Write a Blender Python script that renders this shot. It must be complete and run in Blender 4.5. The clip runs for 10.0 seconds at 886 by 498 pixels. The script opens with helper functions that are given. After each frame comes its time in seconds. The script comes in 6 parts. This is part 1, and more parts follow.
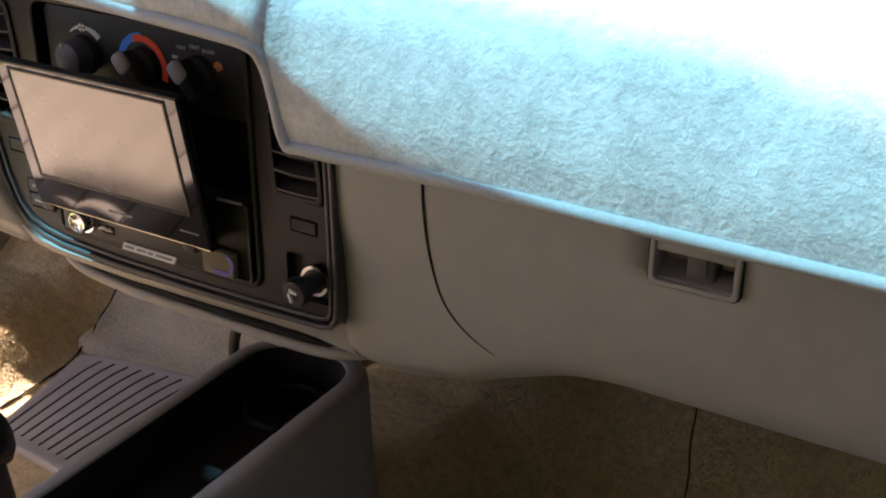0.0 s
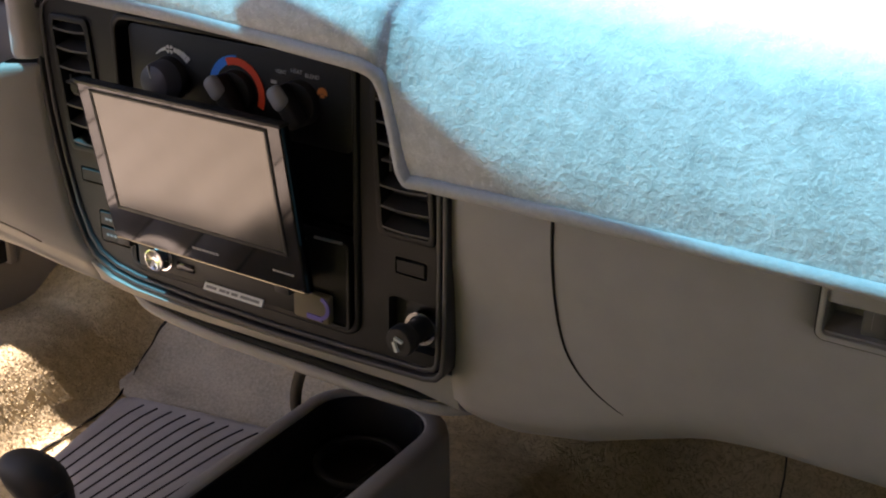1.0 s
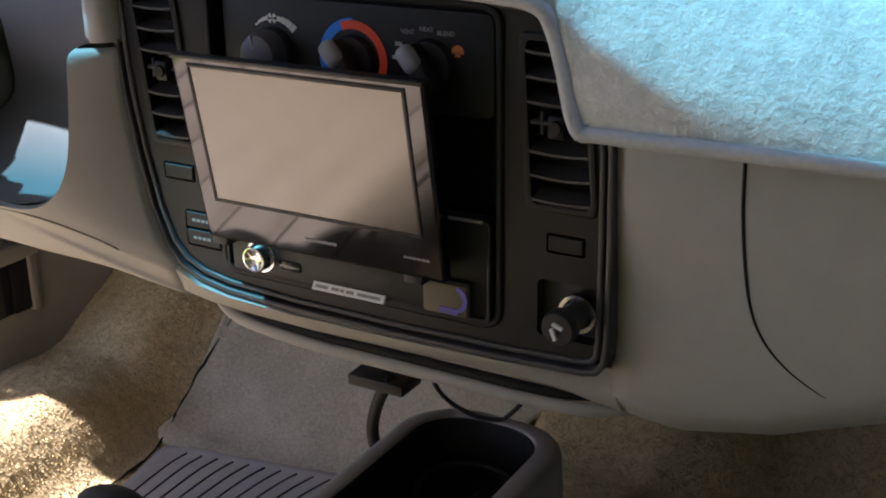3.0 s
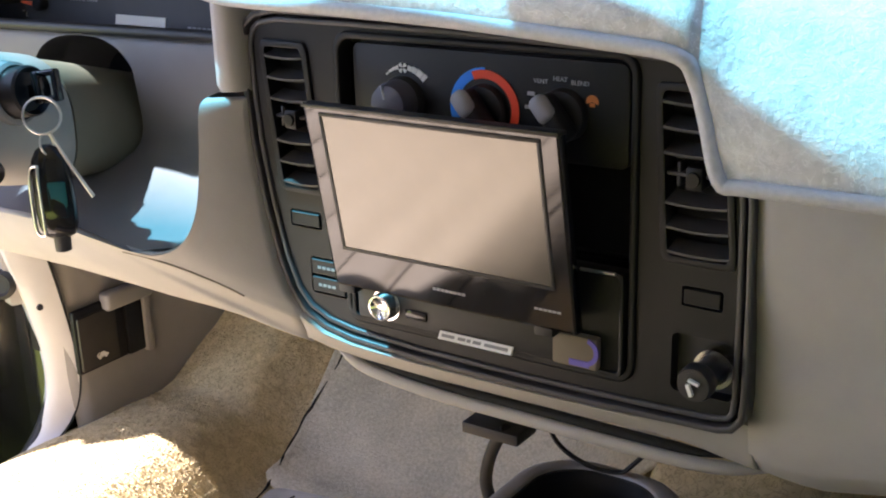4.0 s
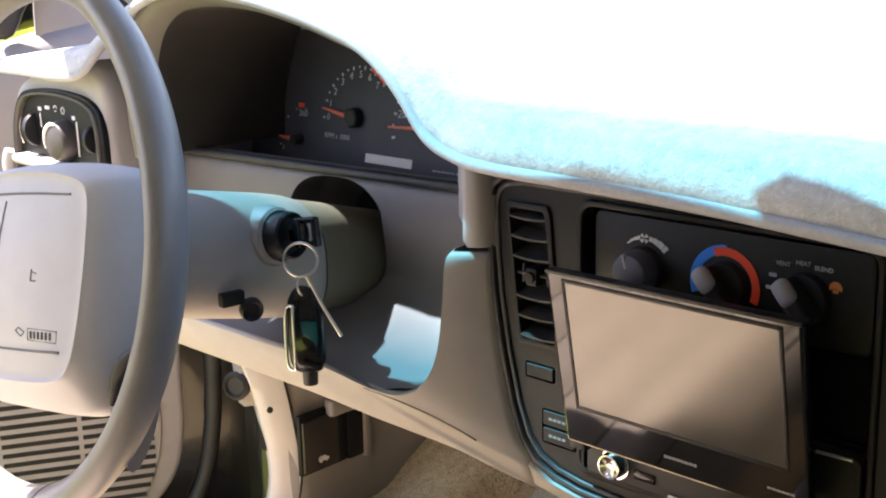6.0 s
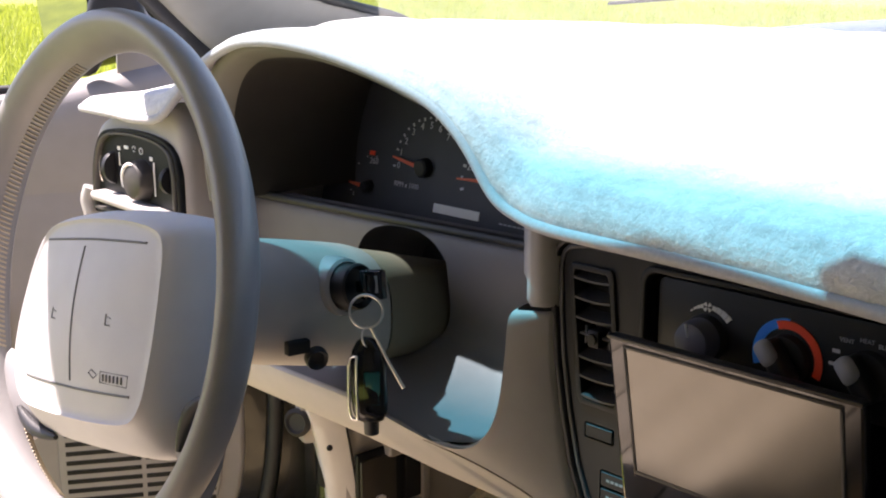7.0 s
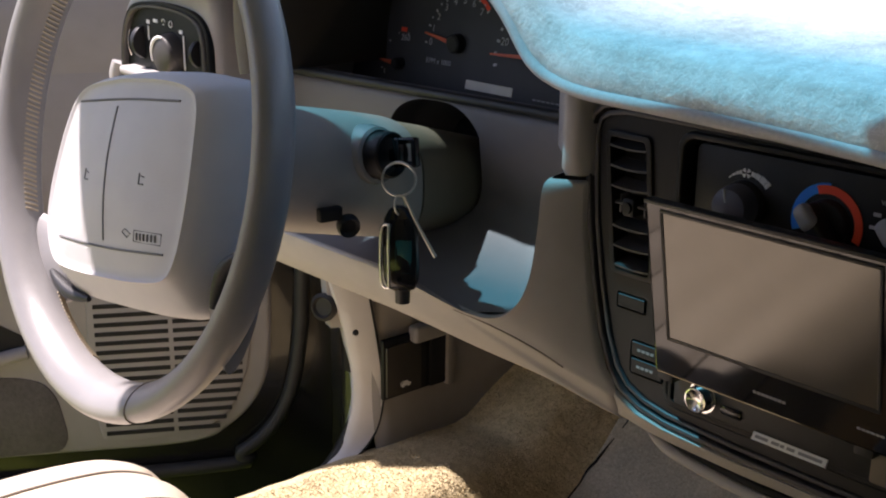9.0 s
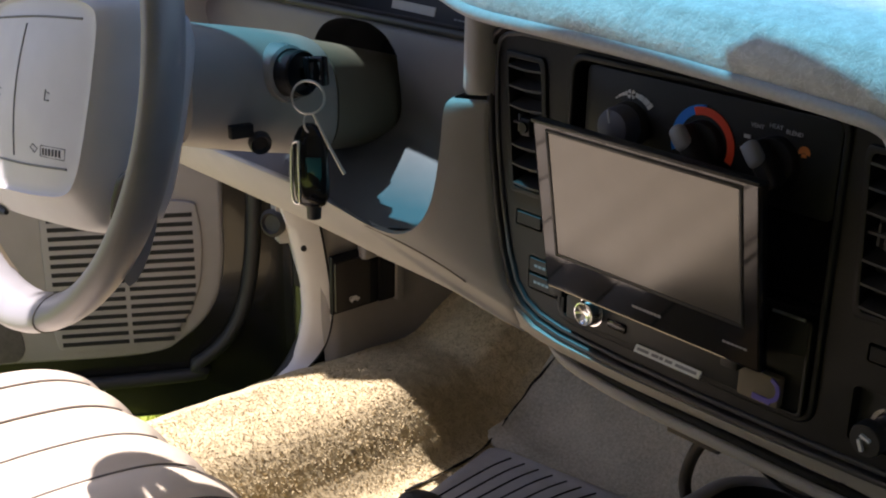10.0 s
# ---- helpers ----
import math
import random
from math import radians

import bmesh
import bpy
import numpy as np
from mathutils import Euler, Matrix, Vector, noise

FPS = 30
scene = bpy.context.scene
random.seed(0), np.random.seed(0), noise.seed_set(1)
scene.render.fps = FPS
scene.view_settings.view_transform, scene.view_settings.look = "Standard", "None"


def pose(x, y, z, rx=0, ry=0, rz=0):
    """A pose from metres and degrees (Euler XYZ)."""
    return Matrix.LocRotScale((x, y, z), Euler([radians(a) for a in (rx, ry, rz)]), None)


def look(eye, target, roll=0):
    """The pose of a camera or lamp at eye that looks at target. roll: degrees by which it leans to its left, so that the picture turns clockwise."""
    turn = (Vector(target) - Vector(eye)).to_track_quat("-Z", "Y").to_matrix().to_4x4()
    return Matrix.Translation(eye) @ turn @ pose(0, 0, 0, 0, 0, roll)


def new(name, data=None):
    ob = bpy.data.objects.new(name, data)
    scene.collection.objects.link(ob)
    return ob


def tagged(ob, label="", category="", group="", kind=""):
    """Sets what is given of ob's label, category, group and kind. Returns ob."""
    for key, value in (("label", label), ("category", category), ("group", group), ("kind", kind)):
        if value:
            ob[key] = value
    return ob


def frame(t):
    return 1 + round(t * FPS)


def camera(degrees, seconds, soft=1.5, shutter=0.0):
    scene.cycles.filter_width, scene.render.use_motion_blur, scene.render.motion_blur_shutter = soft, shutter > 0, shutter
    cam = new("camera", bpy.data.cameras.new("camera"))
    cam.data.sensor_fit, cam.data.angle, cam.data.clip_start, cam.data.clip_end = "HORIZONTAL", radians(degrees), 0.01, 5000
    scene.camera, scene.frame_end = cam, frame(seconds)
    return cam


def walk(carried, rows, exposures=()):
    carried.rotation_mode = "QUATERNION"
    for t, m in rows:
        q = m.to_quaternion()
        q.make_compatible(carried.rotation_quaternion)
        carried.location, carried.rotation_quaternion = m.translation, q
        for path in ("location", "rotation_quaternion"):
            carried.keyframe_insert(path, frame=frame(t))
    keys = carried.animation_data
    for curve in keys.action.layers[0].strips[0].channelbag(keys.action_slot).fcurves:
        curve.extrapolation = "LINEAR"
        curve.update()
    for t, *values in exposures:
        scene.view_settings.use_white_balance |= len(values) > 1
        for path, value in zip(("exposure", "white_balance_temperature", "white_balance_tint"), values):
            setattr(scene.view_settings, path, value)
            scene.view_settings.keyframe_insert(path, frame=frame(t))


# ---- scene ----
cam = camera(40.0, 10.0, soft=2.0)
PATH = [
    (0, (0.75, -0.656, 1.037), (-0.179, 0.889, 0.171), 0.2),
    (0.5, (0.697, -0.645, 1.016), (-0.266, 0.925, 0.236), 1.9),
    (1, (0.647, -0.635, 1.004), (-0.308, 0.929, 0.202), 1.1),
    (1.5, (0.601, -0.644, 0.991), (-0.394, 0.906, 0.21), 0.6),
    (2, (0.566, -0.637, 0.966), (-0.386, 0.952, 0.211), -0.5),
    (2.5, (0.528, -0.644, 0.947), (-0.413, 0.961, 0.213), -1.3),
    (2.7, (0.522, -0.632, 0.93), (-0.413, 0.98, 0.202), -1.0),
    (3.8, (0.493, -0.631, 0.906), (-0.533, 0.963, 0.27), -1.1),
    (4, (0.489, -0.636, 0.919), (-0.588, 0.923, 0.28), -1.8),
    (4.5, (0.487, -0.641, 0.93), (-0.647, 0.888, 0.317), -1.5),
    (5, (0.486, -0.654, 0.956), (-0.719, 0.833, 0.377), -2.0),
    (5.5, (0.482, -0.654, 0.966), (-0.801, 0.78, 0.423), -1.4),
    (6, (0.482, -0.663, 0.978), (-0.875, 0.721, 0.483), -1.5),
    (6.2, (0.482, -0.666, 0.983), (-0.884, 0.714, 0.505), -1.3),
    (7.3, (0.488, -0.67, 1.008), (-0.979, 0.618, 0.574), -0.3),
    (7.5, (0.486, -0.676, 1.011), (-0.997, 0.594, 0.576), -0.6),
    (8, (0.479, -0.685, 0.994), (-1.033, 0.536, 0.525), 0.1),
    (8.5, (0.48, -0.689, 0.978), (-0.99, 0.561, 0.452), 0.8),
    (9, (0.482, -0.677, 0.967), (-0.951, 0.59, 0.38), 0.5),
    (9.5, (0.499, -0.658, 0.958), (-0.865, 0.656, 0.315), 1.0),
    (10, (0.55, -0.639, 0.975), (-0.847, 0.602, 0.262), 1.0),
]
walk(cam, [(t, look(eye, target, roll)) for t, eye, target, roll in PATH], [(0, 2.10, 7150, 34), (0.6, 1.96, 6950, 33), (2.7, 1.88, 6200, 27), (3.8, 2.86, 6200, 25), (4.5, 3.02, 6450, 26), (6.2, 2.38, 6700, 27), (8, 1.28, 6700, 26), (9.3, 1.19, 6400, 25), (10, 1.27, 6250, 24)])

# ---- light ----
SUN_FROM = Vector((-0.46, -0.288, 1.0)).normalized()   # towards the sun: over the driver's shoulder, high
sun = new("sun", bpy.data.lights.new("sun", "SUN"))
sun.data.energy, sun.data.angle, sun.data.color = 5.0, radians(0.9), (1.0, 0.95, 0.86)
sun.matrix_world = look((0, 0, 0), -SUN_FROM)
world = bpy.data.worlds.new("sky")
scene.world = world
world.use_nodes = True
wt = world.node_tree
sky = wt.nodes.new("ShaderNodeTexSky")
sky.sky_type, sky.sun_disc = "NISHITA", False
sky.sun_elevation = math.asin(SUN_FROM.normalized().z)
sky.sun_rotation = math.atan2(SUN_FROM.x, SUN_FROM.y)
wt.links.new(sky.outputs[0], wt.nodes["Background"].inputs[0])
wt.nodes["Background"].inputs[1].default_value = 0.105

# ---- materials ----
def material(name, base, rough=0.6, metal=0.0, vary=0.12, scale=40.0, bump=0.15, bump_scale=400.0, bump_dist=0.0006,
             ior=1.45, second=None, stain=6.0, coat=0.0, detail=3.0, per_object=0.0):
    m = bpy.data.materials.new(name)
    m.use_nodes = True
    nt = m.node_tree
    b = nt.nodes["Principled BSDF"]
    b.inputs["Roughness"].default_value, b.inputs["Metallic"].default_value = rough, metal
    b.inputs["IOR"].default_value, b.inputs["Coat Weight"].default_value = ior, coat
    pos = nt.nodes.new("ShaderNodeNewGeometry")
    def noise_at(s, d):
        n = nt.nodes.new("ShaderNodeTexNoise")
        n.inputs["Scale"].default_value, n.inputs["Detail"].default_value = s, d
        nt.links.new(pos.outputs["Position"], n.inputs["Vector"])
        return n
    fine, wide = noise_at(scale, detail), noise_at(stain, 4.0)
    add = nt.nodes.new("ShaderNodeMath")
    add.operation = "ADD"
    nt.links.new(fine.outputs["Fac"], add.inputs[0])
    nt.links.new(wide.outputs["Fac"], add.inputs[1])
    half = nt.nodes.new("ShaderNodeMapRange")
    half.inputs["From Min"].default_value, half.inputs["From Max"].default_value = 0.65, 1.35
    nt.links.new(add.outputs[0], half.inputs["Value"])
    mix = nt.nodes.new("ShaderNodeMix")
    mix.data_type = "RGBA"
    dark = tuple(c * (1 - vary) for c in base) if second is None else second
    mix.inputs["A"].default_value = (*dark, 1)
    mix.inputs["B"].default_value = (*(min(1, c * (1 + vary * 0.6)) for c in base), 1)
    nt.links.new(half.outputs["Result"], mix.inputs["Factor"])
    nt.links.new(mix.outputs["Result"], b.inputs["Base Color"])
    if bump > 0:
        grain = noise_at(bump_scale, 2.0)
        bn = nt.nodes.new("ShaderNodeBump")
        bn.inputs["Strength"].default_value, bn.inputs["Distance"].default_value = bump, bump_dist
        nt.links.new(grain.outputs["Fac"], bn.inputs["Height"])
        nt.links.new(bn.outputs["Normal"], b.inputs["Normal"])
    return m

def clear_glass(name, tint, band=None):
    m = bpy.data.materials.new(name)
    m.use_nodes = True
    nt = m.node_tree
    nt.nodes.remove(nt.nodes["Principled BSDF"])
    tr, gl, fr, mx = (nt.nodes.new(k) for k in ("ShaderNodeBsdfTransparent", "ShaderNodeBsdfGlossy", "ShaderNodeFresnel", "ShaderNodeMixShader"))
    tr.inputs["Color"].default_value = (*tint, 1)
    if band:
        # the shade band along the top of the screen, by height
        low_z, high_z, shade = band
        geo, sep, rng, mixc = (nt.nodes.new(k) for k in ("ShaderNodeNewGeometry", "ShaderNodeSeparateXYZ", "ShaderNodeMapRange", "ShaderNodeMix"))
        mixc.data_type = "RGBA"
        mixc.inputs["A"].default_value, mixc.inputs["B"].default_value = (*tint, 1), (*shade, 1)
        rng.inputs["From Min"].default_value, rng.inputs["From Max"].default_value = low_z, high_z
        nt.links.new(geo.outputs["Position"], sep.inputs[0])
        nt.links.new(sep.outputs["Z"], rng.inputs["Value"])
        nt.links.new(rng.outputs["Result"], mixc.inputs["Factor"])
        # nearly opaque right under the roof
        top, dark = nt.nodes.new("ShaderNodeMapRange"), nt.nodes.new("ShaderNodeMix")
        dark.data_type = "RGBA"
        dark.inputs["B"].default_value = (shade[0] * 0.25, shade[1] * 0.30, shade[2] * 0.32, 1)
        top.inputs["From Min"].default_value, top.inputs["From Max"].default_value = high_z + 0.018, high_z + 0.048
        nt.links.new(sep.outputs["Z"], top.inputs["Value"])
        nt.links.new(top.outputs["Result"], dark.inputs["Factor"])
        nt.links.new(mixc.outputs["Result"], dark.inputs["A"])
        nt.links.new(dark.outputs["Result"], tr.inputs["Color"])
    gl.inputs["Roughness"].default_value = 0.02
    nt.links.new(fr.outputs[0], mx.inputs[0])
    nt.links.new(tr.outputs[0], mx.inputs[1])
    nt.links.new(gl.outputs[0], mx.inputs[2])
    nt.links.new(mx.outputs[0], nt.nodes["Material Output"].inputs["Surface"])
    return m

M_TRIM = material("grey_vinyl", (0.385, 0.368, 0.355), 0.62, bump=0.25, bump_scale=900, vary=0.08)
M_TRIM_LOW = material("grey_plastic", (0.37, 0.353, 0.335), 0.5, bump=0.18, bump_scale=1200, vary=0.07)
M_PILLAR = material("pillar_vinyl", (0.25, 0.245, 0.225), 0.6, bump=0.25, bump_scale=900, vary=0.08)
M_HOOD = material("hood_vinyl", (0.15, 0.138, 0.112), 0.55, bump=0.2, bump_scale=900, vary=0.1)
# the apron's vinyl, darkened in its colour for shade under the hood
M_APRON_SHADE = material("shaded_apron_vinyl", (0.142, 0.138, 0.149), 0.55, bump=0.25, bump_scale=900, vary=0.08)
M_LEVER = material("dark_brown_plastic", (0.035, 0.030, 0.025), 0.45, bump=0.12, bump_scale=900, vary=0.15)
M_LATCH = material("latch_plastic", (0.11, 0.105, 0.10), 0.5, bump=0.1, vary=0.1)
M_COLUMN = material("column_plastic", (0.31, 0.296, 0.278), 0.42, bump=0.12, bump_scale=1200, vary=0.08)
M_LEATHER = material("wheel_leather", (0.255, 0.248, 0.252), 0.34, bump=0.3, bump_scale=700, vary=0.1)
M_PAD = material("airbag_vinyl", (0.54, 0.535, 0.545), 0.55, bump=0.3, bump_scale=900, vary=0.06)
M_CONSOLE = material("console_plastic", (0.34, 0.325, 0.325), 0.5, bump=0.2, bump_scale=1100, vary=0.1)
M_TRAY = material("tray_plastic", (0.012, 0.011, 0.012), 0.42, bump=0.2, bump_scale=700, vary=0.3)
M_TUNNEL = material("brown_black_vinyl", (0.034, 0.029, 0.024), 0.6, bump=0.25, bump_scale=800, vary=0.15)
M_BARREL = material("lock_plastic", (0.22, 0.222, 0.225), 0.22, bump=0.05, vary=0.1)
# column plastic with the warm bounced light painted in as tan
M_COLLAR = material("bounce_tan_plastic", (0.17, 0.15, 0.11), 0.5, bump=0.15, bump_scale=1000, vary=0.08)
M_BLACK = material("black_plastic", (0.018, 0.018, 0.020), 0.5, bump=0.2, bump_scale=900, vary=0.3)
M_DARK = material("charcoal_plastic", (0.0075, 0.0078, 0.0095), 0.46, ior=1.36, bump=0.15, bump_scale=900, vary=0.25)
M_PANEL_RIM = material("worn_black_plastic", (0.050, 0.048, 0.053), 0.40, bump=0.12, bump_scale=900, vary=0.2)
M_PIANO = material("piano_black", (0.007, 0.007, 0.008), 0.05, bump=0, vary=0.2, ior=1.50)
M_GLOSS = material("gloss_black", (0.008, 0.008, 0.009), 0.08, bump=0, vary=0.2)
# near black that stands for unlit depth in gaps and cavities
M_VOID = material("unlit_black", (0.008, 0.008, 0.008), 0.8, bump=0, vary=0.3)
M_RUBBER = material("black_rubber", (0.018, 0.018, 0.019), 0.6, bump=0.3, bump_scale=300, vary=0.3)
M_FELT = material("felt", (0.555, 0.555, 0.565), 0.95, scale=95, bump=0.45, bump_scale=260, bump_dist=0.0024, vary=0.30, stain=14, detail=8)
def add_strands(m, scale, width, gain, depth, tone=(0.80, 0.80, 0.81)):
    """Curled fibres, or the shade between tufts as dark lines, drawn over a cloth with a little relief."""
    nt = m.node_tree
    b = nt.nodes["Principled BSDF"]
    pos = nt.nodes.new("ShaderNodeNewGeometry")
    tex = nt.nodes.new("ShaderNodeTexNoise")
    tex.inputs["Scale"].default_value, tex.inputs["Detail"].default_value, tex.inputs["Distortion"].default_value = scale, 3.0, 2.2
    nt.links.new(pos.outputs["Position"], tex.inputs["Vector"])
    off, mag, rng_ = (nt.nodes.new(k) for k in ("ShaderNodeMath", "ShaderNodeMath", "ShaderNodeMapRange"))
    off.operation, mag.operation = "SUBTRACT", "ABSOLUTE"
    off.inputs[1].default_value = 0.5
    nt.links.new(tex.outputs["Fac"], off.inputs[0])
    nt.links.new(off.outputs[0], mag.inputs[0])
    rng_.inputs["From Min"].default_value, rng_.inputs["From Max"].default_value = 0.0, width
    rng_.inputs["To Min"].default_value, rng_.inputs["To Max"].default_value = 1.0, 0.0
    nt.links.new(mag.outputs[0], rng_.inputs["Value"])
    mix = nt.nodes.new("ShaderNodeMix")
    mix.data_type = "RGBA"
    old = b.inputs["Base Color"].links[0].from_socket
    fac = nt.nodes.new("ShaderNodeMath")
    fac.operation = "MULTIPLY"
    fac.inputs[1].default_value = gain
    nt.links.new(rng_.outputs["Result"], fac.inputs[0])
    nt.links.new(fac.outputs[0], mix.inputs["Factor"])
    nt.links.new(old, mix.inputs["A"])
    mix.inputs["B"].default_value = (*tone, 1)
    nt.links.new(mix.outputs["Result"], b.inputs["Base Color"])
    bn = nt.nodes.new("ShaderNodeBump")
    bn.inputs["Strength"].default_value, bn.inputs["Distance"].default_value = 0.5, depth
    nt.links.new(rng_.outputs["Result"], bn.inputs["Height"])
    nt.links.new(b.inputs["Normal"].links[0].from_socket, bn.inputs["Normal"])
    nt.links.new(bn.outputs["Normal"], b.inputs["Normal"])
add_strands(M_FELT, 88, 0.034, 0.40, 0.0002)
M_PIPING = material("piping_cloth", (0.43, 0.43, 0.45), 0.85, scale=300, bump=0.5, bump_scale=500, vary=0.15)
M_CARPET = material("beige_carpet", (0.57, 0.465, 0.275), 0.97, scale=70, bump=0.6, bump_scale=95, bump_dist=0.003, vary=0.28, stain=7, detail=6)
M_CARPET_FLAT = material("worn_carpet", (0.53, 0.48, 0.365), 0.95, scale=220, bump=0.8, bump_scale=500, bump_dist=0.002, vary=0.35, stain=11, detail=6)
# dark lines painted for the shade between the carpet's tufts
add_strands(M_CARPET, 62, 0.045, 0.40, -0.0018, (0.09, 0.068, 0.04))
M_MAT_RUBBER = material("grey_rubber", (0.43, 0.42, 0.415), 0.55, bump=0.2, bump_scale=600, vary=0.15)
M_SEAT = material("seat_leather", (0.68, 0.585, 0.46), 0.5, bump=0.3, bump_scale=500, vary=0.08, scale=25)
M_THREAD = material("thread", (0.45, 0.38, 0.28), 0.8, bump=0, vary=0.1)
M_CHROME = material("chrome", (0.75, 0.75, 0.76), 0.18, metal=1.0, bump=0, vary=0.05)
M_MIRROR = material("tinted_mirror", (0.42, 0.44, 0.42), 0.03, metal=1.0, bump=0, vary=0.04)
M_STEEL = material("steel_wire", (0.62, 0.61, 0.58), 0.33, metal=1.0, bump=0.1, vary=0.1)
M_WHITE = material("white_print", (0.72, 0.72, 0.72), 0.6, bump=0, vary=0.04)
M_GREYPRINT = material("grey_print", (0.30, 0.30, 0.31), 0.6, bump=0, vary=0.05)
M_PRINT = material("pale_print", (0.48, 0.48, 0.50), 0.6, bump=0, vary=0.05)
M_RED = material("red_print", (0.95, 0.085, 0.03), 0.5, bump=0, vary=0.06)
M_ORANGE = material("orange_print", (0.65, 0.20, 0.04), 0.5, bump=0, vary=0.06)
M_BLUE = material("blue_print", (0.025, 0.27, 0.95), 0.5, bump=0, vary=0.06)
M_KNOBGREY = material("knob_pointer", (0.34, 0.34, 0.36), 0.5, bump=0, vary=0.08)
M_KNOBDIM = material("knob_cap", (0.10, 0.10, 0.13), 0.45, bump=0, vary=0.1)
M_RIM = material("worn_rim", (0.075, 0.070, 0.065), 0.4, bump=0.1, vary=0.25)
M_KNOBFACE = material("knob_face", (0.055, 0.050, 0.047), 0.5, bump=0.1, vary=0.15)
M_SEAM = material("seam_thread", (0.17, 0.145, 0.12), 0.8, bump=0.2, vary=0.2)
M_GAUGE = material("gauge_face", (0.045, 0.046, 0.05), 0.6, bump=0, vary=0.15)
M_PAPER = material("sticker_paper", (0.86, 0.86, 0.86), 0.5, bump=0, vary=0.03)
M_VIOLET = material("violet_sticker", (0.10, 0.08, 0.42), 0.4, bump=0, vary=0.1)
M_PAINT = material("dark_body_paint", (0.012, 0.012, 0.012), 0.24, bump=0, vary=0.3, coat=0.25)
M_NEEDLE = material("needle_red", (0.70, 0.13, 0.06), 0.5, bump=0, vary=0.05)
M_ODO = material("odometer_cream", (0.72, 0.70, 0.62), 0.5, bump=0, vary=0.05)
M_TAN = material("tan_card", (0.17, 0.14, 0.10), 0.7, bump=0, vary=0.15)
M_SLAT = material("vent_plastic", (0.05, 0.05, 0.053), 0.5, bump=0, vary=0.2)
M_DOOR = material("door_vinyl", (0.245, 0.232, 0.235), 0.6, bump=0.25, bump_scale=700, vary=0.07)
M_DOOR_CARPET = material("door_carpet", (0.10, 0.092, 0.088), 0.95, scale=160, bump=0.6, bump_scale=420, bump_dist=0.0015, vary=0.25, stain=12)
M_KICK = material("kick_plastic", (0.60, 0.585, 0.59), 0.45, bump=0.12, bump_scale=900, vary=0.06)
# grey plastic with the footwell's shade put into its colour
M_KICK_SHADE = material("shaded_kick_plastic", (0.25, 0.235, 0.225), 0.5, bump=0.18, bump_scale=1200, vary=0.07)
M_HEADLINER = material("headliner_cloth", (0.45, 0.41, 0.345), 0.95, bump=0.3, bump_scale=500, vary=0.08)
M_GRASS = material("grass", (0.24, 0.28, 0.03), 0.8, scale=9, bump=0.6, bump_scale=40, bump_dist=0.03, vary=0.4, stain=0.7, second=(0.12, 0.16, 0.02))
M_WINDSCREEN = clear_glass("tinted_windscreen", (0.88, 0.93, 0.90), (1.113, 1.167, (0.074, 0.315, 0.41)))
M_SCREEN = material("screen_glass", (0.045, 0.043, 0.039), 0.14, bump=0, vary=0.1, ior=1.74)
M_SCREEN.node_tree.nodes["Principled BSDF"].inputs["Specular Tint"].default_value = (1.0, 0.96, 0.86, 1)
# teal base colour stands for the sky mirrored in the glass
M_FOB = material("fob_sky_glass", (0.012, 0.085, 0.10), 0.12, bump=0, vary=0.1)

# ---- builders ----
def empty(name, at, label, category, group="", kind=""):
    ob = new(name)
    ob.empty_display_size = 0.02
    ob.location = at
    return tagged(ob, label, category, group, kind)

def part(name, bm, mat, parent=None, label="", smooth=35.0):
    me = bpy.data.meshes.new(name)
    bm.normal_update()
    bm.to_mesh(me)
    bm.free()
    me.materials.append(mat)
    if smooth:
        me.shade_smooth()
        me.set_sharp_from_angle(angle=radians(smooth))
    ob = new(name, me)
    if parent is not None:
        ob.parent = parent
        if parent.type == "EMPTY":
            ob.matrix_parent_inverse = Matrix.Translation(-Vector(parent.location))
    if label:
        ob["label"] = label
    return ob

def join(*bms):
    out = bms[0]
    for other in bms[1:]:
        me = bpy.data.meshes.new("tmp")
        other.to_mesh(me)
        other.free()
        out.from_mesh(me)
        bpy.data.meshes.remove(me)
    return out

def moved(bm, m):
    bmesh.ops.transform(bm, matrix=m, verts=bm.verts)
    return bm

def box(x0, x1, y0, y1, z0, z1, bevel=0.002, seg=2):
    bm = bmesh.new()
    bmesh.ops.create_cube(bm, size=1.0)
    for v in bm.verts:
        v.co = Vector((x0 + (v.co.x + 0.5) * (x1 - x0), y0 + (v.co.y + 0.5) * (y1 - y0), z0 + (v.co.z + 0.5) * (z1 - z0)))
    if bevel > 0:
        bmesh.ops.bevel(bm, geom=bm.edges[:], offset=bevel, segments=seg, affect="EDGES", profile=0.5)
    return bm

def spin(profile, at, axis, n=32):
    """A turned body: profile of (radius, height) along axis from at."""
    bm = bmesh.new()
    q = Vector((0, 0, 1)).rotation_difference(Vector(axis).normalized()).to_matrix()
    rings = []
    for r, h in profile:
        if r < 1e-6:
            rings.append([bm.verts.new(Vector(at) + q @ Vector((0, 0, h)))])
        else:
            rings.append([bm.verts.new(Vector(at) + q @ Vector((r * math.cos(2 * math.pi * k / n), r * math.sin(2 * math.pi * k / n), h))) for k in range(n)])
    for a, b in zip(rings, rings[1:]):
        for k in range(n):
            j = (k + 1) % n
            if len(a) == 1 and len(b) > 1:
                bm.faces.new((a[0], b[j], b[k]))
            elif len(b) == 1 and len(a) > 1:
                bm.faces.new((a[k], a[j], b[0]))
            elif len(a) > 1:
                bm.faces.new((a[k], a[j], b[j], b[k]))
    bmesh.ops.recalc_face_normals(bm, faces=bm.faces)
    return bm

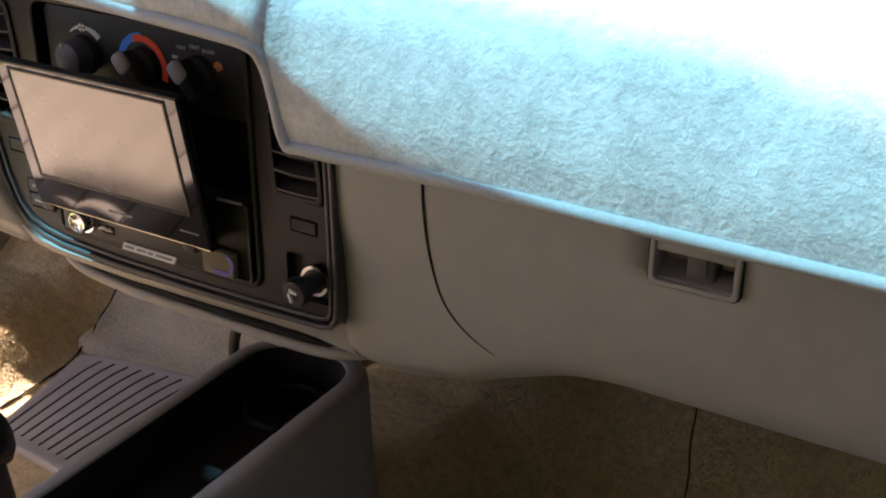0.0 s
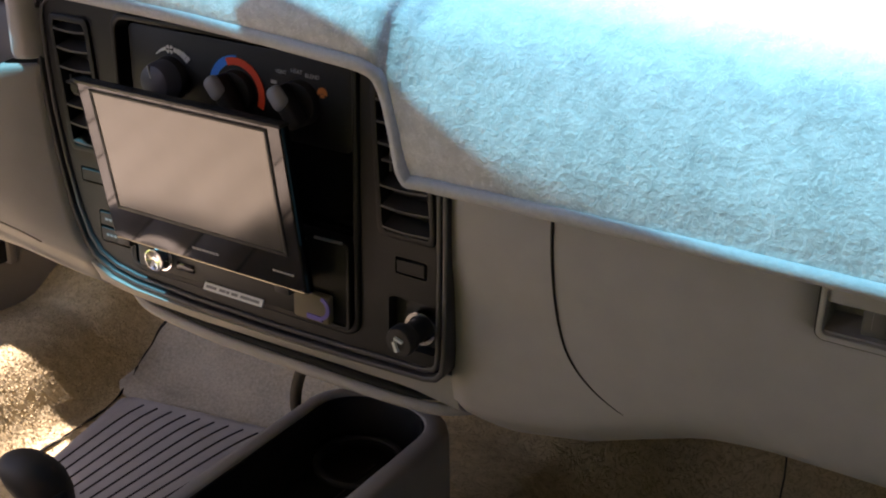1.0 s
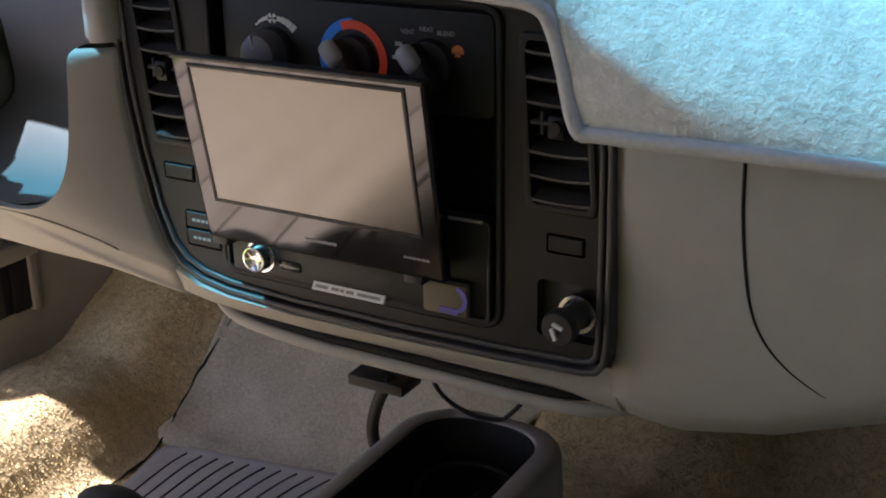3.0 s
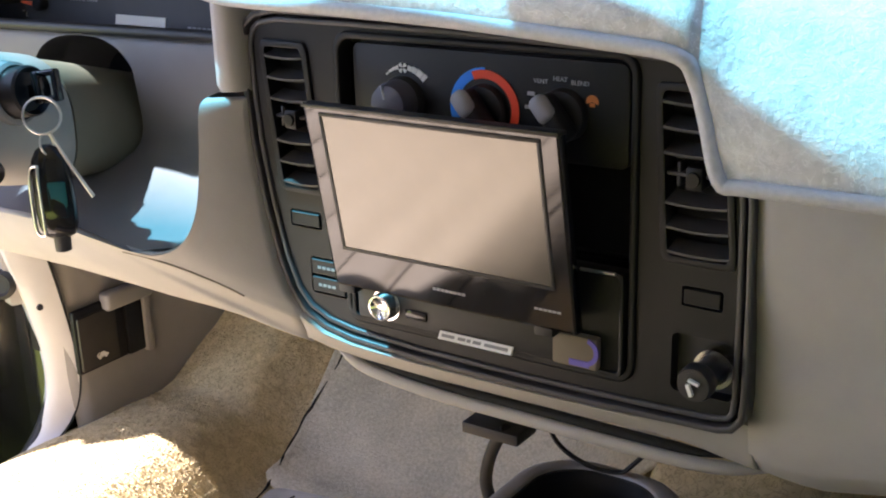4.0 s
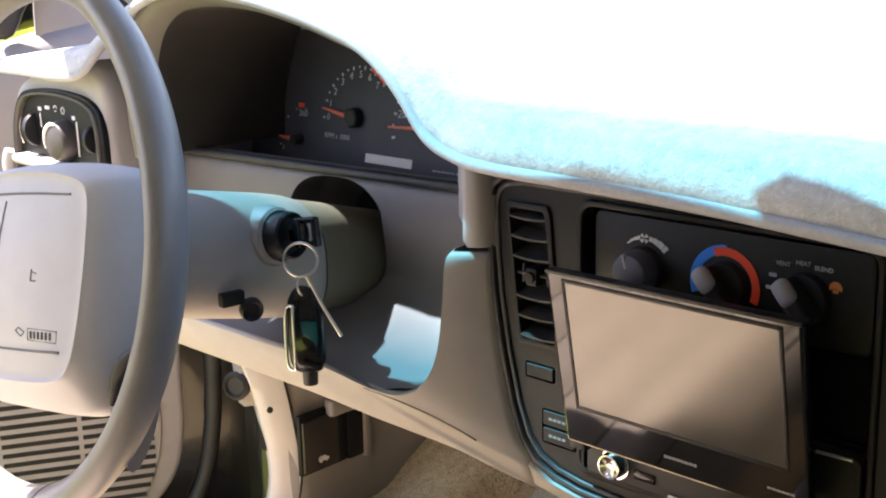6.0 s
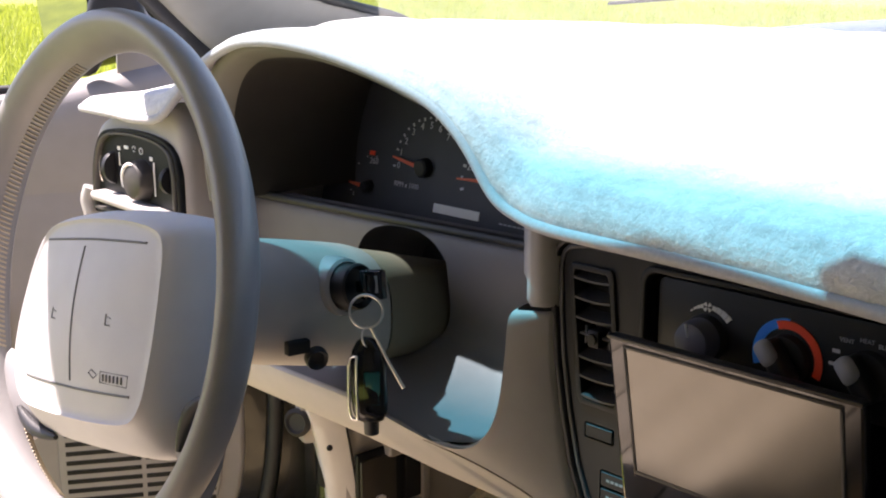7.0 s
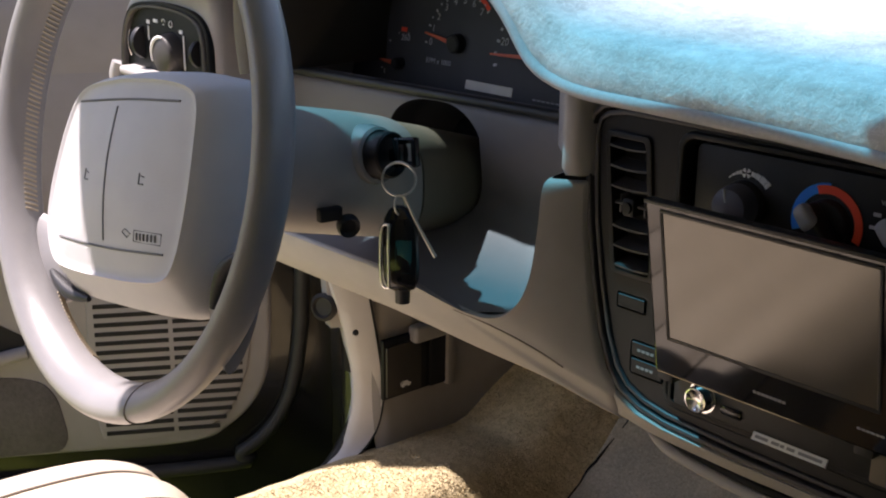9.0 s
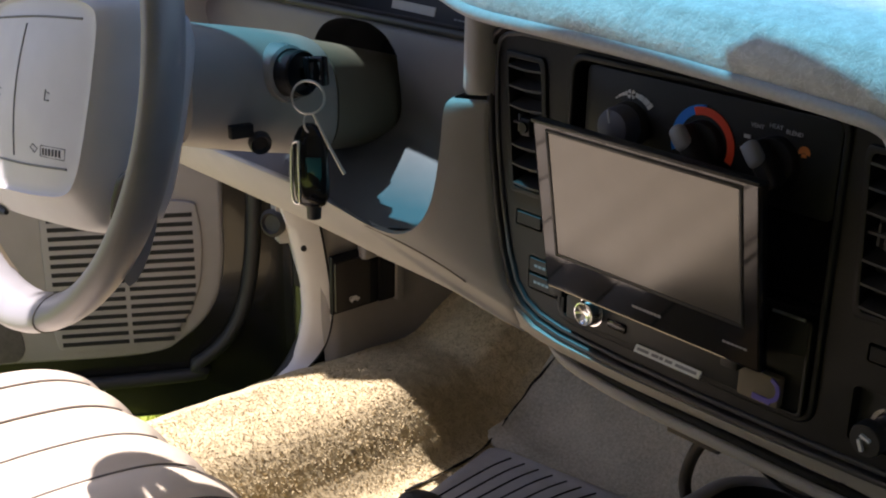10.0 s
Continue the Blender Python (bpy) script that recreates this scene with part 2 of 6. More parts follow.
def smooth_line(points, steps=8, closed=False):
    """A Catmull-Rom line through the points."""
    p = [Vector(q) for q in points]
    n = len(p)
    out = []
    for k in range(n if closed else n - 1):
        a, b, c, d = (p[(k + o) % n] if closed else p[min(max(k + o, 0), n - 1)] for o in (-1, 0, 1, 2))
        for s in range(steps):
            t = s / steps
            out.append(0.5 * (2 * b + (c - a) * t + (2 * a - 5 * b + 4 * c - d) * t * t + (3 * b - a - 3 * c + d) * t ** 3))
    if not closed:
        out.append(p[-1])
    return out

def tube(points, radius, sides=10, closed=False, steps=6, flat=1.0):
    """A round bar along a line; radius is a number or a function of 0 to 1."""
    line = smooth_line(points, steps, closed) if steps else [Vector(q) for q in points]
    bm = bmesh.new()
    n = len(line)
    rings, side = [], None
    for k, p in enumerate(line):
        a, b = (line[k - 1], line[(k + 1) % n]) if closed else (line[max(k - 1, 0)], line[min(k + 1, n - 1)])
        d = (b - a).normalized()
        if side is None:
            side = d.orthogonal().normalized()
        side = (side - d * side.dot(d)).normalized()
        up = d.cross(side)
        r = radius(k / (n - 1)) if callable(radius) else radius
        rings.append([bm.verts.new(p + r * (math.cos(2 * math.pi * j / sides) * side + flat * math.sin(2 * math.pi * j / sides) * up)) for j in range(sides)])
    for k in range(n if closed else n - 1):
        a, b = rings[k], rings[(k + 1) % n]
        for j in range(sides):
            bm.faces.new((a[j], a[(j + 1) % sides], b[(j + 1) % sides], b[j]))
    if not closed:
        bm.faces.new(rings[0][::-1])
        bm.faces.new(rings[-1])
    bmesh.ops.recalc_face_normals(bm, faces=bm.faces)
    return bm

def loft(sections, close_u=False, caps=False):
    """A skin over rows of points."""
    bm = bmesh.new()
    rows = [[bm.verts.new(Vector(p)) for p in s] for s in sections]
    for a, b in zip(rows, rows[1:]):
        n = len(a)
        for j in range(n if close_u else n - 1):
            k = (j + 1) % n
            bm.faces.new((a[j], a[k], b[k], b[j]))
    if caps:
        bm.faces.new(rows[0][::-1])
        bm.faces.new(rows[-1])
        bmesh.ops.recalc_face_normals(bm, faces=bm.faces)
    return bm

def thick(ob, depth, offset=-1.0, bevel=0.0):
    s = ob.modifiers.new("thickness", "SOLIDIFY")
    s.thickness, s.offset = depth, offset
    if bevel:
        b = ob.modifiers.new("edges", "BEVEL")
        b.width, b.segments, b.limit_method = bevel, 2, "ANGLE"
    return ob

def slab(outline, y0, y1, bevel=0.0015, seg=2, holes=()):
    """A plate with an outline of (x, z), from y0 (towards the seats) to y1, bevelled round its near rim."""
    bm = bmesh.new()
    front = [bm.verts.new((x, y0, z)) for x, z in outline]
    back = [bm.verts.new((x, y1, z)) for x, z in outline]
    n = len(front)
    bm.faces.new(front)
    bm.faces.new(back[::-1])
    for k in range(n):
        bm.faces.new((front[k], back[k], back[(k + 1) % n], front[(k + 1) % n]))
    bmesh.ops.recalc_face_normals(bm, faces=bm.faces)
    if bevel > 0:
        edges = [e for e in bm.edges if all(abs(v.co.y - y0) < 1e-7 for v in e.verts)]
        bmesh.ops.bevel(bm, geom=edges, offset=bevel, segments=seg, affect="EDGES", profile=0.5)
    return bm

def round_rect(x0, x1, z0, z1, r, n=5):
    out = []
    for cx, cz, a0 in ((x1 - r, z1 - r, 0), (x0 + r, z1 - r, 90), (x0 + r, z0 + r, 180), (x1 - r, z0 + r, 270)):
        for k in range(n + 1):
            a = radians(a0 + 90 * k / n)
            out.append((cx + r * math.cos(a), cz + r * math.sin(a)))
    return out

def ring_plate(outer, inner, y0, y1, bevel=0.0015, seg=2):
    """A frame between two outlines with the same number of points."""
    bm = bmesh.new()
    loops = [[bm.verts.new((x, y, z)) for x, z in o] for o, y in ((outer, y0), (inner, y0), (inner, y1), (outer, y1))]
    n = len(outer)
    for a, b in zip(loops, loops[1:] + loops[:1]):
        for k in range(n):
            bm.faces.new((a[k], a[(k + 1) % n], b[(k + 1) % n], b[k]))
    bmesh.ops.recalc_face_normals(bm, faces=bm.faces)
    if bevel > 0:
        edges = [e for e in bm.edges if all(abs(v.co.y - y0) < 1e-7 for v in e.verts) and len({v in loops[0] for v in e.verts}) == 1]
        bmesh.ops.bevel(bm, geom=edges, offset=bevel, segments=seg, affect="EDGES", profile=0.5)
    return bm

def arc_band(cx, cz, r0, r1, a0, a1, y, depth=0.0006, n=24):
    """A printed arc facing the seats, angles in degrees from +x towards +z."""
    bm = bmesh.new()
    rows = []
    for k in range(n + 1):
        a = radians(a0 + (a1 - a0) * k / n)
        c, s = math.cos(a), math.sin(a)
        rows.append([bm.verts.new((cx + r * c, yy, cz + r * s)) for r, yy in ((r0, y), (r1, y), (r1, y + depth), (r0, y + depth))])
    for a, b in zip(rows, rows[1:]):
        for j in range(4):
            bm.faces.new((a[j], a[(j + 1) % 4], b[(j + 1) % 4], b[j]))
    bm.faces.new(rows[0])
    bm.faces.new(rows[-1][::-1])
    bmesh.ops.recalc_face_normals(bm, faces=bm.faces)
    return bm

def words(text, size, m, depth=0.0003):
    """Raised lettering as a bmesh: the text lies in the plane of m, along its x, facing its z."""
    cu = bpy.data.curves.new("lettering", "FONT")
    cu.body, cu.size, cu.extrude, cu.align_x, cu.align_y, cu.resolution_u = text, size, depth, "CENTER", "CENTER", 2
    ob = bpy.data.objects.new("lettering", cu)
    me = bpy.data.meshes.new_from_object(ob)
    bm = bmesh.new()
    bm.from_mesh(me)
    bpy.data.objects.remove(ob)
    bpy.data.meshes.remove(me)
    bpy.data.curves.remove(cu)
    return moved(bm, m)

def facing(x, y, z, tilt=0.0):
    """The pose of lettering on an upright panel that faces the seats; tilt leans its top forward."""
    return pose(x, y, z, 90 - tilt, 0, 0)

# ---- large structure ----
def plate_with_holes(outer, holes, y0, y1, bevel=0.0):
    """An upright plate facing the seats with openings through it."""
    bm = bmesh.new()
    loops = []
    for o in (outer, *holes):
        vs = [bm.verts.new((x, y0, z)) for x, z in o]
        loops.append((vs, [bm.edges.new((vs[k], vs[(k + 1) % len(vs)])) for k in range(len(vs))]))
    bmesh.ops.triangle_fill(bm, use_beauty=True, use_dissolve=False, edges=[e for _, es in loops for e in es], normal=(0, -1, 0))
    for vs, _ in loops:
        back = [bm.verts.new((v.co.x, y1, v.co.z)) for v in vs]
        for k in range(len(vs)):
            j = (k + 1) % len(vs)
            bm.faces.new((vs[k], vs[j], back[j], back[k]))
    bmesh.ops.recalc_face_normals(bm, faces=bm.faces)
    return bm

def inset(outline, d):
    """The outline moved inwards by d; it runs anticlockwise seen from the seats."""
    n = len(outline)
    out = []
    for k in range(n):
        (ax, az), (bx, bz), (cx, cz) = outline[k - 1], outline[k], outline[(k + 1) % n]
        t1, t2 = Vector((bx - ax, bz - az)).normalized(), Vector((cx - bx, cz - bz)).normalized()
        nrm = (Vector((-t1.y, t1.x)) + Vector((-t2.y, t2.x))).normalized()
        c = max(0.5, nrm.dot(Vector((-t1.y, t1.x))))
        out.append((bx + nrm.x * d / c, bz + nrm.y * d / c))
    return out

def lerp_table(x, table):
    """Straight-line look-up in rows of (x, value ...)."""
    if x <= table[0][0]:
        return table[0][1:]
    for a, b in zip(table, table[1:]):
        if x <= b[0]:
            f = (x - a[0]) / (b[0] - a[0])
            return tuple(p + (q - p) * f for p, q in zip(a[1:], b[1:]))
    return table[-1][1:]

# ground outside: one sheet to the horizon, a pale drive ahead and beside it
GROUND_Z = -0.28
bm = bmesh.new()
bmesh.ops.create_grid(bm, x_segments=24, y_segments=24, size=900)
for v in bm.verts:
    v.co.z = GROUND_Z
tagged(part("ground", bm, M_GRASS), "bright summer meadow of long green grass", "ground", kind="structure")

# floor pan and toe board
FLOOR = [(-0.93, 0.03), (-0.80, 0.165), (-0.76, 0.172), (-0.70, 0.178), (-0.66, 0.180), (-0.63, 0.170), (-0.605, 0.140), (-0.585, 0.105), (-0.565, 0.085), (-0.53, 0.078),
         (-0.35, 0.078), (-0.16, 0.085), (-0.10, 0.13), (-0.05, 0.20), (0.00, 0.24), (0.15, 0.24), (0.20, 0.20), (0.26, 0.12), (0.31, 0.09), (0.90, 0.085)]
def floor_z(x, y):
    base = lerp_table(x, FLOOR)[0]
    # the bulge over the wheel on the outer side, then the slope up to the bulkhead
    front = 0.50 if x < 0 else 0.42
    rise = max(0.0, y - front) * 1.05
    side = max(0.0, min(1.0, (-0.56 - x) / 0.07)) * max(0.0, y - 0.47) * 0.75
    return base + max(rise, side) + 0.004 * noise.noise(Vector((x * 9, y * 9, 0))) + 0.002 * noise.noise(Vector((x * 31, y * 31, 3)))
xs = [-0.815 + 0.0125 * k for k in range(138)]
ys = [-1.6 + 0.08 * k for k in range(18)] + [-0.16 + 0.02 * k for k in range(58)]
bm = loft([[(x, y, floor_z(x, y)) for x in xs] for y in ys])
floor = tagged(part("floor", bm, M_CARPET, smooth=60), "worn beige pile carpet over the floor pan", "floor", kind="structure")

# unseen cabin shell that closes the place behind and above and shapes the light
bm = loft([[(x, y, 1.235 - 0.055 * ((x - 0.08) / 0.6) ** 2) for x in (edge, -0.40, -0.2, 0.08, 0.36, 0.6, 0.72)] for y, edge in ((-0.36, -0.56), (-0.44, -0.545), (-0.50, -0.517), (-0.64, -0.46), (-1.2, -0.46), (-1.9, -0.48), (-2.3, -0.52))])
ceil = tagged(part("ceiling", bm, M_HEADLINER), "grey cloth headliner under the roof", "ceiling", kind="structure")
thick(ceil, 0.03, 1.0)
def shell(name, bm, mat, label, cat):
    return tagged(part(name, bm, mat), label, cat, kind="structure")
# right and rear walls rise solid to the roof to cut the light
shell("wall_right", loft([[(0.90, y, 0.05), (0.95, y, 0.05), (0.95, y, 0.84), (0.95 - 0.23 * k, y, 0.84 + 0.38 * k), (0.90 - 0.23 * k, y, 0.84 + 0.37 * k), (0.90, y, 0.84)] for y, k in ((0.9, 0.001), (0.50, 0.05), (0.30, 0.30), (0.0, 0.62), (-0.36, 1.0), (-1.2, 1.0), (-2.3, 1.0))], True, True), M_DOOR, "unseen grey passenger side wall, solid over the window to cut light", "wall")
shell("wall_left", box(-0.82, -0.77, -2.3, -1.15, 0.05, 0.84, 0.01), M_DOOR, "grey vinyl rear door side", "wall")
shell("wall_rear", box(-0.77, 0.90, -2.4, -2.3, 0.05, 1.22, 0.01), M_DOOR, "unseen grey rear wall, solid to the roof to cut light", "wall")
# added to block sun that leaked in beside the dashboard
shell("wall_front_side", box(-0.815, -0.79, 0.19, 1.02, 0.60, 0.845, 0.003), M_RUBBER, "unseen dark wall beyond the kick panel that stops stray sun", "wall")
shell("wall_front", box(-0.80, 0.90, 0.985, 1.03, 0.05, 0.80, 0.005), M_RUBBER, "dark bulkhead ahead of the footwells", "wall")

# pillars
def pillar(name, a, b, w, label, mat=M_TRIM):
    d = (Vector(b) - Vector(a)).normalized()
    side = d.cross(Vector((1, 0, 0))).normalized()
    rows = []
    for k in range(7):
        p = Vector(a).lerp(Vector(b), k / 6)
        ww = w[0] + (w[1] - w[0]) * k / 6
        rows.append([p + side * ww * math.cos(t) + d.cross(side) * 0.035 * math.sin(t) for t in (2 * math.pi * j / 14 for j in range(14))])
    return tagged(part(name, loft(rows, True, True), mat, smooth=60), label, "pillar", kind="structure")
def front_pillar(name, flip, label):
    """Broad trim between the windscreen's edge and the door opening."""
    glass_side = smooth_line([(-0.86, 0.56, 0.90), (-0.825, 0.45, 0.936), (-0.785, 0.34, 0.955), (-0.735, 0.22, 0.980), (-0.665, 0.0, 1.075), (-0.60, -0.2, 1.165), (-0.55, -0.37, 1.232)], 5)
    door_side = smooth_line([(-0.845, 0.30, 0.80), (-0.825, 0.22, 0.855), (-0.80, 0.16, 0.89), (-0.780, 0.10, 0.925), (-0.715, -0.06, 1.04), (-0.645, -0.23, 1.15), (-0.575, -0.41, 1.225)], 5)
    m = lambda p: Vector((0.16 - p.x, p.y, p.z)) if flip else p
    rows = []
    for g, d in zip(glass_side, door_side):
        out = (g - d).cross(Vector((0.25, -0.85, 0.45))).normalized()
        out = out if out.x > 0 else -out
        rows.append([m(p) for p in (d - out * 0.03, d, d.lerp(g, 0.08) + out * 0.007, d.lerp(g, 0.35) + out * 0.014, d.lerp(g, 0.65) + out * 0.014, d.lerp(g, 0.93) + out * 0.006, g, g - out * 0.02)])
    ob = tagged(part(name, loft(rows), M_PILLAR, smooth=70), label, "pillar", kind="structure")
    part("door_rubber", tube([m(d - Vector((0.012, 0.004, 0))) for d in door_side], 0.011, 8, steps=0), M_RUBBER, ob, "black rubber door seal", smooth=60)
    part("screen_edge", tube([m(g + Vector((0.002, 0, 0.002))) for g in glass_side], 0.006, 8, steps=0), M_RUBBER, ob, "black edge of the windscreen", smooth=60)
    return ob
front_pillar("pillar_front_left", False, "grey vinyl windscreen pillar on the driver's side")
front_pillar("pillar_front_right", True, "grey vinyl windscreen pillar on the passenger's side")
pillar("pillar_middle_left", (-0.80, -1.12, 0.10), (-0.54, -1.05, 1.235), (0.05, 0.04), "grey vinyl centre pillar behind the driver's door")
pillar("pillar_middle_right", (0.92, -1.12, 0.10), (0.69, -1.05, 1.235), (0.05, 0.04), "grey vinyl centre pillar behind the passenger's door")

# windscreen
rows = []
for f in range(7):
    t = f / 6
    rows.append([((0.08 + (x - 0.08) * (1.0 - 0.26 * t)), 0.86 - 1.22 * t - 0.28 * ((x - 0.08) / 0.9) ** 2 * (1 - t * 0.6), 0.83 + 0.41 * t + 0.03 * math.sin(math.pi * t)) for x in (-0.82, -0.6, -0.3, 0.08, 0.46, 0.76, 0.98)])
ws = tagged(part("window_1", loft(rows), M_WINDSCREEN, smooth=80), "blue-green tinted windscreen", "window", kind="structure")

# unseen sun block behind the upper edge of the screen; its front edge steps forward on the driver's side to shape the
# sun patches
SHADE_EDGE = [(-0.82, 0.832), (-0.68, 0.815), (-0.60, 0.792), (-0.475, 0.770), (-0.448, 0.772), (-0.430, 0.814), (-0.39, 0.818), (-0.345, 0.827), (-0.328, 0.808), (-0.28, 0.807), (-0.20, 0.806), (-0.09, 0.8185), (0.02, 0.829), (0.08, 0.830), (0.25, 0.830), (0.46, 0.830), (0.76, 0.830), (0.98, 0.830)]
rows = []
for f, drop in ((0.0, 0.0), (0.035, 0.003), (0.35, 0.003), (0.65, 0.003), (1.0, 0.003)):
    row = []
    for x, t0 in SHADE_EDGE:
        t = t0 + (1.0 - t0) * f
        row.append((0.08 + (x - 0.08) * (1.0 - 0.26 * t), 0.86 - 1.22 * t - 0.28 * ((x - 0.08) / 0.9) ** 2 * (1 - t * 0.6) - 0.012, 0.83 + 0.41 * t + 0.03 * math.sin(math.pi * t) - 0.009 - drop))
    rows.append(row)
shell("trim_sun_block", loft(rows), M_HEADLINER, "unseen cloth sun block along the roof's front edge", "trim")

# bonnet ahead of the screen, and a parked wiper
bonnet = empty("car_bonnet", (0.08, 1.0, 0.80), "dark glossy painted car bonnet seen through the windscreen", "bonnet")
for s_ in (-1, 1):
    part("wing", loft([[(0.08 + s_ * w, y, z - 0.05), (0.08 + s_ * (w + 0.03), y, z - 0.16), (0.08 + s_ * (w + 0.04), y, 0.30), (0.08 + s_ * (w + 0.01), y, -0.05)] for y, z, w in ((0.84, 0.935, 0.76), (1.3, 0.950, 0.75), (1.7, 0.925, 0.73), (2.0, 0.885, 0.70), (2.12, 0.80, 0.66))]), M_PAINT, bonnet, smooth=60)
part("nose", loft([[(0.08 + u * 0.66, 2.12 + 0.06 * (1 - u * u), z) for u in (-1.0, -0.6, 0.0, 0.6, 1.0)] for z in (0.80, 0.55, 0.25, -0.05)]), M_PAINT, bonnet, smooth=60)
part("skin", loft([[(0.08 + u * w, y, z - 0.05 * u * u) for u in (-1.0, -0.8, -0.5, -0.2, 0.0, 0.2, 0.5, 0.8, 1.0)] for y, z, w in ((0.84, 0.935, 0.76), (1.0, 0.952, 0.76), (1.3, 0.950, 0.75), (1.7, 0.925, 0.73), (2.0, 0.885, 0.70), (2.12, 0.80, 0.66))]), M_PAINT, bonnet, smooth=70)
wiper = empty("windscreen_wiper", (-0.6, 0.80, 0.95), "thin black wiper blade resting before the windscreen", "wiper")
part("blade", tube([(-0.74, 0.80, 0.952), (-0.60, 0.80, 0.962), (-0.50, 0.80, 0.966)], 0.003, 8), M_RUBBER, wiper, smooth=60)

# ---- dashboard ----
dash = empty("dashboard", (0.08, 0.1, 0.55), "light grey vinyl dashboard with a curved centre stack", "dashboard")

# lower edge of the passenger side, by x
BOTTOM = [(0.262, 0.5325), (0.28, 0.5300), (0.30, 0.5285), (0.36, 0.541), (0.40, 0.557), (0.44, 0.572), (0.48, 0.577), (0.90, 0.577)]
def right_profile(x):
    b = lerp_table(x, BOTTOM)[0]
    return [(0.25, 0.86), (0.06, 0.845), (0.02, 0.82), (0.004, 0.78), (0.0, 0.74), (0.0, 0.7205), (0.0, 0.704), (0.0005, 0.6875), (0.002, 0.665), (0.006, 0.64), (0.012, b + 0.035), (0.021, b + 0.016), (0.036, b + 0.003),
            (0.06, b - 0.004), (0.12, b - 0.006), (0.20, b - 0.004), (0.30, b + 0.01)]
columns = [x for x in (0.262 + (0.88 - 0.262) * k / 44 for k in range(45)) if not 0.498 < x < 0.577] + [0.5105, 0.5375, 0.5645]
rows = [[(x, q[0], q[1]) for q in smooth_line([(y, z, 0) for y, z in right_profile(x)], 3)] for x in sorted(columns)]
bm = loft(rows)
latch_hole = [f for f in bm.faces if 0.511 < f.calc_center_median().x < 0.564 and 0.688 < f.calc_center_median().z < 0.720 and f.calc_center_median().y < 0.02]
bmesh.ops.delete(bm, geom=latch_hole, context="FACES")
thick(part("passenger_panel", bm, M_TRIM, dash, smooth=70), 0.004, -1.0)
# glove box door: its seam and a shallow lid
def panel_y(x, z):
    """Depth of the passenger panel's face at a height."""
    line = [(p.y, p.x) for p in smooth_line([(y, zz, 0) for y, zz in right_profile(x)], 3)]
    return lerp_table(z, sorted(q for q in line if q[1] < 0.05))[0]
seam = [(x, panel_y(x, z) - 0.0002, z) for x, z in ((0.3385, 0.745), (0.339, 0.72), (0.3395, 0.70), (0.341, 0.68), (0.343, 0.66), (0.3455, 0.642), (0.350, 0.627), (0.358, 0.6135), (0.369, 0.6025), (0.381, 0.594), (0.392, 0.588))]
glove = part("glove_box_lid", tube(seam, lambda f: 0.0012 - 0.0010 * f * f, 6), M_VOID, dash, "dark shut line of the glove box lid", smooth=60)
latch_frame = part("glove_box_latch", ring_plate(round_rect(0.508, 0.567, 0.686, 0.722, 0.005), round_rect(0.512, 0.563, 0.690, 0.718, 0.003), -0.0045, 0.014), M_TRIM_LOW, dash, "recessed grey latch")
part("latch_groove", ring_plate(round_rect(0.5068, 0.5682, 0.6848, 0.7232, 0.006), round_rect(0.508, 0.567, 0.686, 0.722, 0.005), -0.0015, 0.01, 0), M_VOID, latch_frame)
part("latch_cup", join(box(0.511, 0.564, 0.018, 0.021, 0.687, 0.721, 0), box(0.5105, 0.5125, 0.004, 0.019, 0.688, 0.720, 0), box(0.5625, 0.5645, 0.004, 0.019, 0.688, 0.720, 0), moved(box(0.512, 0.563, 0.0, 0.022, -0.001, 0.001, 0), Matrix.Translation((0, -0.001, 0.6905)) @ Matrix.Rotation(radians(14), 4, "X"))), M_COLUMN, latch_frame, "deep grey finger cup")
part("latch_bar", box(0.512, 0.563, -0.0025, 0.008, 0.7095, 0.718, 0.001), M_TRIM_LOW, latch_frame)
part("latch_paddle", join(box(0.531, 0.549, 0.002, 0.018, 0.692, 0.7095, 0.0015), box(0.537, 0.545, -0.001, 0.006, 0.697, 0.709, 0.001)), M_LATCH, latch_frame, "blue-grey release paddle")

# black box put in for the unlit space inside the dashboard
part("inner_dark_fill", box(-0.775, 0.88, 0.175, 0.20, 0.575, 0.795, 0), M_VOID, dash)
part("cowl_top", box(-0.83, 0.92, 0.24, 1.03, 0.79, 0.825, 0.004), M_TRIM, dash)
# outline of the black centre panel, anticlockwise from the upper right
PANEL = smooth_line([(0.224, 0.806, 0), (0.06, 0.8125, 0), (-0.085, 0.813, 0)], 4)
PANEL = [(p.x, p.y) for p in PANEL] + [(-0.104, 0.809), (-0.114, 0.801), (-0.118, 0.787), (-0.117, 0.75), (-0.114, 0.715), (-0.107, 0.672), (-0.097, 0.630), (-0.087, 0.604), (-0.074, 0.589), (-0.055, 0.580), (-0.03, 0.5755), (0.03, 0.5725),
         (0.11, 0.5715), (0.19, 0.5725), (0.248, 0.5745), (0.258, 0.577), (0.2645, 0.585), (0.266, 0.60), (0.266, 0.66), (0.265, 0.72), (0.258, 0.77), (0.248, 0.797), (0.238, 0.804)]

